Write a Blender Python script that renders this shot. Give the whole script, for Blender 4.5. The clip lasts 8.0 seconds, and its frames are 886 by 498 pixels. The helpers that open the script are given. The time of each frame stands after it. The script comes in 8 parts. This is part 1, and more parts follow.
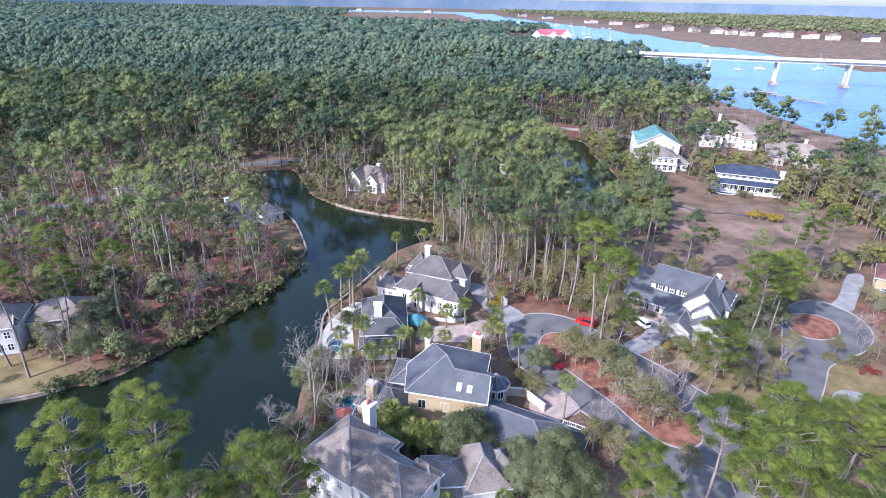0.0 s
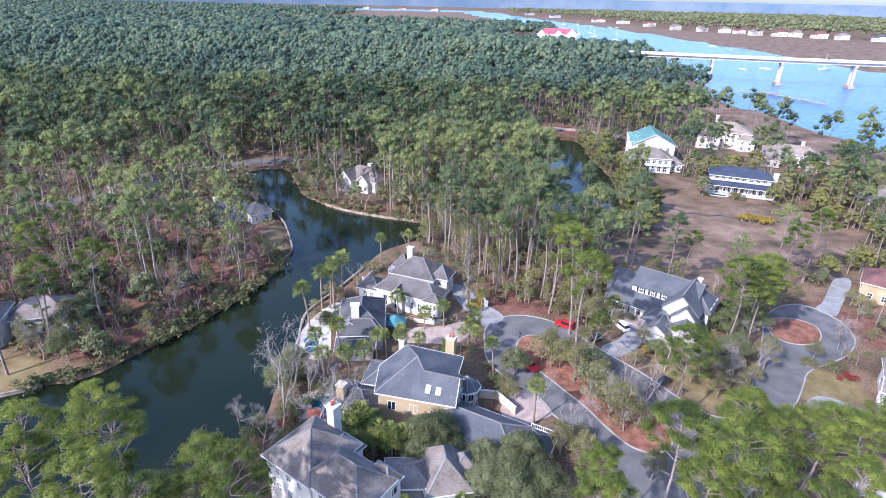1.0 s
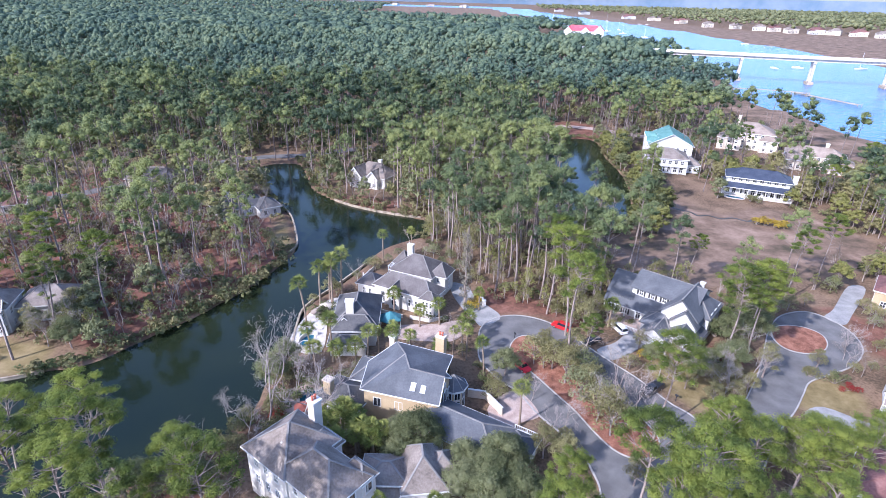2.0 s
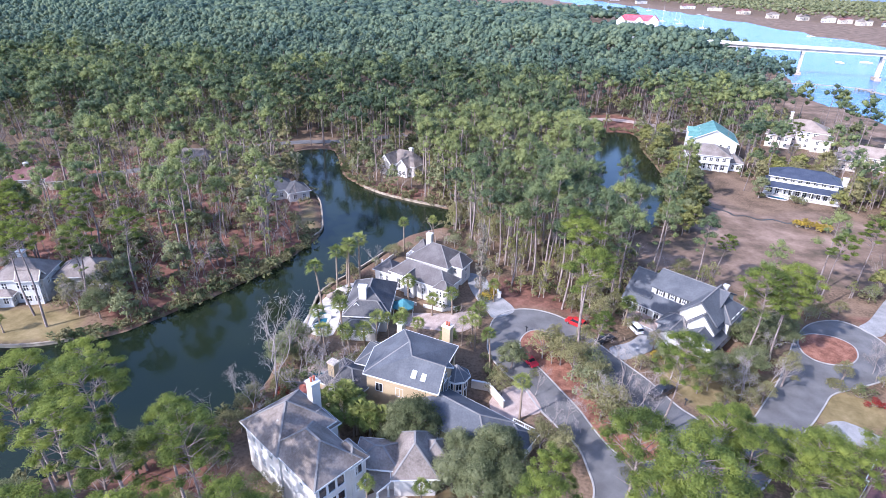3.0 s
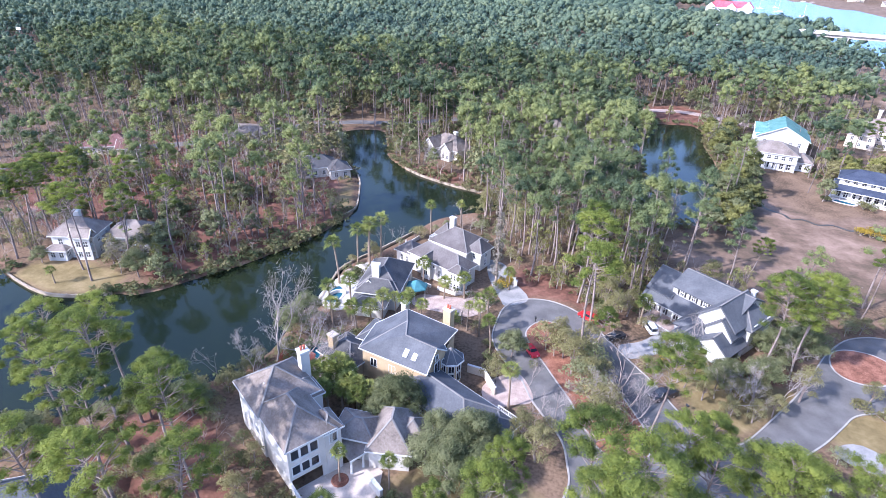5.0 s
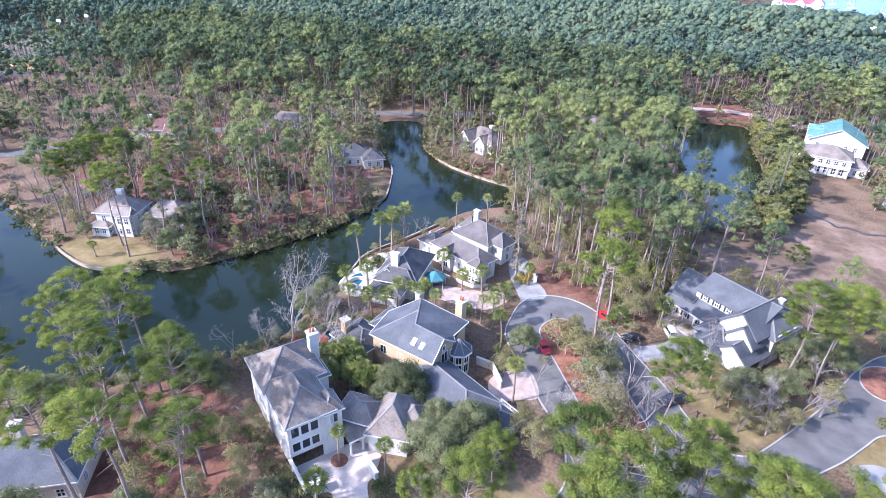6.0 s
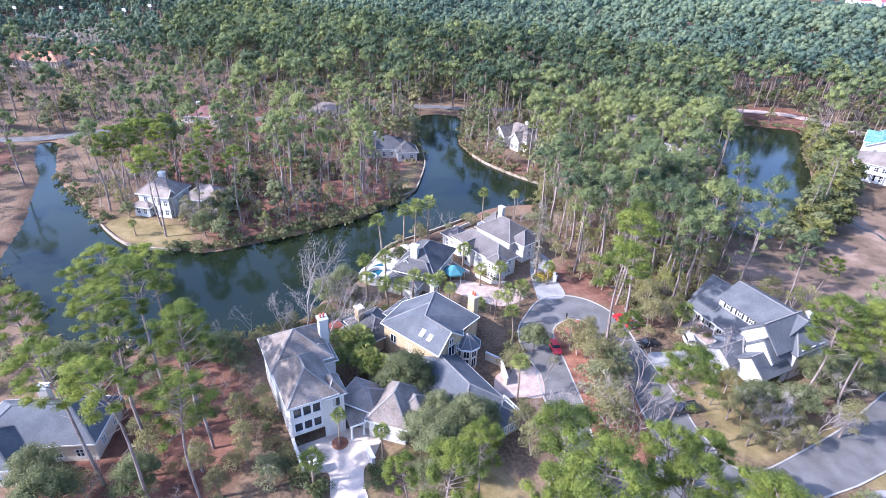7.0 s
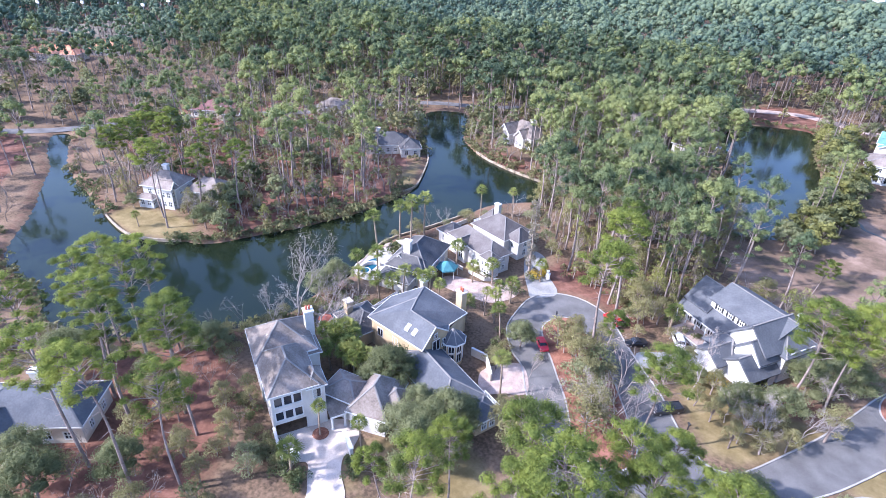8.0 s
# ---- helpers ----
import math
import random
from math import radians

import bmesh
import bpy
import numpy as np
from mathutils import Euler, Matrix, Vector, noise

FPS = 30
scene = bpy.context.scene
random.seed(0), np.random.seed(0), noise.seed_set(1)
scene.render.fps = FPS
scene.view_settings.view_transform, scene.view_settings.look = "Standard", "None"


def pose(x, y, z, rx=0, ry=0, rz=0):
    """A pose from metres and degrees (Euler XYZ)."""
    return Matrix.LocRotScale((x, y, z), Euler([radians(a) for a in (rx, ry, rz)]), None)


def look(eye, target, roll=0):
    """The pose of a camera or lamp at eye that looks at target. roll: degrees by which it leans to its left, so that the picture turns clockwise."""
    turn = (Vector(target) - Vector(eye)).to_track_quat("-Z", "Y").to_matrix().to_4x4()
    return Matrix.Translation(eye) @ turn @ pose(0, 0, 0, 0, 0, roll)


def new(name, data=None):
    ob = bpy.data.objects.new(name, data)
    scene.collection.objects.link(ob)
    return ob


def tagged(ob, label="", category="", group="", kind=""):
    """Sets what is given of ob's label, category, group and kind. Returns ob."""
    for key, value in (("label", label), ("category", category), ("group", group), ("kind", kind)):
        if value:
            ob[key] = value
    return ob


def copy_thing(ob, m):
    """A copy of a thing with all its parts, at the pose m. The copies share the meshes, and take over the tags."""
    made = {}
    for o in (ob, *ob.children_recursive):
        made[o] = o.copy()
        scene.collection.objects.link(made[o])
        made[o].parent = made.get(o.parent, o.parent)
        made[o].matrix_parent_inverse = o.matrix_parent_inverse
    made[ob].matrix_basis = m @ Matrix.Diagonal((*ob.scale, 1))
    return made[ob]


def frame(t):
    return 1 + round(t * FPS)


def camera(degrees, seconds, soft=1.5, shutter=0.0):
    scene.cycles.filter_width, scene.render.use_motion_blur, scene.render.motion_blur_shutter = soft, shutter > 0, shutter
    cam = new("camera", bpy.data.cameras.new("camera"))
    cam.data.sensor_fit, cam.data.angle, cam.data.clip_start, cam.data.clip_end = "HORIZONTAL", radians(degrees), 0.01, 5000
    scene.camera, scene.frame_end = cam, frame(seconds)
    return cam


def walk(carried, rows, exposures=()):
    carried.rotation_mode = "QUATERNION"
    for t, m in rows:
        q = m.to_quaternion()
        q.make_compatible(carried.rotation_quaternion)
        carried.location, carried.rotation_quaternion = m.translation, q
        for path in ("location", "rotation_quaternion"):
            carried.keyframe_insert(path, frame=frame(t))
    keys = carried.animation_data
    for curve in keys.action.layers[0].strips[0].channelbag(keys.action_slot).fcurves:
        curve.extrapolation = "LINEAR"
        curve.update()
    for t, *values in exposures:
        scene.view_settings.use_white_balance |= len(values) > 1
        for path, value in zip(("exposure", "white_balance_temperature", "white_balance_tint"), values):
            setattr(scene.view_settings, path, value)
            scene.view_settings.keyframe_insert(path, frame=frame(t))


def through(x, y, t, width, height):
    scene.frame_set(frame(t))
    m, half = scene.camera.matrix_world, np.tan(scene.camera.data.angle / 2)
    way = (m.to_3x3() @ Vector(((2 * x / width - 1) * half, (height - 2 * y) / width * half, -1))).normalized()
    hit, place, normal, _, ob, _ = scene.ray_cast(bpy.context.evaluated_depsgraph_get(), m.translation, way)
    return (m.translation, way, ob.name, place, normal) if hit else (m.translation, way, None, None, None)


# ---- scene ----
cam = camera(77.4, 8.0, soft=0.45)
PATH = [
    (0, (1.007, 0.144, 68.899), (0.936, 1.965, 68.076), 1.2),
    (0.5, (4.189, 0.405, 69.264), (4.102, 2.225, 68.44), 1.2),
    (1, (7.326, 0.622, 69.692), (7.231, 2.44, 68.864), 1.3),
    (1.5, (10.433, 0.973, 69.919), (10.313, 2.789, 69.089), 1.3),
    (3, (19.831, 2.415, 70.24), (19.5, 4.181, 69.362), 1.7),
    (3.5, (22.943, 2.984, 70.339), (22.565, 4.733, 69.446), 1.8),
    (4, (25.896, 3.61, 70.323), (25.466, 5.34, 69.417), 1.9),
    (4.5, (28.884, 4.255, 70.323), (28.385, 5.96, 69.405), 1.9),
    (6, (37.513, 6.397, 70.46), (36.806, 8.006, 69.505), 2.1),
    (6.5, (40.296, 7.292, 70.59), (39.497, 8.849, 69.622), 2.2),
    (7, (43.13, 8.355, 70.947), (42.284, 9.881, 69.97), 2.3),
    (7.5, (45.709, 9.432, 71.08), (44.838, 10.941, 70.097), 2.4),
    (8, (48.219, 10.582, 71.186), (47.324, 12.073, 70.198), 2.4),
]
walk(cam, [(t, look(eye, target, roll)) for t, eye, target, roll in PATH],
     exposures=[(0, 1.15, 5350, 20), (4, 1.43, 5350, 22), (8, 1.69, 5350, 22)])

# ---- world and sun ----
SUN_TO = Vector((-0.70, -0.71, 0.72)).normalized()  # towards the sun
world = bpy.data.worlds.new("sky")
scene.world = world
world.use_nodes = True
wn = world.node_tree.nodes
sky = wn.new("ShaderNodeTexSky")
sky.sky_type = 'NISHITA'
sky.sun_disc = False
sky.sun_elevation = math.asin(SUN_TO.z)
sky.sun_rotation = math.atan2(SUN_TO.x, SUN_TO.y)
sky.air_density, sky.dust_density, sky.ozone_density = 1.0, 1.6, 1.6
world.node_tree.links.new(sky.outputs[0], wn["Background"].inputs[0])
wn["Background"].inputs[1].default_value = 0.15

sun_data = bpy.data.lights.new("sun", 'SUN')
sun_data.energy, sun_data.angle, sun_data.color = 3.1, radians(0.7), (1.0, 0.90, 0.76)
sun = new("sun", sun_data)
sun.matrix_world = look((0, 0, 300), Vector((0, 0, 300)) - SUN_TO)


# ---- materials ----
def surface(name, cols, scale=1.0, rough=0.8, bump=0.0, fine=6.0, metal=0.0, spread=0.5, spec=0.5, by_object=0.0):
    """A rough procedural surface: colours mixed by a coarse and a fine noise at world size."""
    m = bpy.data.materials.new(name)
    m.use_nodes = True
    n, l = m.node_tree.nodes, m.node_tree.links
    b = n["Principled BSDF"]
    pos = n.new("ShaderNodeNewGeometry")
    coarse, grain = n.new("ShaderNodeTexNoise"), n.new("ShaderNodeTexNoise")
    coarse.inputs["Scale"].default_value, coarse.inputs["Detail"].default_value = scale, 5
    grain.inputs["Scale"].default_value, grain.inputs["Detail"].default_value = scale * fine, 3
    for t in (coarse, grain):
        l.new(pos.outputs["Position"], t.inputs["Vector"])
    mixed = n.new("ShaderNodeMath")
    mixed.operation = 'MULTIPLY_ADD'
    l.new(grain.outputs["Fac"], mixed.inputs[0])
    mixed.inputs[1].default_value = spread
    sub = n.new("ShaderNodeMath")
    sub.operation = 'MULTIPLY_ADD'
    l.new(coarse.outputs["Fac"], sub.inputs[0])
    sub.inputs[1].default_value, sub.inputs[2].default_value = 1.0, -spread / 2
    l.new(sub.outputs[0], mixed.inputs[2])
    value = mixed.outputs[0]
    if by_object:
        info, add = n.new("ShaderNodeObjectInfo"), n.new("ShaderNodeMath")
        add.operation = 'MULTIPLY_ADD'
        l.new(info.outputs["Random"], add.inputs[0])
        add.inputs[1].default_value = by_object
        l.new(value, add.inputs[2])
        value = add.outputs[0]
    ramp = n.new("ShaderNodeValToRGB")
    el = ramp.color_ramp.elements
    while len(el) < len(cols):
        el.new(0.5)
    for k, c in enumerate(cols):
        el[k].position = 0.3 + 0.4 * k / max(1, len(cols) - 1)
        el[k].color = (*c, 1)
    l.new(value, ramp.inputs[0])
    l.new(ramp.outputs[0], b.inputs["Base Color"])
    b.inputs["Roughness"].default_value = rough
    b.inputs["Metallic"].default_value = metal
    b.inputs["Specular IOR Level"].default_value = spec
    if bump:
        bn = n.new("ShaderNodeBump")
        bn.inputs["Strength"].default_value, bn.inputs["Distance"].default_value = 0.6, bump
        l.new(grain.outputs["Fac"], bn.inputs["Height"])
        l.new(bn.outputs[0], b.inputs["Normal"])
    return m


def shingled(name, cols, rough=0.85, spec=0.3):
    """Asphalt or slate shingles: weathered patches, and courses that run level round the roof."""
    m = surface(name, cols, 0.35, rough, 0.0, 9.0, spread=0.55, spec=spec)
    n, l = m.node_tree.nodes, m.node_tree.links
    pos, sep, wave = n.new("ShaderNodeNewGeometry"), n.new("ShaderNodeSeparateXYZ"), n.new("ShaderNodeMath")
    l.new(pos.outputs["Position"], sep.inputs[0])
    k = n.new("ShaderNodeMath")
    k.operation = 'MULTIPLY'
    k.inputs[1].default_value = 9.0
    l.new(sep.outputs["Z"], k.inputs[0])
    wave.operation = 'FRACT'
    l.new(k.outputs[0], wave.inputs[0])
    bn = n.new("ShaderNodeBump")
    bn.inputs["Strength"].default_value, bn.inputs["Distance"].default_value = 0.5, 0.02
    l.new(wave.outputs[0], bn.inputs["Height"])
    l.new(bn.outputs[0], n["Principled BSDF"].inputs["Normal"])
    return m


def leafy(name, cols, through=0.3, patch=0.14, leaf=0.26, relief=0.8):
    """Leaves: the colour differs from tree to tree, from clump to clump and from leaf to leaf."""
    m = bpy.data.materials.new(name)
    m.use_nodes = True
    n, l = m.node_tree.nodes, m.node_tree.links
    n.remove(n["Principled BSDF"])
    out = n["Material Output"]
    geo, info, noi = n.new("ShaderNodeNewGeometry"), n.new("ShaderNodeObjectInfo"), n.new("ShaderNodeTexNoise")
    l.new(geo.outputs["Position"], noi.inputs["Vector"])
    noi.inputs["Scale"].default_value, noi.inputs["Detail"].default_value = patch, 3
    a, b2 = n.new("ShaderNodeMath"), n.new("ShaderNodeMath")
    a.operation = b2.operation = 'MULTIPLY_ADD'
    l.new(geo.outputs["Random Per Island"], a.inputs[0])
    a.inputs[1].default_value = leaf
    l.new(noi.outputs["Fac"], a.inputs[2])
    l.new(info.outputs["Random"], b2.inputs[0])
    b2.inputs[1].default_value = 0.3
    l.new(a.outputs[0], b2.inputs[2])
    tone, b3 = n.new("ShaderNodeAttribute"), n.new("ShaderNodeMath")
    tone.attribute_name = "tone"
    b3.operation = 'MULTIPLY_ADD'
    l.new(tone.outputs["Fac"], b3.inputs[0])
    b3.inputs[1].default_value = 0.42
    l.new(b2.outputs[0], b3.inputs[2])
    b2 = b3
    ramp = n.new("ShaderNodeValToRGB")
    el = ramp.color_ramp.elements
    while len(el) < len(cols):
        el.new(0.5)
    for k, c in enumerate(cols):
        el[k].position = 0.42 + 0.55 * k / max(1, len(cols) - 1)
        el[k].color = (*c, 1)
    l.new(b2.outputs[0], ramp.inputs[0])
    d, tr, mix = n.new("ShaderNodeBsdfPrincipled"), n.new("ShaderNodeBsdfTranslucent"), n.new("ShaderNodeMixShader")
    d.inputs["Roughness"].default_value = 0.55
    d.inputs["Specular IOR Level"].default_value = 0.12
    tuft, bn = n.new("ShaderNodeTexNoise"), n.new("ShaderNodeBump")
    l.new(geo.outputs["Position"], tuft.inputs["Vector"])
    tuft.inputs["Scale"].default_value, tuft.inputs["Detail"].default_value = 1.4, 4
    bn.inputs["Strength"].default_value, bn.inputs["Distance"].default_value = relief, 0.5
    l.new(tuft.outputs["Fac"], bn.inputs["Height"])
    l.new(bn.outputs[0], d.inputs["Normal"])
    l.new(ramp.outputs[0], d.inputs["Base Color"])
    l.new(ramp.outputs[0], tr.inputs[0])
    mix.inputs[0].default_value = through
    l.new(d.outputs[0], mix.inputs[1])
    l.new(tr.outputs[0], mix.inputs[2])
    l.new(mix.outputs[0], out.inputs["Surface"])
    return m


def watery(name, col, ripple, size, rough, col2=None, patch=0.01):
    m = bpy.data.materials.new(name)
    m.use_nodes = True
    n, l = m.node_tree.nodes, m.node_tree.links
    b = n["Principled BSDF"]
    b.inputs["Base Color"].default_value = (*col, 1)
    b.inputs["Roughness"].default_value = rough
    b.inputs["IOR"].default_value = 1.33
    pos, noi, bn = n.new("ShaderNodeNewGeometry"), n.new("ShaderNodeTexNoise"), n.new("ShaderNodeBump")
    l.new(pos.outputs["Position"], noi.inputs["Vector"])
    noi.inputs["Scale"].default_value, noi.inputs["Detail"].default_value = size, 3
    bn.inputs["Strength"].default_value, bn.inputs["Distance"].default_value = 1.0, ripple
    l.new(noi.outputs["Fac"], bn.inputs["Height"])
    l.new(bn.outputs[0], b.inputs["Normal"])
    if col2:
        big, ramp = n.new("ShaderNodeTexNoise"), n.new("ShaderNodeValToRGB")
        l.new(pos.outputs["Position"], big.inputs["Vector"])
        big.inputs["Scale"].default_value, big.inputs["Detail"].default_value = patch, 4
        ramp.color_ramp.elements[0].position, ramp.color_ramp.elements[1].position = 0.35, 0.65
        ramp.color_ramp.elements[0].color, ramp.color_ramp.elements[1].color = (*col, 1), (*col2, 1)
        l.new(big.outputs["Fac"], ramp.inputs[0])
        l.new(ramp.outputs[0], b.inputs["Base Color"])
    return m


def ground_cover():
    """Leaf litter, with red pine straw, dry lawn, marsh grass and mud where the zones of the plan have them."""
    m = surface("ground_cover", [(0.086, 0.063, 0.042), (0.168, 0.116, 0.078), (0.232, 0.160, 0.108)], 0.12, 0.95, 0.08, 14.0, spread=0.8, spec=0.1)
    n, l = m.node_tree.nodes, m.node_tree.links
    b = n["Principled BSDF"]
    at, sep = n.new("ShaderNodeAttribute"), n.new("ShaderNodeSeparateColor")
    at.attribute_name = "zone"
    l.new(at.outputs["Color"], sep.inputs[0])
    src = b.inputs["Base Color"].links[0].from_socket
    pos = n.new("ShaderNodeNewGeometry")
    kinds = (("Red", [(0.088, 0.047, 0.036), (0.175, 0.088, 0.064), (0.265, 0.138, 0.104)], 0.25),
             ("Green", [(0.14, 0.110, 0.050), (0.215, 0.168, 0.082), (0.295, 0.232, 0.125)], 0.2),
             ("Blue", [(0.075, 0.064, 0.042), (0.180, 0.125, 0.090), (0.305, 0.218, 0.165)], 0.07))
    for chan, cols, sc in kinds:
        noi, ramp, mx, gr = n.new("ShaderNodeTexNoise"), n.new("ShaderNodeValToRGB"), n.new("ShaderNodeMix"), n.new("ShaderNodeTexNoise")
        l.new(pos.outputs["Position"], noi.inputs["Vector"])
        l.new(pos.outputs["Position"], gr.inputs["Vector"])
        noi.inputs["Scale"].default_value, noi.inputs["Detail"].default_value, noi.inputs["Roughness"].default_value = sc, 8, 0.7
        gr.inputs["Scale"].default_value, gr.inputs["Detail"].default_value = 0.6, 4
        el = ramp.color_ramp.elements
        el.new(0.5)
        for k, c in enumerate(cols):
            el[k].position, el[k].color = 0.34 + 0.16 * k, (*c, 1)
        l.new(noi.outputs["Fac"], ramp.inputs[0])
        fac = n.new("ShaderNodeMath")
        fac.operation = 'MULTIPLY_ADD'
        l.new(gr.outputs["Fac"], fac.inputs[0])
        fac.inputs[1].default_value = 0.9
        off = n.new("ShaderNodeMath")
        off.operation = 'MULTIPLY_ADD'
        l.new(sep.outputs[chan], off.inputs[0])
        off.inputs[1].default_value, off.inputs[2].default_value = 2.2, -1.05
        l.new(off.outputs[0], fac.inputs[2])
        fac.use_clamp = True
        mx.data_type = 'RGBA'
        l.new(fac.outputs[0], mx.inputs[0])
        l.new(src, mx.inputs[6])
        l.new(ramp.outputs[0], mx.inputs[7])
        src = mx.outputs[2]
    l.new(src, b.inputs["Base Color"])
    return m


M_GROUND = ground_cover()
M_ASPHALT = surface("asphalt", [(0.095, 0.092, 0.091), (0.132, 0.128, 0.127), (0.172, 0.167, 0.165)], 0.25, 0.9, 0.01, 30.0, spread=0.4)
M_CONCRETE = surface("pale concrete", [(0.38, 0.35, 0.32), (0.50, 0.465, 0.43), (0.58, 0.54, 0.50)], 0.4, 0.85, 0.01, 12.0, spread=0.5)
M_KERB = surface("weathered kerb concrete", [(0.26, 0.25, 0.235), (0.35, 0.335, 0.315), (0.42, 0.40, 0.38)], 0.5, 0.9, 0.01, 12.0, spread=0.6)
M_CREAMPAVE = surface("cream concrete paving", [(0.44, 0.37, 0.31), (0.54, 0.46, 0.395), (0.61, 0.53, 0.465)], 0.35, 0.85, 0.01, 12.0, spread=0.6)
M_PAVER = surface("pinkish brick pavers", [(0.30, 0.23, 0.20), (0.40, 0.31, 0.27), (0.48, 0.39, 0.34)], 0.6, 0.85, 0.01, 10.0, spread=0.6)
M_MULCH = surface("red pine straw", [(0.14, 0.066, 0.046), (0.24, 0.112, 0.076), (0.33, 0.165, 0.116)], 0.5, 0.95, 0.05, 10.0, spread=0.8, spec=0.1)
M_STUCCO = surface("white stucco", [(0.48, 0.455, 0.42), (0.57, 0.545, 0.505), (0.63, 0.605, 0.565)], 0.3, 0.8, 0.004, 20.0, spread=0.3)
M_SIDING = surface("white painted siding", [(0.48, 0.48, 0.475), (0.56, 0.56, 0.55), (0.62, 0.62, 0.61)], 0.3, 0.6, 0.003, 20.0, spread=0.3)
M_TAN = surface("tan stucco", [(0.37, 0.28, 0.165), (0.44, 0.34, 0.21), (0.50, 0.40, 0.26)], 0.3, 0.85, 0.004, 20.0, spread=0.4)
M_CREAM = surface("cream stucco", [(0.48, 0.41, 0.33), (0.56, 0.49, 0.40), (0.62, 0.55, 0.46)], 0.2, 0.85, 0.004, 20.0, spread=0.4)
M_TRIM = surface("white trim paint", [(0.60, 0.60, 0.59), (0.68, 0.68, 0.67)], 0.5, 0.5)
M_ROOF_GREY = shingled("weathered grey-brown shingles", [(0.132, 0.110, 0.094), (0.196, 0.166, 0.145), (0.268, 0.231, 0.205)])
M_ROOF_DUSK = shingled("dusky grey-brown shingles", [(0.090, 0.080, 0.078), (0.118, 0.106, 0.104), (0.150, 0.137, 0.134)])
M_GREYPAVE = surface("grey concrete paving", [(0.21, 0.21, 0.21), (0.28, 0.275, 0.27), (0.34, 0.335, 0.33)], 0.35, 0.9, 0.01, 12.0, spread=0.6)
M_ROOF_SLATE = shingled("blue-grey shingles", [(0.080, 0.086, 0.099), (0.100, 0.107, 0.121), (0.124, 0.131, 0.146)])
M_ROOF_DARK = shingled("dark grey shingles", [(0.058, 0.058, 0.063), (0.085, 0.085, 0.09), (0.115, 0.112, 0.114)])
M_ROOF_NAVY = shingled("navy metal roofing", [(0.035, 0.045, 0.07), (0.05, 0.06, 0.09), (0.065, 0.08, 0.11)], 0.5)
M_ROOF_TEAL = shingled("teal copper roofing", [(0.075, 0.18, 0.17), (0.11, 0.24, 0.225), (0.16, 0.30, 0.28)], 0.6)
M_ROOF_TAN = shingled("tan tile roofing", [(0.21, 0.165, 0.135), (0.27, 0.22, 0.185), (0.33, 0.275, 0.235)])
M_ROOF_TAUPE = shingled("weathered taupe shingles", [(0.17, 0.145, 0.13), (0.235, 0.20, 0.18), (0.30, 0.262, 0.24)])
M_ROOF_BROWN = shingled("red-brown shingles", [(0.12, 0.06, 0.055), (0.17, 0.085, 0.08), (0.22, 0.12, 0.11)])
M_ROOF_RED = shingled("red metal roofing", [(0.55, 0.06, 0.09), (0.65, 0.09, 0.12), (0.72, 0.14, 0.17)], 0.6)
M_ROOF_ORANGE = shingled("orange tile roofing", [(0.50, 0.20, 0.11), (0.60, 0.27, 0.16), (0.66, 0.34, 0.22)])
M_CAP = surface("pale ridge shingles", [(0.185, 0.175, 0.168), (0.235, 0.225, 0.215)], 0.6, 0.85)
M_GLASS = surface("dark window glass", [(0.012, 0.015, 0.02), (0.03, 0.035, 0.045)], 0.3, 0.06)
M_SKYLIGHT = surface("pale skylight glass", [(0.55, 0.58, 0.62), (0.62, 0.65, 0.68)], 0.3, 0.1)
M_SHUTTER = surface("black shutters", [(0.015, 0.016, 0.02), (0.025, 0.027, 0.03)], 0.6, 0.5)
M_AWNING = surface("turquoise canvas", [(0.045, 0.16, 0.19), (0.065, 0.21, 0.24)], 0.7, 0.8)
M_POOL = watery("pool water", (0.02, 0.10, 0.15), 0.01, 1.5, 0.04)
M_POT = surface("terracotta", [(0.45, 0.12, 0.07), (0.55, 0.18, 0.11)], 0.9, 0.8)
M_TIMBER = surface("weathered timber", [(0.24, 0.19, 0.14), (0.34, 0.28, 0.21), (0.44, 0.37, 0.29)], 0.6, 0.85, 0.01, 12.0)
M_BARK = surface("pine bark", [(0.13, 0.10, 0.088), (0.21, 0.168, 0.150), (0.29, 0.238, 0.218)], 0.5, 0.95, 0.03, 8.0, spread=0.6, by_object=0.15)
M_BARE = surface("pale grey bark", [(0.17, 0.14, 0.122), (0.26, 0.215, 0.186), (0.36, 0.305, 0.265)], 0.2, 0.95, 0.0, 10.0, by_object=0.2)
M_TWIG = surface("grey-brown twigs", [(0.17, 0.145, 0.13), (0.255, 0.22, 0.2), (0.34, 0.3, 0.28)], 0.3, 0.95, 0.0, 10.0, by_object=0.2)
M_FIELD = surface("dry playing field", [(0.13, 0.115, 0.085), (0.20, 0.175, 0.13), (0.27, 0.235, 0.18)], 0.05, 0.95, 0.0, 10.0)
M_PALMBARK = surface("palm bark", [(0.20, 0.15, 0.11), (0.30, 0.235, 0.18)], 0.9, 0.95, 0.02, 8.0)
M_PINE = leafy("pine needles", [(0.074, 0.106, 0.034), (0.136, 0.178, 0.046), (0.220, 0.266, 0.060), (0.315, 0.355, 0.080)], 0.5, 0.5, 0.16)
# Cooler than M_PINE, with some distance haze mixed into the needle colour.
M_PINEWOOD = leafy("woodland pine needles with slight haze tint", [(0.082, 0.118, 0.070), (0.136, 0.176, 0.088), (0.200, 0.240, 0.102), (0.272, 0.302, 0.116)], 0.40, 0.12, 0.10, 0.55)
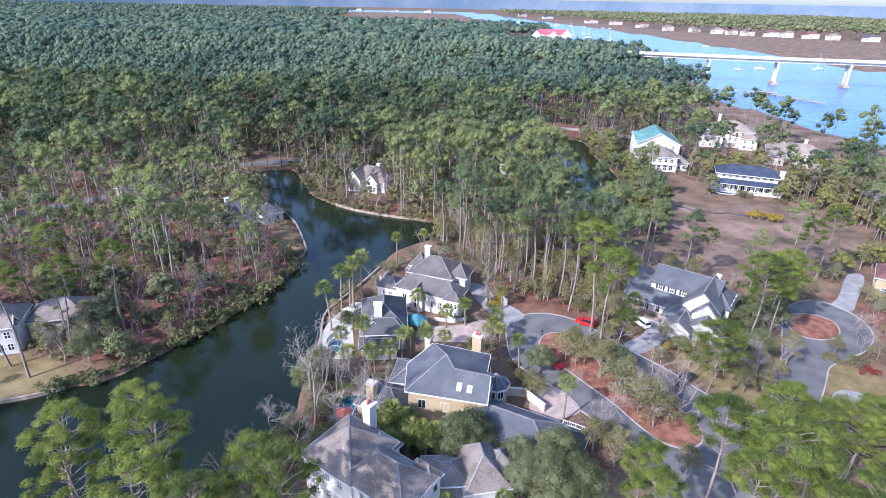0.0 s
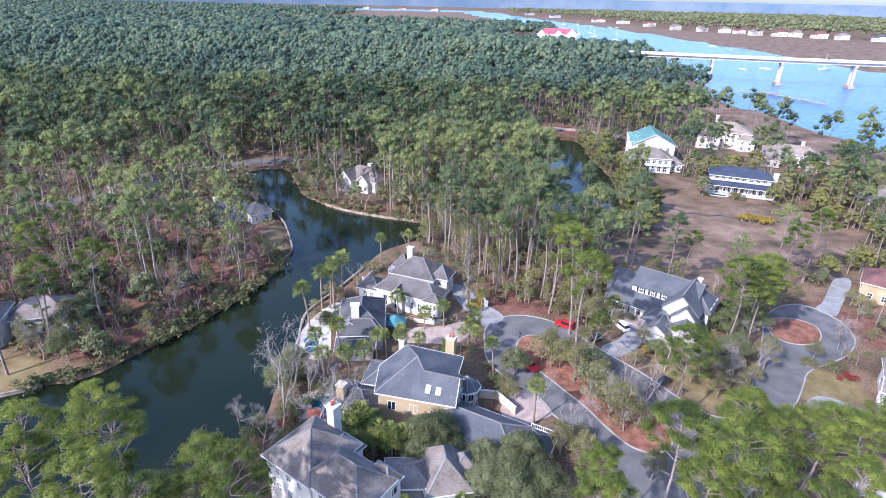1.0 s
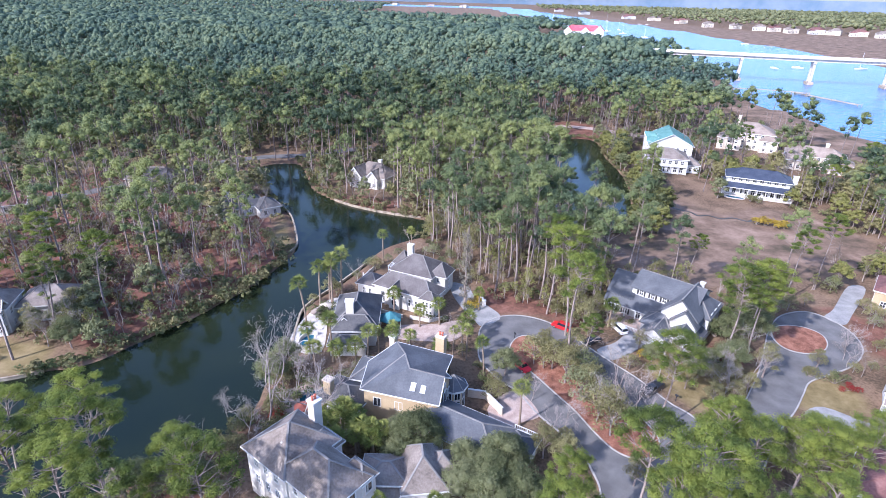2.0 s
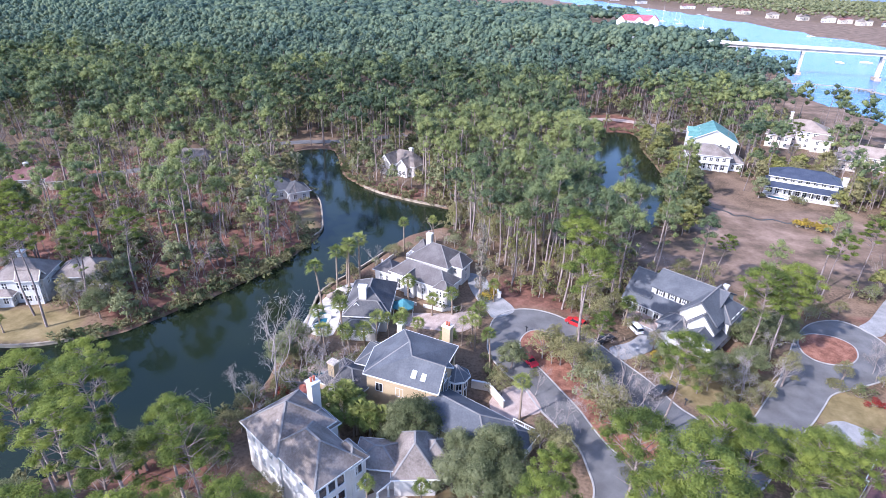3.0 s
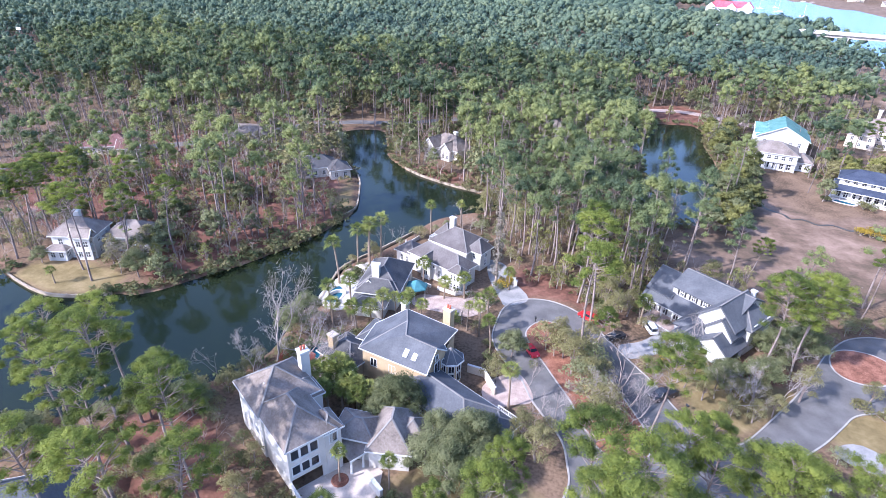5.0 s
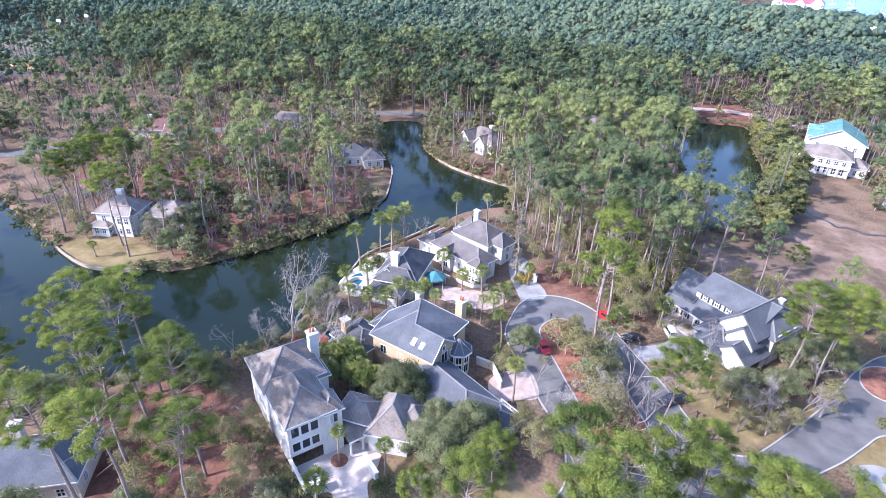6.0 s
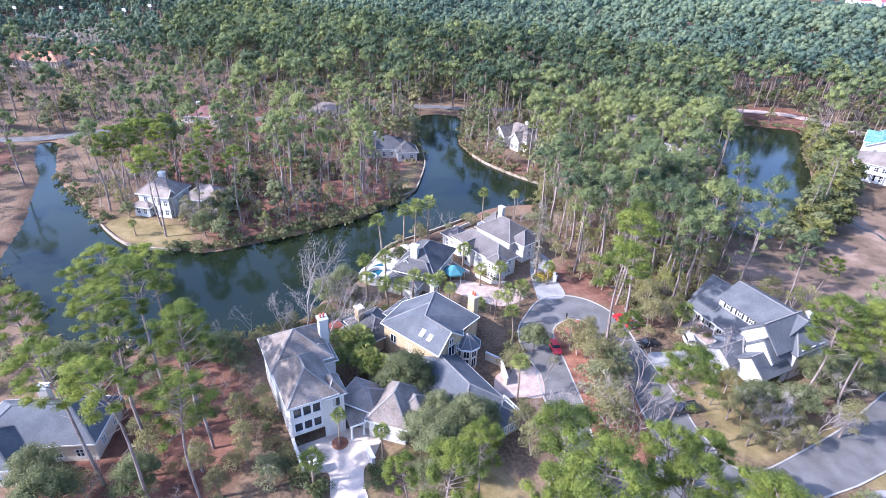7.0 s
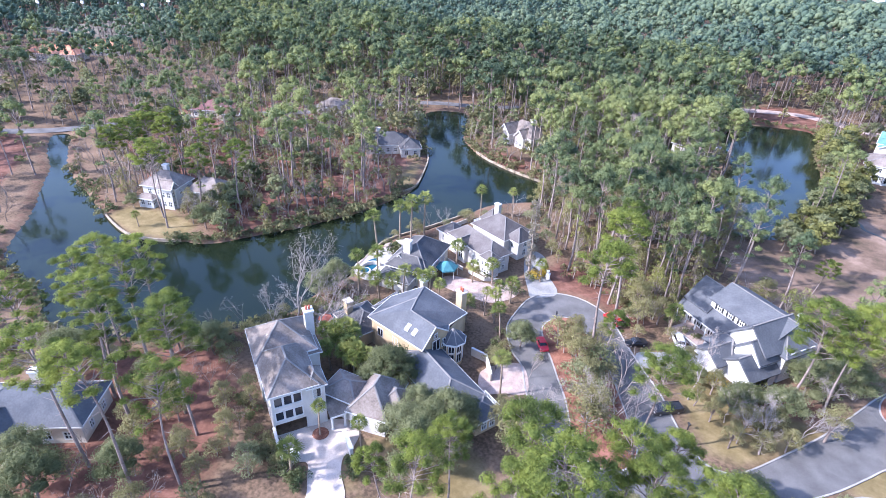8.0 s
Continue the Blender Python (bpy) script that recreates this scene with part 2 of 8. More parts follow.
# Bluer green than the near trees: distance haze is put into the colour.
M_HAZE_WOODS = leafy("woodland foliage with haze tint", [(0.082, 0.126, 0.100), (0.112, 0.164, 0.116), (0.146, 0.202, 0.130), (0.192, 0.242, 0.144)], 0.38, 0.02, 0.10, 0.5)
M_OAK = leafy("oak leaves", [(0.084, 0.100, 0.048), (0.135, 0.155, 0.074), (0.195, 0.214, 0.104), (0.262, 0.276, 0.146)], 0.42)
M_WILLOW = leafy("thin yellow-green foliage", [(0.130, 0.138, 0.052), (0.205, 0.210, 0.072), (0.285, 0.285, 0.098)], 0.42)
M_OLIVE = leafy("olive-brown foliage", [(0.150, 0.148, 0.072), (0.225, 0.214, 0.100), (0.310, 0.288, 0.138)], 0.4)
M_BUSH = leafy("shrub leaves", [(0.055, 0.078, 0.038), (0.098, 0.125, 0.055), (0.155, 0.172, 0.075), (0.215, 0.200, 0.100)], 0.34, 0.2)
M_PALM = leafy("palm fronds", [(0.085, 0.115, 0.030), (0.170, 0.205, 0.055), (0.290, 0.310, 0.095)], 0.38, 0.4)
M_MOSS = leafy("grey vine leaves", [(0.15, 0.135, 0.105), (0.22, 0.20, 0.155), (0.29, 0.265, 0.21)], 0.2, 0.3)
M_REDLEAF = leafy("red leaves", [(0.16, 0.02, 0.02), (0.28, 0.05, 0.04)], 0.3, 0.4)
M_YELLOW = leafy("yellow leaves", [(0.28, 0.20, 0.03), (0.42, 0.32, 0.06)], 0.3, 0.4)
M_LAGOON = watery("lagoon water", (0.007, 0.013, 0.008), 0.024, 0.7, 0.09, (0.017, 0.024, 0.010), 0.02)
# Blue of the reflected sky is painted into both river base colours.
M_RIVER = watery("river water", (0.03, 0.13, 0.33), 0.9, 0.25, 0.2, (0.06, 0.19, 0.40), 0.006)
# Haze of the far distance, painted as a blue base colour.
M_BACK = surface("far marsh and woods in blue haze", [(0.10, 0.16, 0.24), (0.17, 0.22, 0.29)], 0.004, 0.95)
M_TYRE = surface("black rubber", [(0.015, 0.015, 0.015), (0.03, 0.03, 0.03)], 2.0, 0.8)
M_CHROME = surface("bright metal", [(0.55, 0.55, 0.56), (0.65, 0.65, 0.66)], 2.0, 0.3, metal=0.9)
M_LAMP = surface("clear lamp lens", [(0.7, 0.7, 0.68), (0.8, 0.8, 0.78)], 3.0, 0.15)
M_TAIL = surface("red lamp lens", [(0.4, 0.02, 0.02), (0.5, 0.03, 0.03)], 3.0, 0.2)
M_STEEL = surface("galvanised steel", [(0.38, 0.39, 0.40), (0.48, 0.49, 0.50)], 1.0, 0.5, metal=0.4)


def paint(name, col):
    m = surface(name, [col, tuple(min(1, c * 1.12) for c in col)], 1.0, 0.3)
    m.node_tree.nodes["Principled BSDF"].inputs["Coat Weight"].default_value = 0.6
    return m


# ---- mesh helpers ----
class G:
    """Gathers vertices and faces."""

    def __init__(self, m=None):
        self.v, self.f, self.m = [], [], m or Matrix()

    def add(self, verts, faces):
        k = len(self.v)
        self.v += [tuple(self.m @ Vector(p)) for p in verts]
        self.f += [tuple(k + i for i in q) for q in faces]
        return self

    def box(self, x0, x1, y0, y1, z0, z1):
        return self.add([(x0, y0, z0), (x1, y0, z0), (x1, y1, z0), (x0, y1, z0), (x0, y0, z1), (x1, y0, z1), (x1, y1, z1), (x0, y1, z1)],
                        [(3, 2, 1, 0), (4, 5, 6, 7), (0, 1, 5, 4), (1, 2, 6, 5), (2, 3, 7, 6), (3, 0, 4, 7)])

    def tube(self, pts, radii, n=8, cap=True):
        """A round bar along points."""
        k0 = []
        verts, faces = [], []
        for i, p in enumerate(pts):
            p = Vector(p)
            d = (Vector(pts[min(i + 1, len(pts) - 1)]) - Vector(pts[max(i - 1, 0)])).normalized()
            a = d.orthogonal().normalized()
            b = d.cross(a)
            for j in range(n):
                t = 2 * math.pi * j / n
                verts.append(p + float(radii[i]) * (math.cos(t) * a + math.sin(t) * b))
        for i in range(len(pts) - 1):
            for j in range(n):
                faces.append((i * n + j, i * n + (j + 1) % n, (i + 1) * n + (j + 1) % n, (i + 1) * n + j))
        if cap:
            faces.append(tuple(range(n))[::-1])
            faces.append(tuple(range((len(pts) - 1) * n, len(pts) * n)))
        return self.add(verts, faces)

    def prism(self, ring, z0, z1):
        n = len(ring)
        return self.add([(x, y, z0) for x, y in ring] + [(x, y, z1) for x, y in ring],
                        [tuple(range(n))[::-1], tuple(range(n, 2 * n))] + [(i, (i + 1) % n, n + (i + 1) % n, n + i) for i in range(n)])

    def lattice(self, P, us, zs, full, d0, d1):
        """A flat panel with holes, in one piece: the cells of a grid for which full(i, j) holds."""
        nu, nz = len(us), len(zs)
        ok = [[i >= 0 and j >= 0 and i < nu - 1 and j < nz - 1 and full(i, j) for j in range(-1, nz)] for i in range(-1, nu)]
        cell = lambda i, j: ok[i + 1][j + 1]
        at = lambda i, j, b: (i * nz + j) * 2 + b
        faces = []
        for i in range(nu - 1):
            for j in range(nz - 1):
                if cell(i, j):
                    q = [(i, j), (i + 1, j), (i + 1, j + 1), (i, j + 1)]
                    faces += [tuple(at(*c, 0) for c in q), tuple(at(*c, 1) for c in q[::-1])]
                    for k, (di, dj) in enumerate(((0, -1), (1, 0), (0, 1), (-1, 0))):
                        if not cell(i + di, j + dj):
                            a, b = q[k], q[(k + 1) % 4]
                            faces.append((at(*a, 0), at(*a, 1), at(*b, 1), at(*b, 0)))
        used = sorted({v for f in faces for v in f})
        new_at = {v: k for k, v in enumerate(used)}
        verts = [P(us[v // 2 // nz], zs[v // 2 % nz], (d0, d1)[v % 2]) for v in used]
        return self.add(verts, [tuple(new_at[v] for v in f) for f in faces])

    def band(self, ring, w, h):
        """A board round a closed line, its top edge w/2 outside and inside of it, in one piece."""
        n, verts, faces = len(ring), [], []
        mid = sum((Vector(p) for p in ring), Vector()) / n
        for p in ring:
            p = Vector(p)
            d = p - mid
            d.z = 0
            d = Vector((math.copysign(1, d.x) if abs(d.x) > 1e-6 else 0, math.copysign(1, d.y) if abs(d.y) > 1e-6 else 0, 0)) if n == 4 else d.normalized()
            verts += [p + d * w / 2, p + d * w / 2 - Vector((0, 0, h)), p - d * w / 2 - Vector((0, 0, h)), p - d * w / 2]
        for i in range(n):
            j = (i + 1) % n
            faces += [(4 * i + k, 4 * j + k, 4 * j + (k + 1) % 4, 4 * i + (k + 1) % 4) for k in range(4)]
        return self.add(verts, faces)

    def beam(self, a, b, w, h):
        """A square bar from a to b, its top edge on the line."""
        a, b = Vector(a), Vector(b)
        d = (b - a).normalized()
        s = d.cross(Vector((0, 0, 1)))
        s = (s.normalized() if s.length > 1e-4 else Vector((1, 0, 0))) * w / 2
        u = s.normalized().cross(d) * h
        q = [a - s - u, a + s - u, a + s, a - s, b - s - u, b + s - u, b + s, b - s]
        return self.add(q, [(0, 1, 2, 3), (7, 6, 5, 4), (0, 4, 5, 1), (1, 5, 6, 2), (2, 6, 7, 3), (3, 7, 4, 0)])


def mesh_of(name, g, material, smooth=False):
    me = bpy.data.meshes.new(name)
    me.from_pydata(g.v, [], g.f)
    me.materials.append(material)
    if smooth:
        me.polygons.foreach_set("use_smooth", [True] * len(me.polygons))
    me.update()
    return me


def part(name, g, material, parent, label="", smooth=False):
    ob = new(name, mesh_of(name, g, material, smooth))
    if parent is not None:
        ob.parent = parent
    if label:
        ob["label"] = label
    return ob


def raw_mesh(name, verts, tris, material, smooth=False):
    """A mesh straight from arrays of points and triangles."""
    me = bpy.data.meshes.new(name)
    me.vertices.add(len(verts))
    me.vertices.foreach_set("co", np.asarray(verts, np.float32).ravel())
    me.loops.add(len(tris) * 3)
    me.loops.foreach_set("vertex_index", np.asarray(tris, np.int32).ravel())
    me.polygons.add(len(tris))
    me.polygons.foreach_set("loop_start", np.arange(0, len(tris) * 3, 3, dtype=np.int32))
    me.materials.append(material)
    if smooth:
        me.polygons.foreach_set("use_smooth", [True] * len(tris))
    me.update(calc_edges=True)
    return me


def rounded(pts, closed=True, steps=5):
    """A smooth line through the points."""
    n, out = len(pts), []
    for i in range(n if closed else n - 1):
        p = [Vector(pts[(i + k) % n] if closed else pts[min(max(i + k, 0), n - 1)]) for k in (-1, 0, 1, 2)]
        for s in range(steps):
            t = s / steps
            q = 0.5 * ((2 * p[1]) + (p[2] - p[0]) * t + (2 * p[0] - 5 * p[1] + 4 * p[2] - p[3]) * t * t + (3 * p[1] - p[0] - 3 * p[2] + p[3]) * t ** 3)
            out.append((q.x, q.y))
    if not closed:
        out.append(tuple(pts[-1]))
    return out


def signed(points, poly):
    """The distance of each point from the outline of a polygon; minus inside."""
    p, q = np.asarray(points, float), np.asarray(poly, float)
    best, inside = np.full(len(p), 1e9), np.zeros(len(p), bool)
    for a, b in zip(q, np.roll(q, -1, 0)):
        d = b - a
        t = np.clip(((p - a) @ d) / max(d @ d, 1e-9), 0, 1)
        best = np.minimum(best, np.hypot(*(p - a - t[:, None] * d).T))
        cross = (a[1] > p[:, 1]) != (b[1] > p[:, 1])
        inside ^= cross & (p[:, 0] < d[0] * (p[:, 1] - a[1]) / (d[1] if abs(d[1]) > 1e-9 else 1e-9) + a[0])
    return np.where(inside, -best, best)

# ---- the plan: shores, roads, clearings ----
LAGOON = rounded([(-104, 55), (-92, 51), (-80, 51), (-69, 46.5), (-58, 46.5), (-50, 51), (-40, 61), (-32, 68), (-29, 76), (-29, 88), (-28, 97), (-30, 106), (-31, 114), (-26, 126),
          (-22, 139), (-20, 149), (-13, 158), (-4, 165), (-6, 172), (-13, 176), (-25, 179), (-42, 186), (-50, 192), (-58, 200), (-66, 216), (-76, 232), (-90, 226), (-86, 211), (-72, 193), (-58, 174),
          (-52, 163), (-48, 154), (-45, 142), (-48, 124), (-54, 108), (-61, 96), (-67, 86), (-75, 82), (-86, 76.5), (-99, 78), (-110, 81), (-121, 84), (-136, 88), (-152, 94), (-168, 103), (-180, 110),
          (-184, 106), (-168, 96), (-152, 89), (-138, 80), (-120, 68)])
POND = rounded([(36, 299), (50, 305), (61, 306), (65, 292), (64, 272), (67, 240), (65, 212), (59, 182), (50, 176), (37, 176), (33, 190), (40, 215), (38, 235), (30, 262), (31, 285)])
RIVER = rounded([(285, 180), (250, 260), (228, 310), (218, 362), (215, 412), (200, 448), (206, 505), (222, 565), (214, 767), (160, 968), (168, 1300), (165, 1795), (85, 2204), (-20, 2700), (-91, 3158), (-500, 3250), (-1100, 2980), (-1800, 3180),
         (-3200, 3400), (-3200, 3900), (-1500, 3800), (0, 3450), (130, 3100), (160, 2765), (330, 1916), (400, 1554), (444, 1265), (446, 1067), (472, 870), (500, 675), (640, 480), (1400, 150), (1400, -400), (500, -300)], True, 4)
MARSH = [[(72, 201), (57, 178), (46, 158), (50, 146), (62, 138), (82, 142), (104, 148), (124, 160), (136, 180), (122, 205), (108, 206), (94, 196), (82, 214)],
         [(-520, 2500), (-320, 1500), (-8, 1500), (110, 1430), (240, 1300), (170, 1800), (90, 2200), (-100, 3200), (-600, 3300)],
         [(182, 285), (232, 290), (222, 345), (218, 388), (210, 434), (190, 452), (172, 420)],
         [(180, 2765), (320, 1916), (390, 1554), (438, 1265), (440, 1067), (468, 870), (490, 675), (640, 480), (1300, 250), (1600, 760), (1100, 1220), (838, 1400), (690, 1500), (566, 1690), (440, 2180), (260, 2900)]]
LAWN = [[(-102, 79), (-86, 77), (-74, 82), (-78, 90), (-90, 91), (-103, 86)], [(74, 95), (77, 100), (83, 101.5), (88, 97), (86, 91), (77, 90), (73, 91)],
        [(46, 100), (51, 106), (60, 103), (70, 103), (73, 106), (66, 95), (59, 87), (54, 87), (50, 92)], [(-52, 157), (-48, 150), (-46, 143), (-54, 150), (-58, 168), (-66, 178), (-56, 166)],
        [(3, 56), (14, 58), (24, 52), (30, 62), (20, 66), (8, 60), (12, 48)], [(96, 186), (120, 200), (134, 185), (120, 176)]]
STRAW = [[(-104, 96), (-62, 104), (-50, 138), (-62, 168), (-92, 206), (-150, 206), (-182, 150), (-150, 112)], [(10, 122), (14, 116.5), (21, 118), (28, 117), (33, 112), (38, 116), (30, 122), (20, 128), (12, 132)],
         [(-66, 88), (-56, 108), (-49, 124), (-47, 142), (-58, 150), (-78, 150), (-86, 120), (-76, 92)], [(-120, 52), (-150, 74), (-175, 95), (-200, 100), (-220, 60), (-130, 20)],
         [(-34, 62), (-20, 55), (-10, 44), (-6, 30), (-30, 22), (-46, 44)], [(33, 306), (66, 304), (72, 335), (56, 350), (36, 338)], [(-180, 128), (-110, 120), (-90, 150), (-130, 200), (-190, 190)],
         [(56, 104), (66, 100), (72, 108), (62, 112)], [(84, 130), (100, 132), (112, 120), (104, 108), (98, 112), (100, 126), (92, 132)], [(-38, 182), (-24, 181), (-20, 190), (-34, 194), (-44, 194)]]
ROAD = rounded([(12, 110.5), (11.6, 104), (12.4, 97.5), (16.4, 91.6), (20, 88.5), (23.4, 83), (26.5, 79.3), (30.2, 75), (31.8, 70.5), (32.6, 66), (31, 60), (27, 50), (20, 36), (28, 32), (35, 46), (41, 58), (50, 64),
        (59, 73), (66, 83), (72, 90), (76, 95.5), (79, 99.5), (84, 102.5), (91, 106.7), (96.5, 113), (98, 120), (96, 126), (91.5, 129), (84.5, 126), (79, 119), (75.3, 112), (70.6, 102.8), (65.3, 94.3),
        (59.5, 85.8), (56.3, 83.9), (53.4, 84.4), (51.4, 86.8), (48.7, 89.4), (44.5, 95.6), (40, 100.7), (35.5, 106), (31.2, 111.5), (26.8, 115.2), (21, 116.8), (15.5, 115.2)])
ISLAND_1 = rounded([(18.6, 101.8), (19.2, 105.6), (21.2, 108), (24.3, 107.8), (28, 104), (34, 97.6), (39, 89.8), (43.6, 82), (44.4, 78.4), (43.2, 75.2), (39.8, 73.8), (36.4, 75.2), (33.6, 79), (30.6, 84.4), (27, 89.4), (23.9, 93.7), (21, 97.4)])
ISLAND_2 = rounded([(78.4, 114.5), (79.6, 119), (83, 121.4), (87.6, 121.3), (90.4, 118.6), (89.8, 114.6), (87, 111.2), (83, 110), (79.6, 111.2)])
DRIVES = {  # name: outline, height over the ground, material, label
    "driveway": ([(-5.0, 51.0), (-5.1, 50.6), (-.3, 47.9), (0, 47.8), (1.2, 49.2), (2.4, 49.4), (4.4, 47.2), (6.3, 44.9), (10, 38), (16, 28), (20.5, 31), (14, 42), (11, 48), (7.9, 50.8), (6.1, 53.2), (6.2, 55.0), (5.3, 58.4), (5.0, 58.8), (2.0, 60.0), (1.6, 60.0), (-1.4, 57.6), (-1.8, 57.0)], 0.074, M_CREAMPAVE, "pale concrete driveway and court before the white house"),
    "brick_apron": ([(14.4, 82.6), (17, 87), (20.4, 88.6), (24, 82.6), (20.6, 80), (17, 78)], 0.08, M_PAVER, "pinkish paver apron beside the asphalt road"),
    "entry_drive": ([(3, 131), (7.5, 129.5), (10, 123.6), (16.4, 115.8), (12.2, 111), (10, 113.5), (6, 120), (3.5, 126)], 0.085, M_GREYPAVE, "pale concrete drive between house and turning circle"),
    "court": ([(-8, 108), (1.2, 110.2), (6.6, 112.5), (9, 110), (6, 104), (0, 103), (-8, 103.5)], 0.07, M_PAVER, "paved entry court between the stucco houses"),
    "side_drive": ([(40.2, 101.6), (37.5, 105), (42, 108.5), (46.8, 114.5), (50, 112), (47, 107)], 0.082, M_GREYPAVE, "pale concrete driveway with a parked car"),
    "paver_drive": ([(95.2, 127), (99.5, 131.5), (110, 145), (114, 144), (103, 129.5), (98.2, 124)], 0.08, M_GREYPAVE, "pale grey paver drive off the turning circle"),
    "footpath": ([(75.6, 86.5), (73.4, 89.4), (78, 92), (85, 88), (92, 88), (92, 84.5), (84, 85)], 0.078, M_GREYPAVE, "pale concrete footpath over the dry lawn"),
    "terrace": ([(-29, 97), (-21.5, 96), (-24, 110), (-22, 117), (-26, 118), (-29.5, 108)], 0.06, M_CONCRETE, "cream paved pool terrace by the lagoon"),
    "pool_terrace": ([(-22, 76), (-10, 74), (-9, 83), (-11, 88), (-20, 86), (-24, 82)], 0.06, M_PAVER, "paved pool terrace behind the tan house")}
BACK_ROADS = {"back_road": ([(-215, 86), (-192, 104), (-180, 122), (-168, 148), (-150, 168), (-130, 190), (-112, 222), (-94, 238), (-72, 247), (-50, 266)], 6.0, M_ASPHALT),
              "sandy_lane": ([(24, 322), (40, 330), (58, 334), (76, 326), (96, 314)], 7.0, M_PAVER)}


# ---- ground: one sheet out to the horizon ----
def spread_lines(lo, hi, step, far, grow):
    inner = list(np.arange(lo, hi + step, step))
    a, s = [], step
    x = inner[-1]
    while x < far:
        s *= grow
        x += s
        a.append(x)
    b, s, x = [], step, inner[0]
    while x > -far:
        s *= grow
        x -= s
        b.append(x)
    return np.array(b[::-1] + inner + a)


def build_ground():
    xs, ys = spread_lines(-190, 130, 2.3, 7000, 1.13), spread_lines(20, 320, 2.3, 7000, 1.11)
    X, Y = np.meshgrid(xs, ys)
    p = np.c_[X.ravel(), Y.ravel()]
    water = np.minimum.reduce([signed(p, LAGOON), signed(p, POND), signed(p, RIVER) * 0.5])
    rng = np.random.default_rng(5)
    wob = np.sin(p[:, 0] * 0.31 + 2 * np.sin(p[:, 1] * 0.13)) * np.cos(p[:, 1] * 0.27 + 1.7)
    z = np.clip(water * 0.55 + 0.15 * wob * (water > -1), -2.2, 0.6) - 0.62
    z = np.where(water > 0.4, np.minimum(z, -0.02 - 0.02 * (1 + wob)), z)
    zone = np.zeros((len(p), 4), np.float32)
    zone[:, 3] = 1
    for k, polys in enumerate((STRAW, LAWN, MARSH)):
        for poly in polys:
            d = signed(p, poly)
            zone[:, k] = np.maximum(zone[:, k], np.clip(0.5 - d / (6.0 if poly[0][1] < 400 else 80), 0, 1))
    bank = np.clip(1 - np.abs(water - 2) / 3, 0, 1) * (p[:, 1] < 350)
    zone[:, 0] = np.maximum(zone[:, 0], 0.55 * bank)
    nx, ny = len(xs), len(ys)
    i = (np.arange(ny - 1)[:, None] * nx + np.arange(nx - 1)[None]).ravel()
    tris = np.concatenate([np.c_[i, i + 1, i + nx + 1], np.c_[i, i + nx + 1, i + nx]])
    me = raw_mesh("ground", np.c_[p, z], tris, M_GROUND)
    at = me.color_attributes.new("zone", 'FLOAT_COLOR', 'POINT')
    at.data.foreach_set("color", zone.ravel())
    return tagged(new("ground", me), "leaf litter, red pine straw and dry marsh grass", "ground", kind="structure")


build_ground()


def flat(name, outer, z, material, label, holes=(), category="", depth=0.12, kind="structure"):
    """A paved slab with an outline and islands left out."""
    from mathutils.geometry import tessellate_polygon
    loops = [[Vector((x, y, z)) for x, y in ring] for ring in (outer, *holes)]
    tri = tessellate_polygon(loops)
    verts = [tuple(v) for ring in loops for v in ring]
    n, k, faces = len(verts), 0, [tuple(t) for t in tri]
    up = sum((verts[b][0] - verts[a][0]) * (verts[c][1] - verts[a][1]) - (verts[b][1] - verts[a][1]) * (verts[c][0] - verts[a][0]) for a, b, c in faces)
    if up < 0:
        faces = [f[::-1] for f in faces]
    verts += [(x, y, z - depth) for x, y, _ in verts]
    for ring in loops:
        m = len(ring)
        faces += [(k + i, k + (i + 1) % m, n + k + (i + 1) % m, n + k + i) for i in range(m)]
        k += m
    me = bpy.data.meshes.new(name)
    me.from_pydata(verts, [], faces)
    me.materials.append(material)
    return tagged(new(name, me), label, category or name.replace("_", " "), kind=kind)


def strip(ring, width, z0, z1, closed=True):
    """A kerb: a low bar along a line."""
    g, n = G(), len(ring)
    pts = [Vector(p) for p in ring]
    left, right = [], []
    for i, p in enumerate(pts):
        a, b = (pts[i - 1], pts[(i + 1) % n]) if closed else (pts[max(i - 1, 0)], pts[min(i + 1, n - 1)])
        d = (b - a).normalized()
        s = Vector((-d.y, d.x)) * width / 2
        left.append(p + s)
        right.append(p - s)
    verts = [(p.x, p.y, z) for ring2, z in ((left, z0), (left, z1), (right, z1), (right, z0)) for p in ring2]
    faces = []
    for i in range(n if closed else n - 1):
        j = (i + 1) % n
        for a, b in ((0, 1), (1, 2), (2, 3)):
            faces.append((a * n + i, a * n + j, b * n + j, b * n + i))
    return g.add(verts, faces)


flat("road", ROAD, 0.05, M_ASPHALT, "grey asphalt residential street with two turning circles", (ISLAND_1, ISLAND_2))
for ring, name in ((ROAD, "kerb"), (ISLAND_1, "island_kerb"), (ISLAND_2, "island_kerb")):
    tagged(part(name, strip(ring, 0.27, -0.1, 0.17), M_KERB, None), "pale concrete kerb along the asphalt", "kerb", kind="structure")
flat("traffic_island", ISLAND_1, 0.13, M_MULCH, "long traffic island covered in red pine straw", category="traffic island")
flat("traffic_island", ISLAND_2, 0.13, M_MULCH, "round traffic island covered in red pine straw", category="traffic island")
for name, (ring, z, material, label) in DRIVES.items():
    flat(name, rounded(ring, True, 4), z, material, label)
for name, (line, width, material) in BACK_ROADS.items():
    tagged(part(name, strip(rounded(line, False, 5), width, -0.1, 0.06, False), material, None), "pale lane among the pines", "road", kind="structure")

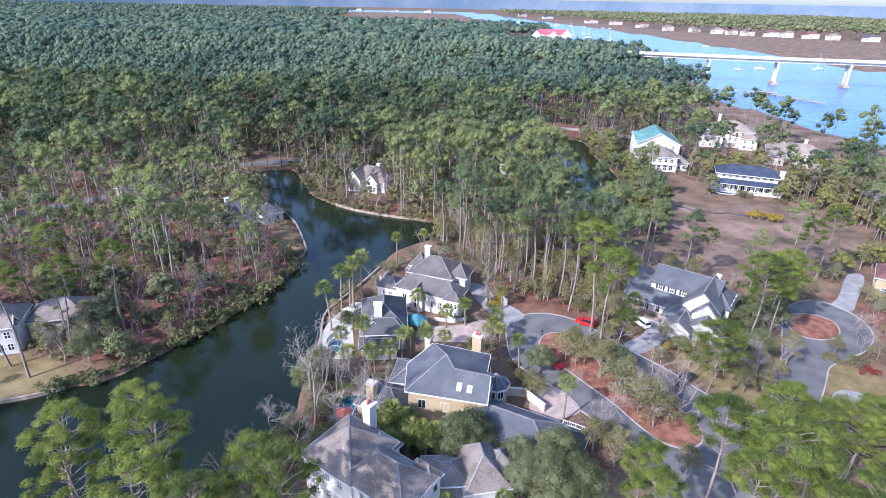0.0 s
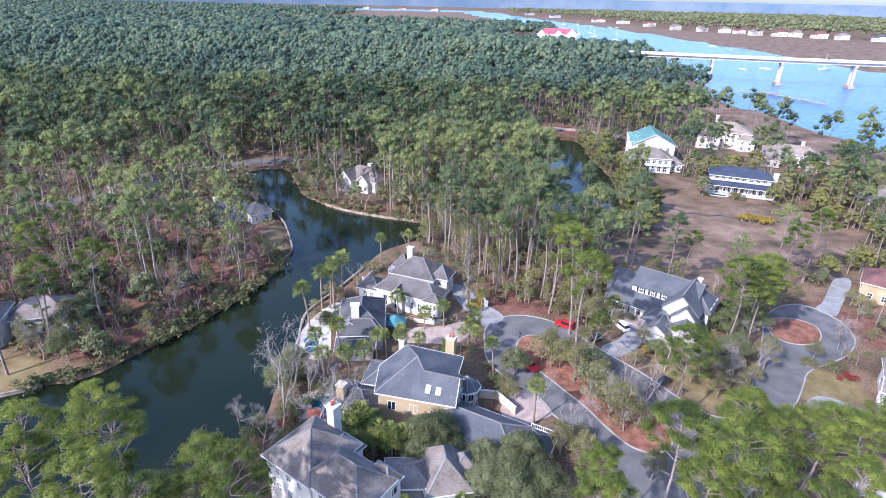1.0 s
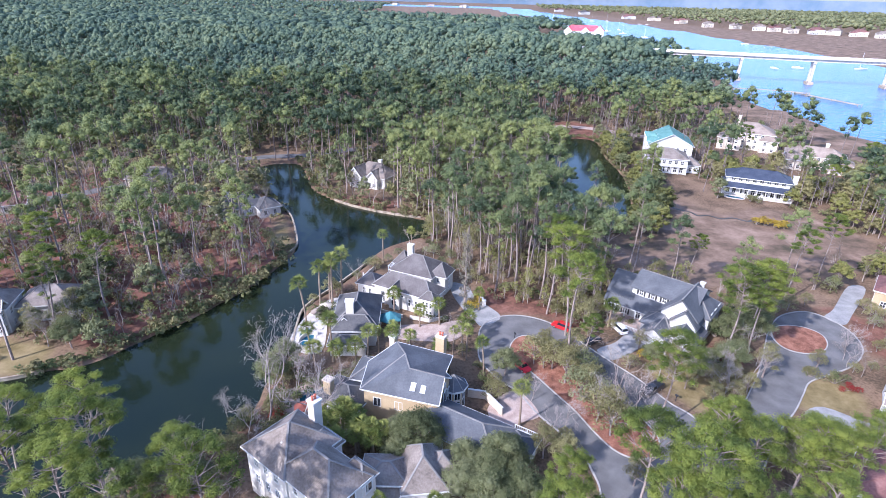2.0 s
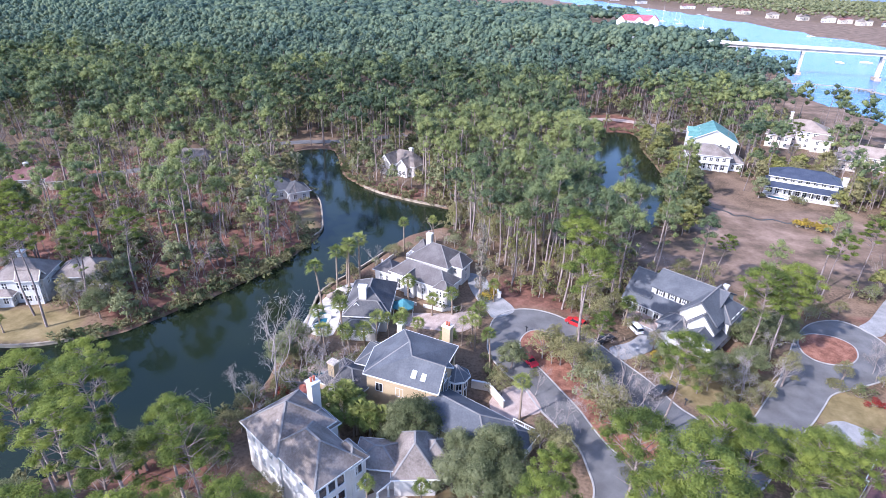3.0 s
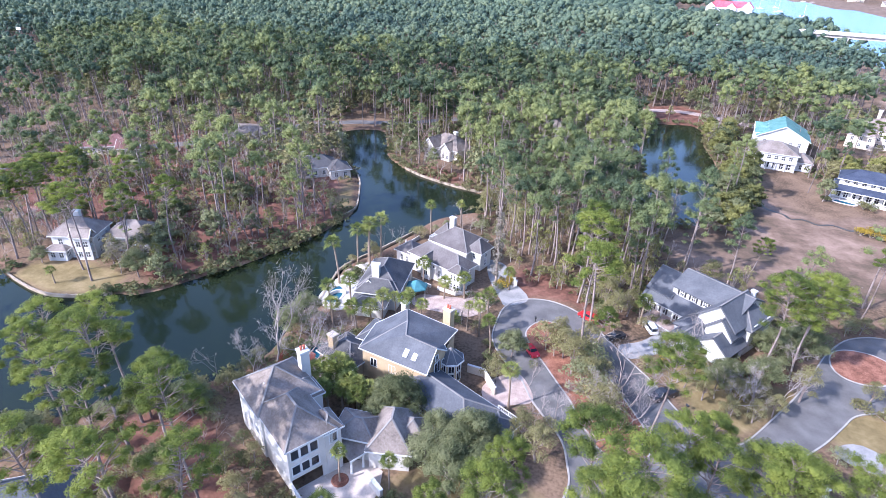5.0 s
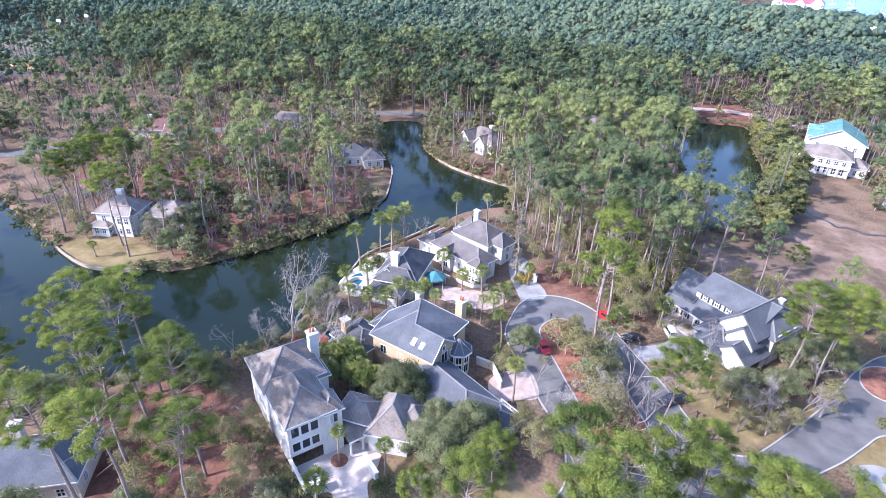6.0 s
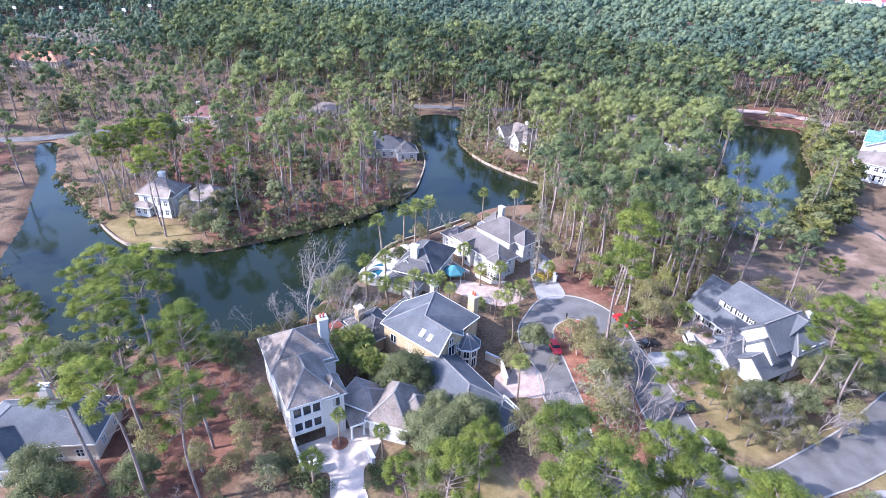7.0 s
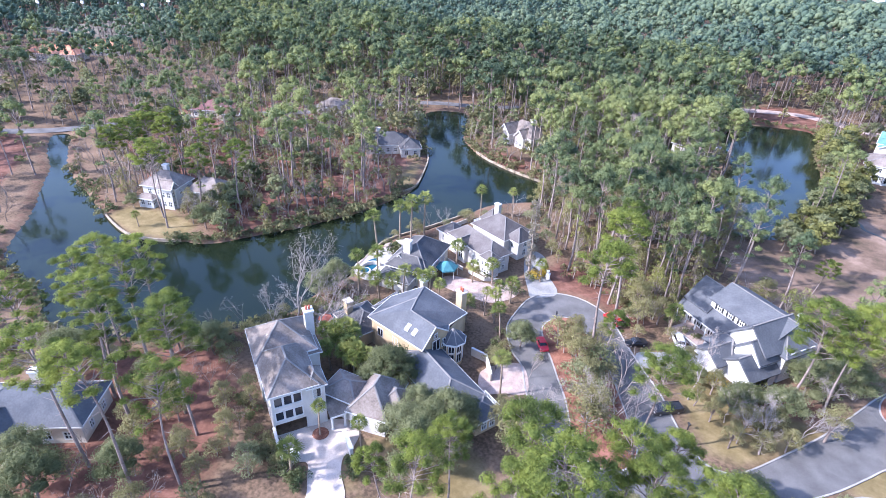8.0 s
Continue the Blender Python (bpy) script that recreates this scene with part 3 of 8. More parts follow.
M_MUD = surface("dark creek mud", [(0.030, 0.030, 0.024), (0.052, 0.048, 0.036), (0.075, 0.066, 0.050)], 0.3, 0.45, 0.02, 8.0)
tagged(part("creek", strip(rounded([(66, 217), (70, 212.4), (72.4, 211.6), (74, 206), (77.6, 204.6), (79, 200.4), (83.4, 197.6), (85.2, 194.2), (89, 195), (92.6, 192.4), (97, 194), (101, 191.4), (104.6, 193.4), (109, 192)], False, 4), .95, -.1, .012, False), M_MUD, None), "dark muddy creek winding through the marsh grass", "creek", kind="structure")

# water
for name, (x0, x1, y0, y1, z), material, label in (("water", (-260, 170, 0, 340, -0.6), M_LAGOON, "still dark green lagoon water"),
                                                   ("water", (-7000, 7000, -7000, 7000, -0.9), M_RIVER, "wide tidal river water with sky blue painted in")):
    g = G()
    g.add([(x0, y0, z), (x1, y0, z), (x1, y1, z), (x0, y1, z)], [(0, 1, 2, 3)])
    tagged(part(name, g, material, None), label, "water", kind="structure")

# the distance: a tall ring over the horizon, its blue painted as haze
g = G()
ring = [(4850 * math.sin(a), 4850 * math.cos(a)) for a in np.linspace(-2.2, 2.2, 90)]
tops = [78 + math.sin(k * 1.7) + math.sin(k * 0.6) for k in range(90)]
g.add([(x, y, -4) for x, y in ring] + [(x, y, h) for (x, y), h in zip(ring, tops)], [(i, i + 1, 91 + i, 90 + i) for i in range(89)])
tagged(part("backdrop", g, M_BACK, None), "horizon strip of marsh and woods in painted blue haze", "horizon", kind="structure")

# ---- houses ----
def house_at(x, y, rot, label, name="house"):
    ob = tagged(new(name), label, "house")
    ob.empty_display_size = 1
    ob.matrix_basis = pose(x, y, 0, 0, 0, rot)
    return ob, pose(x, y, 0, 0, 0, rot).inverted()


def side_point(side, sx, sy):
    return {'s': lambda u, z, d: (u, -sy / 2 + d, z), 'n': lambda u, z, d: (u, sy / 2 - d, z),
            'w': lambda u, z, d: (-sx / 2 + d, u, z), 'e': lambda u, z, d: (sx / 2 - d, u, z)}[side]


def side_box(g, P, u0, u1, z0, z1, d0, d1):
    g.add([P(u0, z0, d0), P(u1, z0, d0), P(u1, z1, d0), P(u0, z1, d0), P(u0, z0, d1), P(u1, z0, d1), P(u1, z1, d1), P(u0, z1, d1)],
          [(0, 1, 2, 3), (7, 6, 5, 4), (0, 4, 5, 1), (1, 5, 6, 2), (2, 6, 7, 3), (3, 7, 4, 0)])


def wing(hs, c, size, rot, eave, ridge, roof="hip", axis="", z0=-0.1, over=0.55, wall=M_STUCCO, top=M_ROOF_GREY, wins=None, cap=M_CAP, roof_label="", wall_name="wall", fascia=M_TRIM):
    """One block of a house: walls with openings through them, windows and doors in these, and a hipped or gabled roof."""
    ob, inv = hs
    m = inv @ pose(c[0], c[1], 0, 0, 0, rot)
    sx, sy = size
    axis = axis or ("x" if sx >= sy else "y")
    g = G(m)
    wins = wins or {}
    for side in "snwe":
        P, L = side_point(side, sx, sy), (sx if side in "sn" else sy) / 2
        holes = [h for h in wins.get(side, ()) if h[1] < eave]
        us = sorted({-L, L, *(h[0] - h[2] / 2 for h in holes), *(h[0] + h[2] / 2 for h in holes)})
        zs = sorted({z0, eave, *(h[1] for h in holes), *(h[1] + h[3] for h in holes)})
        for ua, ub in zip(us, us[1:]):
            for za, zb in zip(zs, zs[1:]):
                if not any(abs((ua + ub) / 2 - h[0]) < h[2] / 2 and h[1] < (za + zb) / 2 < h[1] + h[3] for h in holes):
                    g.add([P(ua, za, 0), P(ub, za, 0), P(ub, zb, 0), P(ua, zb, 0), P(ua, za, 0.2), P(ub, za, 0.2), P(ub, zb, 0.2), P(ua, zb, 0.2)], [(0, 1, 2, 3), (7, 6, 5, 4)])
        for u, z, w, hh, *kind in holes:
            a, b = u - w / 2, u + w / 2
            q = [(a, z), (b, z), (b, z + hh), (a, z + hh)]
            g.add([P(x, y, 0) for x, y in q] + [P(x, y, 0.2) for x, y in q], [(i, (i + 1) % 4, 4 + (i + 1) % 4, 4 + i) for i in range(4)])
            opening(hs, m, P, u, z, w, hh, kind[0] if kind else "window")
    a, b = sx / 2 + over, sy / 2 + over
    e, t = eave - 0.02, 0.2
    flip = axis == "y"
    if flip:
        a, b = b, a
    T = (lambda x, y, z: (y, x, z)) if flip else (lambda x, y, z: (x, y, z))
    r, rf, fa, caps, boards = max(a - b, 0.0), G(m), G(m), [], []
    if roof == "hip":
        top_v = [T(-a, -b, e), T(a, -b, e), T(a, b, e), T(-a, b, e), T(-r, 0, ridge), T(r, 0, ridge)]
        rf.add(top_v + [T(-a, -b, e - t), T(a, -b, e - t), T(a, b, e - t), T(-a, b, e - t)],
               [(0, 1, 5, 4), (1, 2, 5), (2, 3, 4, 5), (3, 0, 4), (6, 9, 8, 7)])
        for i in range(4):
            caps.append((Vector(top_v[i]) + Vector((0, 0, 0.04)), Vector(top_v[4 if i in (0, 3) else 5]) + Vector((0, 0, 0.06)), 0.28, 0.08))
        fa.band(top_v[:4], 0.12, t + 0.06)
        if r:
            caps.append((Vector(top_v[4]) + Vector((0, 0, 0.06)), Vector(top_v[5]) + Vector((0, 0, 0.06)), 0.3, 0.08))
    else:
        k = (ridge - e) / b
        w2, l2 = b - over, a - over
        for s in (-1, 1):
            rf.add([T(-a, s * b, e), T(a, s * b, e), T(a, 0, ridge), T(-a, 0, ridge), T(-a, s * b, e - t), T(a, s * b, e - t), T(a, 0, ridge - t), T(-a, 0, ridge - t)],
                   [(0, 1, 2, 3), (7, 6, 5, 4), (0, 4, 5, 1), (1, 5, 6, 2), (2, 6, 7, 3), (3, 7, 4, 0)])
            boards.append((T(-a, s * b, e), T(a, s * b, e), 0.1, t + 0.06))
            for q in (-1, 1):
                boards.append((T(q * a, s * b, e + 0.02), T(q * a, 0, ridge + 0.02), 0.14, t + 0.1))
        for q in (-1, 1):
            for d in (0, 0.2):
                x = q * (l2 - d)
                g.add([T(x, -w2, e), T(x, w2, e), T(x, w2, e + k * over - t), T(x, 0, ridge - t), T(x, -w2, e + k * over - t)], [(0, 1, 2, 3, 4)])
        caps.append((Vector(T(-a, 0, ridge + 0.05)), Vector(T(a, 0, ridge + 0.05)), 0.3, 0.08))
    part(wall_name, g, wall, ob)
    roof_ob = part("roof", rf, top, ob, roof_label)
    if fa.v:
        part("fascia", fa, fascia, roof_ob)
    for pa, pb, bw, bh in boards:
        part("fascia", G(m).beam(Vector(pa), Vector(pb), bw, bh), fascia, roof_ob)
    for pa, pb, bw, bh in caps:
        part("ridge_cap", G(m).beam(pa, pb, bw, bh), cap, roof_ob)
    return m


def opening(hs, m, P, u, z, w, hh, kind):
    ob = hs[0]
    if kind == "open":
        return
    if kind == "garage":
        g = G(m)
        n = 4
        lines = [z + hh * k / n + q for k in range(n) for q in (0.02, hh / n - 0.02)]
        verts = [P(x, y, 0.10 if (k // 2) % 2 == 0 else 0.12) for k, y in enumerate(lines) for x in (u - w / 2, u + w / 2)]
        g.add(verts, [(2 * k, 2 * k + 1, 2 * k + 3, 2 * k + 2) for k in range(len(lines) - 1)])
        part("garage_door", g, M_TRIM, ob, "panelled garage door")
        return
    if kind in ("void", "dark"):
        # An added black panel stands in for the shade inside the opening.
        g = G(m)
        side_box(g, P, u - w / 2, u + w / 2, z, z + hh, 0.15, 0.19)
        part("screen", g, M_SHUTTER, ob, "dark panel in place of the shaded opening")
        return
    g, pane = G(m), G(m)
    f = 0.09
    us, zs, bars, rows = [u - w / 2 - f, u - w / 2 + f], [z - f, z + f], {0}, {0}
    if w > 0.9 and kind != "plain":
        bars.add(len(us))
        us += [u - 0.05, u + 0.05]
    if hh > 1.0 and kind != "plain":
        rows.add(len(zs))
        zs += [z + hh * 0.52, z + hh * 0.52 + 0.09]
    bars.add(len(us))
    rows.add(len(zs))
    us += [u + w / 2 - f, u + w / 2 + f]
    zs += [z + hh - f, z + hh + f]
    g.lattice(P, us, zs, lambda i, j: i in bars or j in rows, -0.05, 0.12)
    side_box(pane, P, u - w / 2, u + w / 2, z, z + hh, 0.10, 0.15)
    win = part("door" if kind == "door" else "window", g, M_TRIM, ob, "white glazed door" if kind == "door" else "white window frame")
    part("pane", pane, M_GLASS, win, "dark glass")
    if kind == "shutters":
        for s in (-1, 1):
            g = G(m)
            x = u + s * (w / 2 + 0.32)
            side_box(g, P, x - 0.19, x + 0.19, z - 0.05, z + hh + 0.05, -0.06, 0.0)
            part("shutter", g, M_SHUTTER, ob, "black louvred shutter")


def chimney(hs, x, y, z0, z1, w, d, rot, material, pots=0, label="", top=M_TRIM):
    ob, inv = hs
    m = inv @ pose(x, y, 0, 0, 0, rot)
    g = G(m)
    g.box(-w / 2, w / 2, -d / 2, d / 2, z0, z1 - 0.5)
    g.add([(-w / 2, -d / 2, z1 - 0.5), (w / 2, -d / 2, z1 - 0.5), (w / 2, d / 2, z1 - 0.5), (-w / 2, d / 2, z1 - 0.5), (-w / 2 - .12, -d / 2 - .12, z1 - .3), (w / 2 + .12, -d / 2 - .12, z1 - .3), (w / 2 + .12, d / 2 + .12, z1 - .3), (-w / 2 - .12, d / 2 + .12, z1 - .3)],
          [(0, 1, 5, 4), (1, 2, 6, 5), (2, 3, 7, 6), (3, 0, 4, 7)])
    st = part("chimney", g, material, ob, label)
    g = G(m)
    g.box(-w / 2 - .14, w / 2 + .14, -d / 2 - .14, d / 2 + .14, z1 - .3, z1)
    part("cap", g, top, st)
    for k in range(pots):
        g = G(m)
        px = (k - (pots - 1) / 2) * 0.55
        g.tube([(px, 0, z1 - .02), (px, 0, z1 + .35), (px, 0, z1 + .4), (px, 0, z1 + .75)], [.2, .17, .22, .24], 10)
        part("chimney_pot", g, M_POT, st, "terracotta chimney pot", True)
    return st


def windows(n, span, z, w, h, kind="window", u0=0.0):
    return [(u0 + (k - (n - 1) / 2) * span / max(n, 1), z, w, h, kind) for k in range(n)]


def balcony(hs, m, x0, x1, y, z, label="white railing"):
    """A row of balusters between two rails."""
    g = G(m)
    g.box(x0, x1, y - .05, y + .05, z + .9, z + 1.0)
    g.box(x0, x1, y - .04, y + .04, z + .08, z + .16)
    n = max(2, int((x1 - x0) / 0.35))
    for k in range(n + 1):
        x = x0 + (x1 - x0) * k / n
        w = .07 if k % 6 == 0 else .025
        g.box(x - w, x + w, y - w, y + w, z, z + .92)
    return part("railing", g, M_TRIM, hs[0], label)


def columns(hs, m, xs, y, z0, z1, r=0.16):
    for x in xs:
        g = G(m)
        g.tube([(x, y, z0), (x, y, z0 + .15), (x, y, z0 + .16), (x, y, z1 - .2), (x, y, z1 - .18), (x, y, z1)], [r * 1.4, r * 1.4, r, r * .85, r * 1.3, r * 1.3], 10)
        part("column", g, M_TRIM, hs[0], "white porch column")


def slab(hs, m, x0, x1, y0, y1, z0, z1, name, material, label=""):
    g = G(m)
    g.box(x0, x1, y0, y1, z0, z1)
    return part(name, g, material, hs[0], label)


def shed_roof(hs, m, x0, x1, y0, z0, y1, z1, material, name="porch_roof", t=0.18):
    """A sloping roof, low along y0 and high along y1."""
    g = G(m)
    g.add([(x0, y0, z0), (x1, y0, z0), (x1, y1, z1), (x0, y1, z1), (x0, y0, z0 - t), (x1, y0, z0 - t), (x1, y1, z1 - t), (x0, y1, z1 - t)],
          [(0, 1, 2, 3), (7, 6, 5, 4), (0, 4, 5, 1), (1, 5, 6, 2), (2, 6, 7, 3), (3, 7, 4, 0)])
    rf = part(name, g, material, hs[0])
    g = G(m)
    g.beam((x0, y0, z0 + .02), (x1, y0, z0 + .02), .1, t + .06)
    part("fascia", g, M_TRIM, rf)


# the white stucco house nearest the lagoon's bend
def house_stucco():
    R = 58
    hs = house_at(-5.5, 50.4, R, "three-storey white stucco house with weathered grey hipped roofs")
    W = pose(-5.5, 50.4, 0, 0, 0, R)
    at = lambda x, y: (W @ Vector((x, y, 0))).to_2d()
    m = wing(hs, at(3.6, 5.2), (7.2, 10.4), R, 9.0, 12.4, wall=M_STUCCO, over=0.5,
             wins={'s': windows(3, 4.5, 6.1, 1.34, 2.0, "plain", -1.0) + windows(3, 4.5, 3.2, 1.34, 1.9, "plain", -1.0) + [(-0.9, 0.0, 4.9, 2.5, "open")], 'w': windows(2, 7, 6.5, .9, 1.3), 'e': [(-2.5, 6.4, .9, 1.3)]})
    slab(hs, m, -3.4, 1.6, -2.6, -2.4, 0, 2.5, "carport_wall", M_STUCCO, "white back wall of the carport")
    slab(hs, m, -3.38, 1.58, -4.98, -2.6, 2.52, 2.6, "carport_ceiling", M_TRIM)
    wing(hs, at(7.2, 1.9), (2.6, 4.0), R, 8.6, 10.6, wall=M_STUCCO, over=0.4, wins={'s': [(0, 6.0, 1.35, 1.9, "plain"), (0, 3.0, 1.35, 1.7, "plain")], 'e': [(0, 6.3, .9, 1.3)]})
    wing(hs, at(4.4, 13.2), (9.4, 9.2), R, 9.0, 12.9, wall=M_STUCCO, over=0.5, wins={'w': windows(3, 7, 6.4, 1.0, 1.4) + windows(3, 7, 3.2, 1.0, 1.6), 'n': windows(3, 7, 6.4, 1.2, 1.6), 'e': windows(2, 5, 6.4, 1.0, 1.4, u0=1)})
    wing(hs, at(7.6, 10.4), (4.6, 4.0), R, 8.2, 10.6, wall=M_STUCCO, over=0.4)
    # link, porch and garage block
    wing(hs, (-0.4, 62.2), (6.6, 5.4), 6, 4.4, 6.0, wall=M_STUCCO, over=0.35, wins={'s': windows(6, 4.6, 3.75, .46, .42, "plain", .3)})
    wing(hs, (4.9, 63.6), (6.2, 8.6), 14, 4.0, 7.6, wall=M_STUCCO, over=0.5, wins={'w': [(-2.2, 0.1, 2.9, 2.4, "garage")], 's': [], 'e': windows(2, 4, 1.4, 1.0, 1.4)})
    wing(hs, (7.8, 64.8), (5.0, 5.4), 14, 3.7, 6.3, wall=M_STUCCO, over=0.45)
    M = hs[1] @ W
    g, q = G(M), [(8.45, -2.4, 2.95), (11.3, -2.3, 2.95), (12.3, -1.2, 3.7), (8.5, 3.2, 3.7)]
    g.add(q + [(x, y, z - .2) for x, y, z in q], [(0, 1, 2, 3), (7, 6, 5, 4)] + [(i, 4 + i, 4 + (i + 1) % 4, (i + 1) % 4) for i in range(4)])
    rf = part("porch_roof", g, M_ROOF_GREY, hs[0])
    part("fascia", G(M).beam((8.45, -2.4, 2.99), (11.3, -2.3, 2.99), .12, .3), M_TRIM, rf)
    columns(hs, M, (8.8, 10.9), -2.1, 0.05, 2.76, 0.2)
    chimney(hs, *at(9.7, 14.0), 0, 13.2, 1.5, 1.5, R, M_STUCCO, 2, "tall white stucco chimney")
    # garden wall with a capped pier
    g = G(M)
    g.box(-0.25, 0.05, -6.0, 0.0, -0.2, 2.2)
    g.box(-0.33, 0.13, -6.1, 0.0, 2.2, 2.32)
    part("garden_wall", g, M_STUCCO, hs[0], "white stucco garden wall")
    for x0, x1, y0, y1 in ((1.0, 2.4, -6.2, -4.9), (9.7, 10.2, -8.6, -4.6)):
        pier = slab(hs, M, x0, x1, y0, y1, -.2, 1.7, "gate_pier", M_STUCCO, "white stucco pier beside the drive")
        part("coping", G(M).box(x0 - .08, x1 + .08, y0 - .08, y1 + .08, 1.7, 1.82), M_TRIM, pier)
    # roof vents
    for x, y, z in ((2.2, 12.2, 11.0),):
        g = G(M)
        g.tube([(x, y, z - .6), (x, y, z + .25)], [.1, .1], 8)
        g.tube([(x, y, z + .2), (x, y, z + .34)], [.2, .14], 8)
        part("roof_vent", g, M_STEEL, hs[0], "metal roof vent", True)
    g = G(M)
    g.tube([(x, y, z) for x, y, z in ((6.7, -2.2, .1), (6.7, -2.2, .24))], [1.35, 1.2], 14)
    tagged(part("planting_bed", g, M_MULCH, None), "round mulch bed in the driveway", "planting bed").matrix_basis = pose(-5.5, 50.4, 0, 0, 0, R)


house_stucco()


# the tan house with the blue-grey roof
def house_tan():
    R = -21
    hs = house_at(0, 82, R, "tan stucco house with a broad blue-grey shingle roof")
    W = pose(-8.0, 77.3, 0, 0, 0, R)
    at = lambda x, y: (W @ Vector((x, y, 0))).to_2d()
    M = hs[1] @ W
    V = [(-8.2, 77.4, 6.5), (6.2, 74.9, 6.5), (6.7, 78.5, 9.8), (0.3, 79.7, 10.1), (-4.0, 90.6, 7.9), (7.2, 89.2, 6.7), (6.4, 83.6, 6.9), (-8.6, 85.4, 6.5), (-1.2, 84.0, 10.0), (7.6, 81.6, 7.4)]
    g = G(hs[1])
    low = [(x, y, z - .22) for x, y, z in V]
    planes = ((0, 1, 2, 3), (0, 3, 8), (3, 2, 6), (2, 9, 6), (3, 6, 5), (3, 5, 8), (8, 5, 4), (0, 8, 4, 7))
    g.add(V + low, list(planes) + [tuple(10 + q for q in f[::-1]) for f in planes])
    rf = part("roof", g, M_ROOF_SLATE, hs[0], "broad blue-grey main roof")
    for a, b in ((0, 1), (1, 2), (2, 9), (9, 6), (6, 5), (5, 4), (4, 7), (7, 0)):
        part("fascia", G(hs[1]).beam(Vector(V[a]) + Vector((0, 0, .03)), Vector(V[b]) + Vector((0, 0, .03)), .12, .24), M_TRIM, rf)
    for a, b in ((0, 8), (8, 3), (3, 2), (8, 4)):
        part("ridge_cap", G(hs[1]).beam(Vector(V[a]) + Vector((0, 0, .06)), Vector(V[b]) + Vector((0, 0, .06)), .26, .08), M_CAP, rf)
    g = G(hs[1])
    foot = [(-7.6, 77.8), (5.85, 75.4), (6.4, 78.6), (7.2, 81.4), (6.7, 88.8), (-3.8, 90.0), (-8.0, 85.0)]
    tops = [6.4, 6.5, 9.5, 7.2, 6.5, 7.6, 6.4]
    g.add([(x, y, -.1) for x, y in foot] + [(x, y, z) for (x, y), z in zip(foot, tops)], [(i, (i + 1) % 7, 7 + (i + 1) % 7, 7 + i) for i in range(7)])
    part("wall", g, M_TAN, hs[0], "tan stucco wall with a gable")
    for (xa, ya), (xb, yb), items in (((5.97, 75.36), (7.34, 81.4), ((3.4, 4.3, 1.7, 2.3), (3.2, 7.2, .8, 1.0), (5.3, 4.4, 0.7, 1.6))), ((-7.6, 77.8), (5.7, 75.6), ((2.5, 3.2, 1.3, 1.7), (6.5, 3.2, 1.3, 1.7), (10.5, 4.2, 1.3, 1.3))), ((5.8, 84.6), (6.5, 89.7), ((2.6, 3.2, 1.2, 1.8),))):
        ang = math.degrees(math.atan2(yb - ya, xb - xa))
        Q = hs[1] @ pose(xa, ya, 0, 0, 0, ang)
        P = lambda u, z, d: (u, d, z)
        for u, z, w, h in items:
            g, pane = G(Q), G(Q)
            g.lattice(P, [u - w / 2 - .1, u - w / 2, u - .04, u + .04, u + w / 2, u + w / 2 + .1], [z - .1, z, z + h, z + h + .12], lambda i, j: i % 2 == 0 or j % 2 == 0, -.1, .02)
            side_box(pane, P, u - w / 2, u + w / 2, z, z + h, -.05, .01)
            part("pane", pane, M_GLASS, part("window", g, M_TRIM, hs[0], "white window frame"), "dark glass")
    wing(hs, (-7.4, 86.4), (7.0, 6.6), -6, 4.0, 6.2, wall=M_TAN, top=M_ROOF_SLATE, over=0.5)
    # low wings
    wing(hs, (9.8, 74.2), (16.6, 8.0), -25, 3.5, 5.9, wall=M_TAN, top=M_ROOF_SLATE, over=0.5, wins={'s': windows(4, 12, .9, 1.2, 1.5), 'e': windows(2, 4, .9, 1.3, 1.6)})
    wing(hs, (20.0, 71.8), (4.6, 5.0), -25, 3.0, 4.4, wall=M_TAN, top=M_ROOF_SLATE, over=0.4, wins={'s': windows(3, 4.2, .6, 1.0, 1.8), 'e': windows(2, 3.2, .6, 1.0, 1.8)})
    wing(hs, (-11.6, 79.6), (8.4, 7.0), -20, 3.3, 5.6, wall=M_TAN, top=M_ROOF_DARK, over=0.5, wins={'s': windows(2, 5, .9, 1.2, 1.5)})
    # octagonal window bay
    x, y = 8.0, 82.6
    B = hs[1] @ pose(x, y, 0, 0, 0, R)
    oct8 = lambda r, k: [(r * math.cos(math.pi / 8 + k2 * math.pi / 4), r * math.sin(math.pi / 8 + k2 * math.pi / 4)) for k2 in range(k)]
    g = G(B)
    g.prism(oct8(2.1, 8), -0.1, 5.2)
    part("bay", g, M_TAN, hs[0], "octagonal tan window bay")
    g = G(B)
    rim = oct8(2.6, 8)
    g.add([(a, b, 5.2) for a, b in rim] + [(0, 0, 7.4)] + [(a, b, 5.0) for a, b in rim], [(i, (i + 1) % 8, 8) for i in range(8)] + [(i, 9 + i, 9 + (i + 1) % 8, (i + 1) % 8) for i in range(8)] + [tuple(range(9, 17))])
    rf = part("roof", g, M_ROOF_SLATE, hs[0], "faceted blue-grey bay roof")
    for i in range(8):
        part("fascia", G(B).beam((*rim[i], 5.24), (*rim[(i + 1) % 8], 5.24), .12, .3), M_TRIM, rf)
    for i in range(8):
        part("ridge_cap", G(B).beam((*rim[i], 5.26), (0, 0, 7.46), .14, .05), M_CAP, rf)
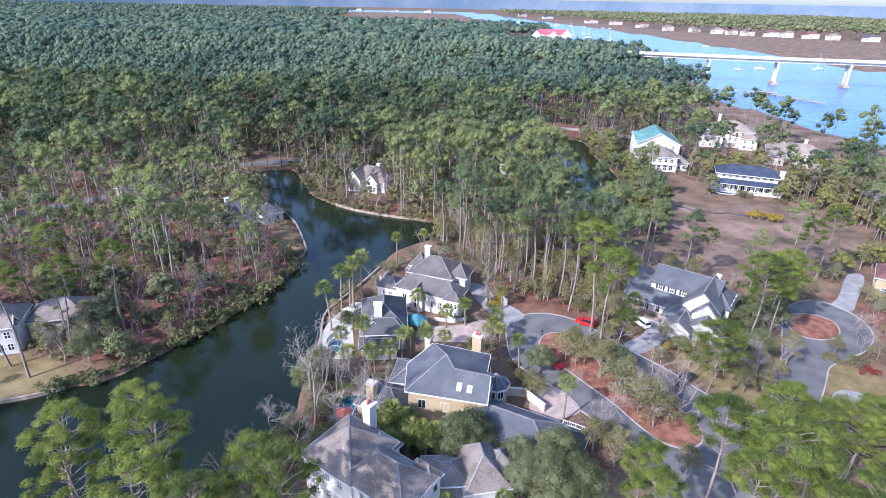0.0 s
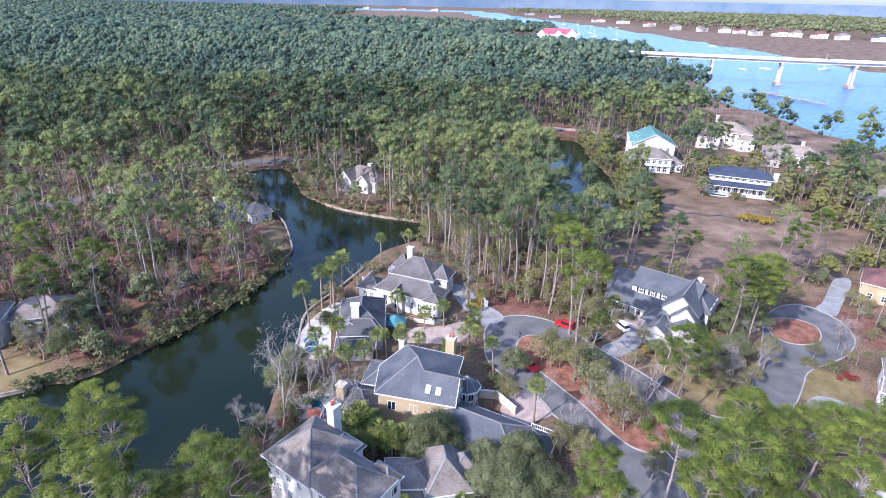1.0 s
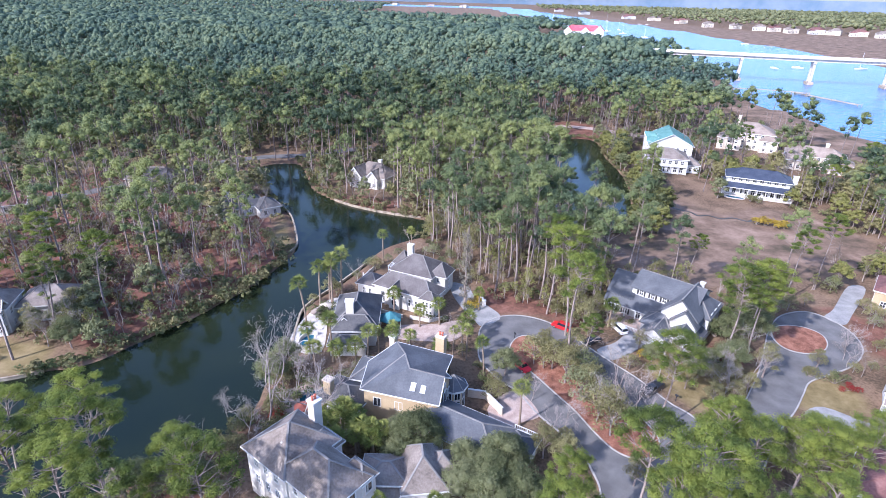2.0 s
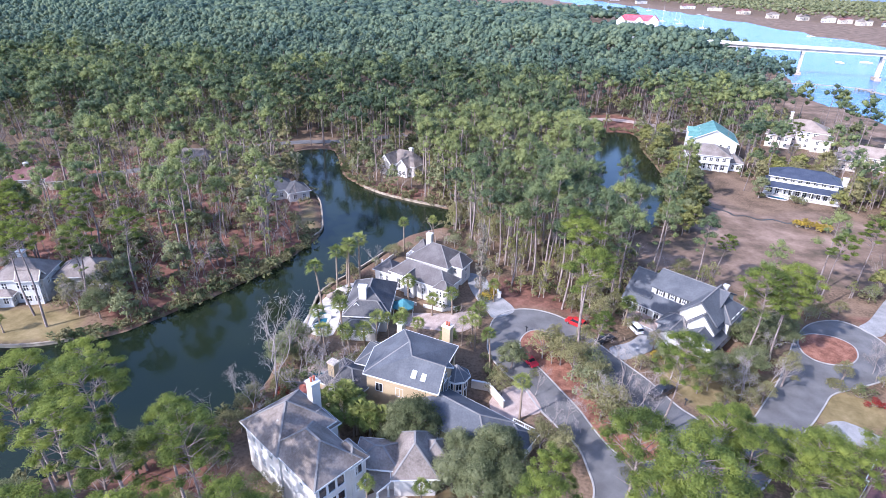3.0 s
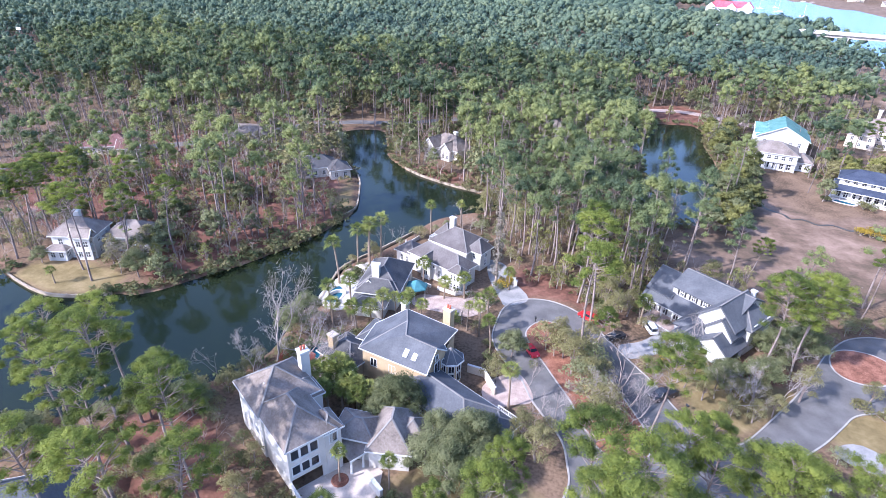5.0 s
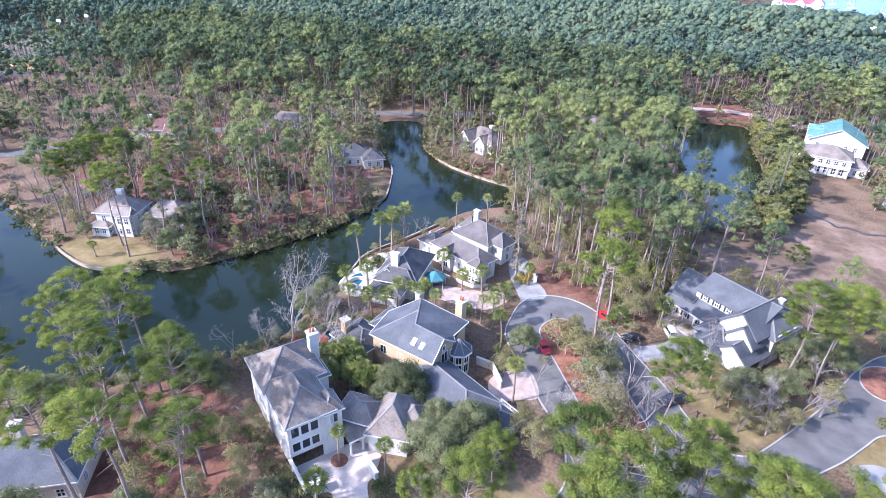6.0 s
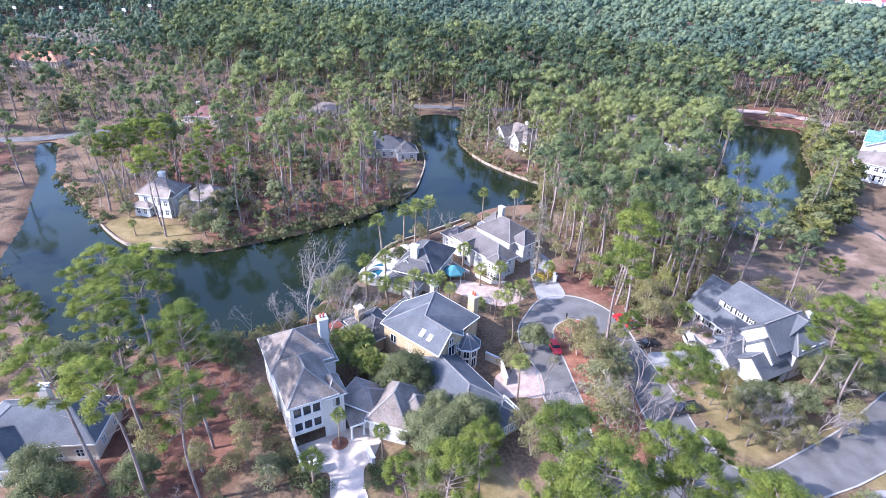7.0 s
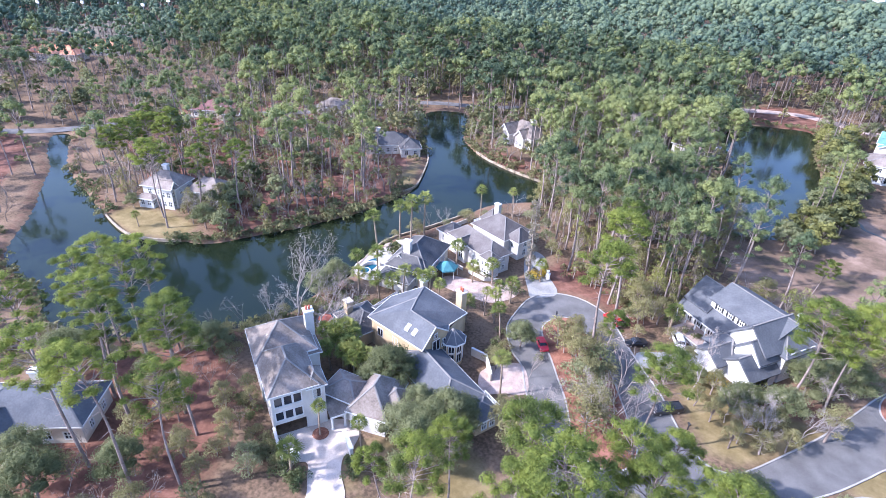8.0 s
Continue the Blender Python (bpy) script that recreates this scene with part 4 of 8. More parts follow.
    for k in range(8):
        a = math.pi / 4 * k
        if k in (3, 4):
            continue
        Q = B @ pose(0, 0, 0, 0, 0, math.degrees(a)) @ pose(2.1 * math.cos(math.pi / 8), 0, 0, 0, 0, 90)
        P = lambda u, z, d: (u, d, z)
        for z, h in ((0.8, 1.9), (3.1, 1.4)):
            g, pane = G(Q), G(Q)
            g.lattice(P, [-.62, -.5, -.04, .04, .5, .62], [z - .1, z + .02, z + h, z + h + .12], lambda i, j: i % 2 == 0 or j % 2 == 0, -.08, .02)
            side_box(pane, P, -.5, .5, z, z + h, -.04, .01)
            part("pane", pane, M_GLASS, part("window", g, M_TRIM, hs[0], "white bay window frame"), "dark glass")
    # skylights
    for x, y, z in ((1.3, 77.4, 7.98), (3.1, 77.1, 7.9)):
        g = G(hs[1] @ pose(x, y, z, 35, 0, -9))
        g.box(-.45, .45, -.75, .75, -.1, .14)
        s = part("skylight", g, M_TRIM, hs[0], "white-framed skylight")
        g = G(hs[1] @ pose(x, y, z, 35, 0, -9))
        g.box(-.36, .36, -.64, .64, .1, .17)
        part("pane", g, M_SKYLIGHT, s, "pale reflecting glass")
    chimney(hs, -14.2, 78.6, 0, 7.2, 1.5, 1.3, R, M_TAN, 0, "squat tan chimney with a cream cap", M_CREAM)
    chimney(hs, 4.6, 91.2, 0, 9.8, 1.8, 1.3, R, M_TAN, 2, "tan chimney with a cream cap", M_CREAM)
    chimney(hs, -5.0, 92.0, 0, 8.4, 1.2, 1.2, R, M_CREAM, 0, "cream chimney", M_TRIM)
    # entry garden walls
    for line in (((14.2, 14.6), (17.4, 15.6), (22.0, 12.8)), ((27.4, -0.6), (29.6, -4.6), (27.2, -7.2), (22.4, -3.4))):
        for a, b in zip(line, line[1:]):
            g = G(M)
            d = (Vector(b) - Vector(a)).normalized() * .12
            n = Vector((-d.y, d.x))
            a2, b2 = Vector(a), Vector(b)
            g.prism([tuple(a2 - n), tuple(b2 - n), tuple(b2 + n), tuple(a2 + n)], -0.1, 1.7)
            w = part("garden_wall", g, M_CREAM, hs[0], "cream garden wall")
            g = G(M)
            n *= 1.7
            g.prism([tuple(a2 - n), tuple(b2 - n), tuple(b2 + n), tuple(a2 + n)], 1.7, 1.84)
            part("coping", g, M_TRIM, w)
    # two garden pavilions' railings on the low end
    balcony(hs, hs[1] @ pose(20.0, 71.8, 4.4, 0, 0, -25), -2.0, 2.0, 2.4, -1.2)


house_tan()


# the grey-roofed poolside cottage
def house_cottage():
    R = 8
    hs = house_at(-16, 106, R, "white stucco cottage with a dark grey hipped roof")
    M = hs[1] @ pose(-16, 106, 0, 0, 0, R)
    W = pose(-16, 106, 0, 0, 0, R)
    at = lambda x, y: (W @ Vector((x, y, 0))).to_2d()
    wing(hs, at(0, 1.0), (9.2, 13.0), R, 4.2, 7.9, top=M_ROOF_DARK, wins={'s': windows(3, 7, .8, 1.2, 1.8), 'e': windows(4, 11, 1.0, 1.1, 1.8), 'w': windows(4, 11, .6, 1.4, 2.1)})
    wing(hs, at(0, -4.6), (9.0, 4.6), R, 4.0, 6.4, top=M_ROOF_DARK, wins={'s': windows(3, 7, .8, 1.2, 1.8)})
    wing(hs, at(-1.0, -8.6), (7.4, 4.2), R, 3.0, 3.9, top=M_ROOF_DARK, wins={'s': [(0, .1, 4.0, 2.1, "garage")]})
    chimney(hs, *at(-1.2, -3.0), 3, 9.2, 1.7, 1.2, R, M_STUCCO, 0, "white stucco chimney")
    # small triangular dormer
    g = G(M)
    g.add([(-3.2, -5.5, 5.1), (-1.2, -5.5, 5.1), (-2.2, -5.5, 6.2), (-2.2, -3.4, 6.2), (-3.2, -3.9, 5.1), (-1.2, -3.9, 5.1)], [(0, 1, 2), (0, 2, 3, 4), (2, 1, 5, 3), (4, 3, 5)])
    part("dormer", g, M_ROOF_DARK, hs[0], "small triangular dormer")
    g = G(M)
    g.beam((-3.3, -5.55, 5.12), (-2.2, -5.55, 6.3), .1, .16)
    g.beam((-1.1, -5.55, 5.12), (-2.2, -5.55, 6.3), .1, .16)
    part("dormer_trim", g, M_TRIM, hs[0])
    # terrace parapet, curved
    pts = [(-9.6 + 2.6 * math.cos(a), -6 + 3.2 * math.sin(a)) for a in np.linspace(1.2, 5.2, 14)]
    g = strip(pts, .3, -.1, 1.0, False)
    g.v = [tuple(M @ Vector(q)) for q in g.v]
    part("parapet", g, M_STUCCO, hs[0], "curved white terrace parapet")


house_cottage()


# the large grey-roofed house on the lagoon shore
def house_shore():
    R = -18
    hs = house_at(-5, 123, R, "large white stucco house with grey-brown hipped roofs")
    W = pose(-5, 123, 0, 0, 0, R)
    at = lambda x, y: (W @ Vector((x, y, 0))).to_2d()
    M = hs[1] @ W
    wing(hs, at(-3.0, 6.8), (13.4, 10.4), R, 5.6, 9.4, wins={'n': windows(4, 12, 3.2, 1.2, 1.6), 'e': windows(2, 8, 3.4, 1.1, 1.6), 'w': windows(3, 9, 3.2, 1.2, 1.8)}, top=M_ROOF_DUSK)
    wing(hs, at(5.0, 6.6), (4.6, 5.6), R, 5.6, 8.6, wins={'e': [(0, 3.4, 1.3, 1.8), (0, .8, 1.3, 1.9)], 's': [(0, 3.4, 1.0, 1.5)]}, top=M_ROOF_DUSK)
    wing(hs, at(-9.0, 9.0), (4.6, 5.0), R, 5.4, 8.6, wins={'w': windows(2, 3, 3.2, .9, 1.6)}, top=M_ROOF_DUSK)
    wing(hs, at(0.0, -5.2), (18.6, 7.2), R - 4, 5.4, 8.5, wins={'s': windows(3, 7, 1.4, 1.0, 2.2, u0=4.5) + [(-6.5, .6, 1.3, 3.2, "door")] + windows(2, 4, 3.4, .8, .8, u0=-1), 'e': windows(3, 4.6, 3.2, .95, 1.5) + windows(3, 4.6, .6, .95, 1.7)}, top=M_ROOF_DUSK)
    wing(hs, at(-2.4, -8.2), (3.2, 3.4), R, 5.6, 7.4, "gable", "y", over=0.35, wins={'s': [(0, 1.0, 1.5, 3.2, "door")]}, top=M_ROOF_DUSK)
    wing(hs, at(8.0, -8.4), (4.2, 3.2), R, 5.4, 7.2, over=0.4, wins={'s': windows(3, 3.2, 3.0, .7, 1.6) + windows(3, 3.2, .5, .7, 1.6)}, top=M_ROOF_DUSK)
    wing(hs, at(-13.0, -3.6), (6.4, 6.2), R, 3.6, 6.0, wins={'s': windows(2, 4, .5, 1.0, 2.0)}, top=M_ROOF_DUSK)
    chimney(hs, *at(-6.4, 8.4), 4, 11.4, 1.7, 1.2, R, M_STUCCO, 0, "broad white stucco chimney")
    # pergola on the lagoon side
    g = G(M)
    for k in range(8):
        g.box(-11.8 + .45 * k, -11.7 + .45 * k, 3.6, 7.4, 5.2, 5.36)
    g.box(-12.0, -8.2, 3.8, 3.95, 5.02, 5.2)
    g.box(-12.0, -8.2, 7.0, 7.15, 5.02, 5.2)
    for x, y in ((-11.8, 3.9), (-11.8, 7.1)):
        g.box(x - .12, x + .12, y - .12, y + .12, 0, 5.1)
    part("pergola", g, M_TRIM, hs[0], "white slatted pergola")
    # garden wall down to the water
    for a, b, h in (((-16, -3.5), (-19.5, 1.5), 2.4), ((-19.5, 1.5), (-19.8, 8.5), 1.2)):
        g = G(M)
        g.beam((*a, h), (*b, h), .3, h + .2)
        part("garden_wall", g, M_STUCCO, hs[0], "white stucco garden wall")
    g = G(M)
    for a, b in (((4, -12.4), (9.6, -11.6)), ((9.6, -11.6), (12.4, -8.6)), ((-6, -13.0), (2, -12.8))):
        g.beam((*a, .9), (*b, .9), .35, 1.1)
    part("court_wall", g, M_STUCCO, hs[0], "low white court wall")
    hs[0].matrix_basis = hs[0].matrix_basis @ Matrix.Diagonal((.86, .86, .9, 1))


house_shore()


# the white clapboard house beyond the road
def house_clapboard():
    R = -34
    hs = house_at(54, 119, R, "white clapboard house with blue-grey gabled roofs")
    W = pose(54, 119, 0, 0, 0, R)
    at = lambda x, y: (W @ Vector((x, y, 0))).to_2d()
    M = hs[1] @ W
    kw = dict(wall=M_SIDING, top=M_ROOF_SLATE, fascia=M_ROOF_SLATE)
    wing(hs, at(0.2, 3.4), (14.6, 10.0), R, 7.7, 10.3, "gable", "x", over=.4, wins={'s': windows(3, 8.2, 6.0, 1.0, 1.35, "shutters", -2.4), 'e': windows(2, 5, 5.4, 1.0, 1.4)}, **kw)
    wing(hs, at(-9.6, 2.0), (5.6, 9.0), R, 4.9, 9.2, "gable", "x", over=.4, wins={'w': [(-1.5, 3.4, 1.0, 1.3)]}, **kw)
    wing(hs, at(-5.0, -2.0), (15.0, 1.6), R, 3.2, 3.4, "gable", "x", over=.05, wins={'s': [(-5.6, .5, 1.1, 1.8, "shutters"), (-2.6, .5, 1.1, 1.8, "shutters"), (.6, .3, 1.3, 2.4, "door"), (4.0, .5, 1.2, 1.8, "shutters")]}, **kw)
    shed_roof(hs, M, -12.8, 3.2, -4.4, 3.1, -1.5, 5.9, M_ROOF_SLATE)
    columns(hs, M, (-12.4, -9.8, -7.2, -4.6, -2.0, .6), -4.1, .1, 2.95)
    slab(hs, M, -12.8, 1.4, -4.5, -2.7, -.1, .3, "porch_floor", M_PAVER, "brick porch floor")
    slab(hs, M, -10.0, -1.0, -8.6, -4.5, -.1, .14, "forecourt", M_PAVER, "brick forecourt")
    wing(hs, at(7.4, 2.8), (6.6, 9.0), R, 6.0, 8.7, "hip", "y", over=.4, wins={'e': windows(3, 8, 5.0, 1.0, 1.5) + windows(3, 8, .8, 1.0, 1.6)}, **kw)
    wing(hs, at(5.3, -0.4), (7.8, 10.0), R, 6.4, 10.6, "gable", "y", over=.4, wins={'e': windows(2, 5, 3.6, 1.1, 1.5), 's': [(2.4, 3.6, 1.0, 1.3)]}, **kw)
    wing(hs, at(6.8, -3.4), (5.6, 6.4), R, 5.2, 8.6, "gable", "y", over=.35, wins={'e': windows(2, 3.4, 3.2, 1.0, 1.4)}, **kw)
    wing(hs, at(7.4, -6.0), (6.6, 7.0), R, 3.0, 5.8, "gable", "y", over=.4, wins={'e': [(0, .4, 3.6, 2.2, "dark")], 's': [(-1.5, .1, 2.3, 2.2, "garage"), (1.5, .1, 2.3, 2.2, "garage")]}, **kw)
    wing(hs, at(1.4, -5.4), (6.4, 4.6), R, 3.1, 5.4, "hip", "x", over=.4, wins={'w': [(0, .6, 1.6, 1.6)]}, **kw)
    wing(hs, at(2.4, -8.6), (5.6, 6.0), R, 2.8, 4.9, "gable", "y", over=.4, wins={'s': [(0, .1, 3.6, 2.1, "garage")], 'w': windows(2, 3.6, .8, .9, 1.3)}, **kw)
    chimney(hs, 62.8, 121.6, 5, 10.0, .9, .7, R, M_SIDING, 0, "white chimney behind the ridge")
    g = G(M)
    for k in range(14):
        g.box(-6.4 + .32 * k, -6.33 + .32 * k, -8.7, -8.6, .1, 1.0)
    g.box(-6.5, -2.1, -8.74, -8.56, .92, 1.02)
    part("railing", g, M_TRIM, hs[0], "white picket railing")


house_clapboard()


# the long navy-roofed house over the marsh
def house_navy():
    R = -18
    W = pose(115.4, 223.2, 0, 0, 0, R)
    hs = house_at(115.4, 223.2, R, "long white porch house with a navy roof")
    at = lambda x, y: (W @ Vector((x, y, 0))).to_2d()
    M = hs[1] @ W
    kw = dict(wall=M_SIDING, top=M_ROOF_NAVY, cap=M_ROOF_NAVY)
    wing(hs, at(0, 2.0), (22, 9.6), R, 6.8, 9.6, over=.8, wins={'s': windows(8, 20, 5.3, 1.5, 1.1), 'e': windows(2, 5, 5.4, 1.2, 1.2), 'w': windows(2, 5, 5.4, 1.2, 1.2)}, **kw)
    wing(hs, at(0, 0.8), (24, 10.4), R, 3.8, 5.2, over=.6, wins={'s': windows(10, 22.4, .6, 1.4, 2.2), 'e': windows(3, 8, .6, 1.4, 2.1), 'w': windows(3, 8, .6, 1.4, 2.1)}, **kw)
    shed_roof(hs, M, -12.8, 12.8, -7.0, 3.5, -4.0, 4.9, M_ROOF_NAVY)
    columns(hs, M, [-12.2 + 3.05 * k for k in range(9)], -6.6, .2, 3.3, .2)
    slab(hs, M, -12.6, 12.6, -7.0, -4.2, -.1, .25, "porch_floor", M_CONCRETE)
    balcony(hs, M, -6, 12.2, -6.6, .25)
    chimney(hs, *at(13.0, 3.0), 0, 8.4, 1.8, 1.2, R, M_SIDING, 0, "white chimney at the gable end")


house_navy()


# the teal-roofed white house
def house_teal():
    R = -8
    W = pose(89.8, 262, 0, 0, 0, R)
    hs = house_at(89.8, 262, R, "tall white house with a teal roof and a grey-roofed front")
    at = lambda x, y: (W @ Vector((x, y, 0))).to_2d()
    M = hs[1] @ W
    wing(hs, at(2.0, 12.0), (19, 20), R, 8.4, 13.6, "gable", "y", over=.7, wall=M_SIDING, top=M_ROOF_TEAL, cap=M_ROOF_TEAL, wins={'s': windows(5, 16, 5.6, 1.2, 1.8), 'w': windows(5, 17, 5.2, 1.2, 1.8)})
    for k in range(3):
        wing(hs, at(-6.4, 6.0 + 5.4 * k), (4.6, 2.8), R, 9.2, 11.0, "gable", "x", over=.3, wall=M_SIDING, top=M_ROOF_TEAL, cap=M_ROOF_TEAL, wins={'w': [(0, 8.6, .9, .5)]})
    wing(hs, at(-1.0, -9.0), (17, 13), R, 6.6, 9.8, wall=M_SIDING, top=M_ROOF_GREY, wins={'s': windows(6, 15, 4.0, 1.4, 1.7) + windows(6, 15, .6, 1.5, 2.3), 'w': windows(4, 11, 4.0, 1.2, 1.7) + windows(4, 11, .6, 1.2, 2.2), 'e': windows(4, 11, 4.0, 1.2, 1.7)})
    wing(hs, at(9.6, -7.6), (7, 9), R, 3.6, 6.2, wall=M_SIDING, top=M_ROOF_GREY, wins={'s': windows(3, 6, .6, 1.1, 2.0)})
    balcony(hs, M, -9.4, 7.4, -16.2, 3.4)
    slab(hs, M, -9.6, 7.6, -16.4, -15.3, 3.2, 3.42, "balcony", M_TRIM)
    columns(hs, M, [-9.2 + 3.3 * k for k in range(6)], -16.1, 0, 3.2, .18)


house_teal()


def plain_house(x, y, rot, label, blocks, chim=(), wall=M_STUCCO, top=M_ROOF_GREY):
    """A further house: blocks of (dx, dy, sx, sy, eave, ridge, roof)."""
    hs = house_at(x, y, rot, label)
    W = pose(x, y, 0, 0, 0, rot)
    for dx, dy, sx, sy, eave, ridge, roof in blocks:
        wx, wy = (W @ Vector((dx, dy, 0))).to_2d()
        lev = [.8] + ([3.6] if eave > 5 else []) + ([6.4] if eave > 8 else [])
        n, k = max(2, int(sx / 3)), max(2, int(sy / 3.2))
        wing(hs, (wx, wy), (sx, sy), rot, eave, ridge, roof, wall=wall, top=top, cap=top,
             wins={'s': [q for z in lev for q in windows(n, sx * .9, z, 1.2, 1.6)], 'w': [q for z in lev for q in windows(k, sy * .88, z, 1.1, 1.6)], 'e': [q for z in lev for q in windows(k, sy * .88, z, 1.1, 1.6)]})
    for dx, dy, z in chim:
        chimney(hs, *(W @ Vector((dx, dy, 0))).to_2d(), 2, z, 1.4, 1.2, rot, wall)
    return hs


HOUSES = [
    (143, 306, -20, "tall cream villa with a tan tiled roof", [(0, 0, 22, 17, 8.4, 12.6, "hip"), (-9, -9, 11, 9, 6.2, 8.6, "hip"), (9, -6, 8, 12, 6.0, 8.6, "hip")], [(-6, 6, 14.5)], M_CREAM, M_ROOF_TAN),
    (160, 272, -24, "cream villa with tan hipped roofs among pines", [(0, 0, 24, 12, 5.6, 9.0, "hip"), (-9, -8, 9, 10, 4.6, 7.4, "hip"), (10, -7, 9, 10, 4.6, 7.4, "hip")], [(4, 3, 10.4)], M_CREAM, M_ROOF_TAN),
    (172, 214, -15, "low cream house with a grey hipped roof", [(0, 0, 24, 11, 3.8, 7.2, "hip"), (-8, -7, 8, 9, 3.4, 5.8, "hip")], [(6, 2, 8.4)], M_CREAM, M_ROOF_GREY),
    (-96.8, 95.4, 20, "white porch house with a weathered taupe hipped roof", [(0, 0, 10.4, 8, 6.2, 9.6, "hip"), (2.8, -4.0, 4.0, 2.4, 6.4, 8.4, "gable"), (11, 4, 11, 8, 4.2, 7.2, "hip"), (-3.6, -4.6, 4.6, 2.6, 3.0, 3.9, "hip")], [(-1, 2, 10.6)], M_SIDING, M_ROOF_TAUPE),
    (-36, 208, -22, "white gabled house with a grey roof among pines", [(0, 2, 15, 9, 4.4, 8.8, "hip"), (-4, -3, 5.4, 6, 4.6, 8.2, "gable"), (3, -2, 4.6, 5, 4.2, 7.2, "gable")], [(2, 3, 9.8)], M_STUCCO, M_ROOF_GREY),
    (-74, 170, 42, "low house with a dark roof hidden on the spit", [(0, 0, 16, 10, 3.6, 7.0, "hip"), (8, -5, 7, 8, 3.4, 6.0, "hip")], [(-3, 1, 8.2)], M_STUCCO, M_ROOF_DARK),
    (24, 238, -10, "white house seen through the pines by the pond", [(0, 0, 15, 10, 4.6, 8.2, "hip"), (5, -5, 6, 6, 4.4, 7.0, "gable")], [], M_STUCCO, M_ROOF_GREY),
    (-4, 256, 10, "pale house deep among the pines", [(0, 0, 16, 10, 4.6, 8.0, "hip")], [], M_STUCCO, M_ROOF_GREY),
    (-38.5, 32.0, 36, "low grey-walled house with a broad slate roof", [(0, 0, 17, 9, 4.0, 7.6, "hip"), (-5, -4.5, 8, 8, 4.0, 7.4, "hip")], [(-1, 3.2, 8.4)], M_CREAM, M_ROOF_SLATE),
    (-158, 160, 28, "brown-roofed house behind the bare trees", [(0, 0, 18, 10, 3.4, 6.6, "hip"), (9, -4, 8, 8, 3.2, 5.8, "gable")], [(-3, 1, 7.8)], M_CREAM, M_ROOF_BROWN),
    (-120, 196, 15, "grey-roofed house behind the bare trees", [(0, 0, 18, 10, 3.4, 6.4, "hip")], [], M_CREAM, M_ROOF_GREY),
    (78, 68, -38, "house with a red-brown roof and white porch", [(0, 0, 14, 10, 4.0, 7.6, "hip"), (-5, 5, 5, 5, 3.6, 5.6, "gable")], [], M_SIDING, M_ROOF_BROWN),
    (96, 91, -30, "grey-roofed white house by the dry lawn", [(0, 0, 14, 9, 5.0, 8.0, "hip"), (-5, -5, 5, 4, 4.4, 6.4, "gable")], [], M_SIDING, M_ROOF_GREY),
    (118, 134, -35, "ochre stucco house beyond the turning circle", [(0, 0, 14, 10, 5.0, 8.4, "hip")], [(2, 2, 9.4)], M_TAN, M_ROOF_BROWN),
    (-318, 176, 30, "long low building with an orange tiled roof", [(0, 0, 30, 12, 4.0, 8.0, "hip")], [], M_CREAM, M_ROOF_ORANGE),
    (-312, 204, 40, "low building with an orange tiled roof", [(0, 0, 22, 12, 4.0, 7.6, "hip")], [], M_CREAM, M_ROOF_ORANGE),
    (146, 1065, -12, "large waterfront building with a red roof", [(0, 0, 66, 22, 15, 24, "hip"), (-26, -8, 14, 16, 15, 22, "gable"), (4, -9, 14, 16, 15, 22, "gable"), (27, -6, 16, 18, 16, 25, "gable")], [], M_SIDING, M_ROOF_RED),
]
for row in HOUSES:
    plain_house(*row)

# ---- trees ----
def blades(rng, c, nrm, size, width):
    """Leaf sprays: one long triangle at each point, near the plane that its normal gives."""
    k = len(c)
    r = rng.normal(size=(k, 3))
    t = np.cross(nrm, r)
    t /= np.linalg.norm(t, axis=1, keepdims=True) + 1e-9
    b = np.cross(nrm, t)
    s, w = size * rng.uniform(.65, 1.35, (k, 1)), width * rng.uniform(.7, 1.3, (k, 1))
    droop = nrm * s * rng.uniform(-.35, .1, (k, 1))
    v = np.stack([c + t * s + droop, c - t * s * .45 + b * w, c - t * s * .45 - b * w], 1).reshape(-1, 3)
    return v, np.arange(3 * k).reshape(-1, 3)


def lobes_foliage(rng, lobes, count, size, width, jitter=0.7, low=-0.3, skin=0.55):
    """Foliage over the upper skins of a set of flattened balls (x, y, z, r, rz)."""
    L = np.asarray(lobes, float)
    pick = rng.choice(len(L), count, p=L[:, 3] ** 2 / (L[:, 3] ** 2).sum())
    d = rng.normal(size=(count, 3))
    d /= np.linalg.norm(d, axis=1, keepdims=True)
    d[:, 2] = np.where(d[:, 2] < low, -d[:, 2], d[:, 2])
    rad = (L[pick, 3] * rng.uniform(skin, 1.08, count))[:, None]
    c = L[pick, :3] + d * rad * np.c_[np.ones(count), np.ones(count), L[pick, 4] / L[pick, 3]]
    n = d + rng.normal(size=(count, 3)) * jitter
    n[:, 2] += .4
    n /= np.linalg.norm(n, axis=1, keepdims=True)
    return blades(rng, c, n, size, width)


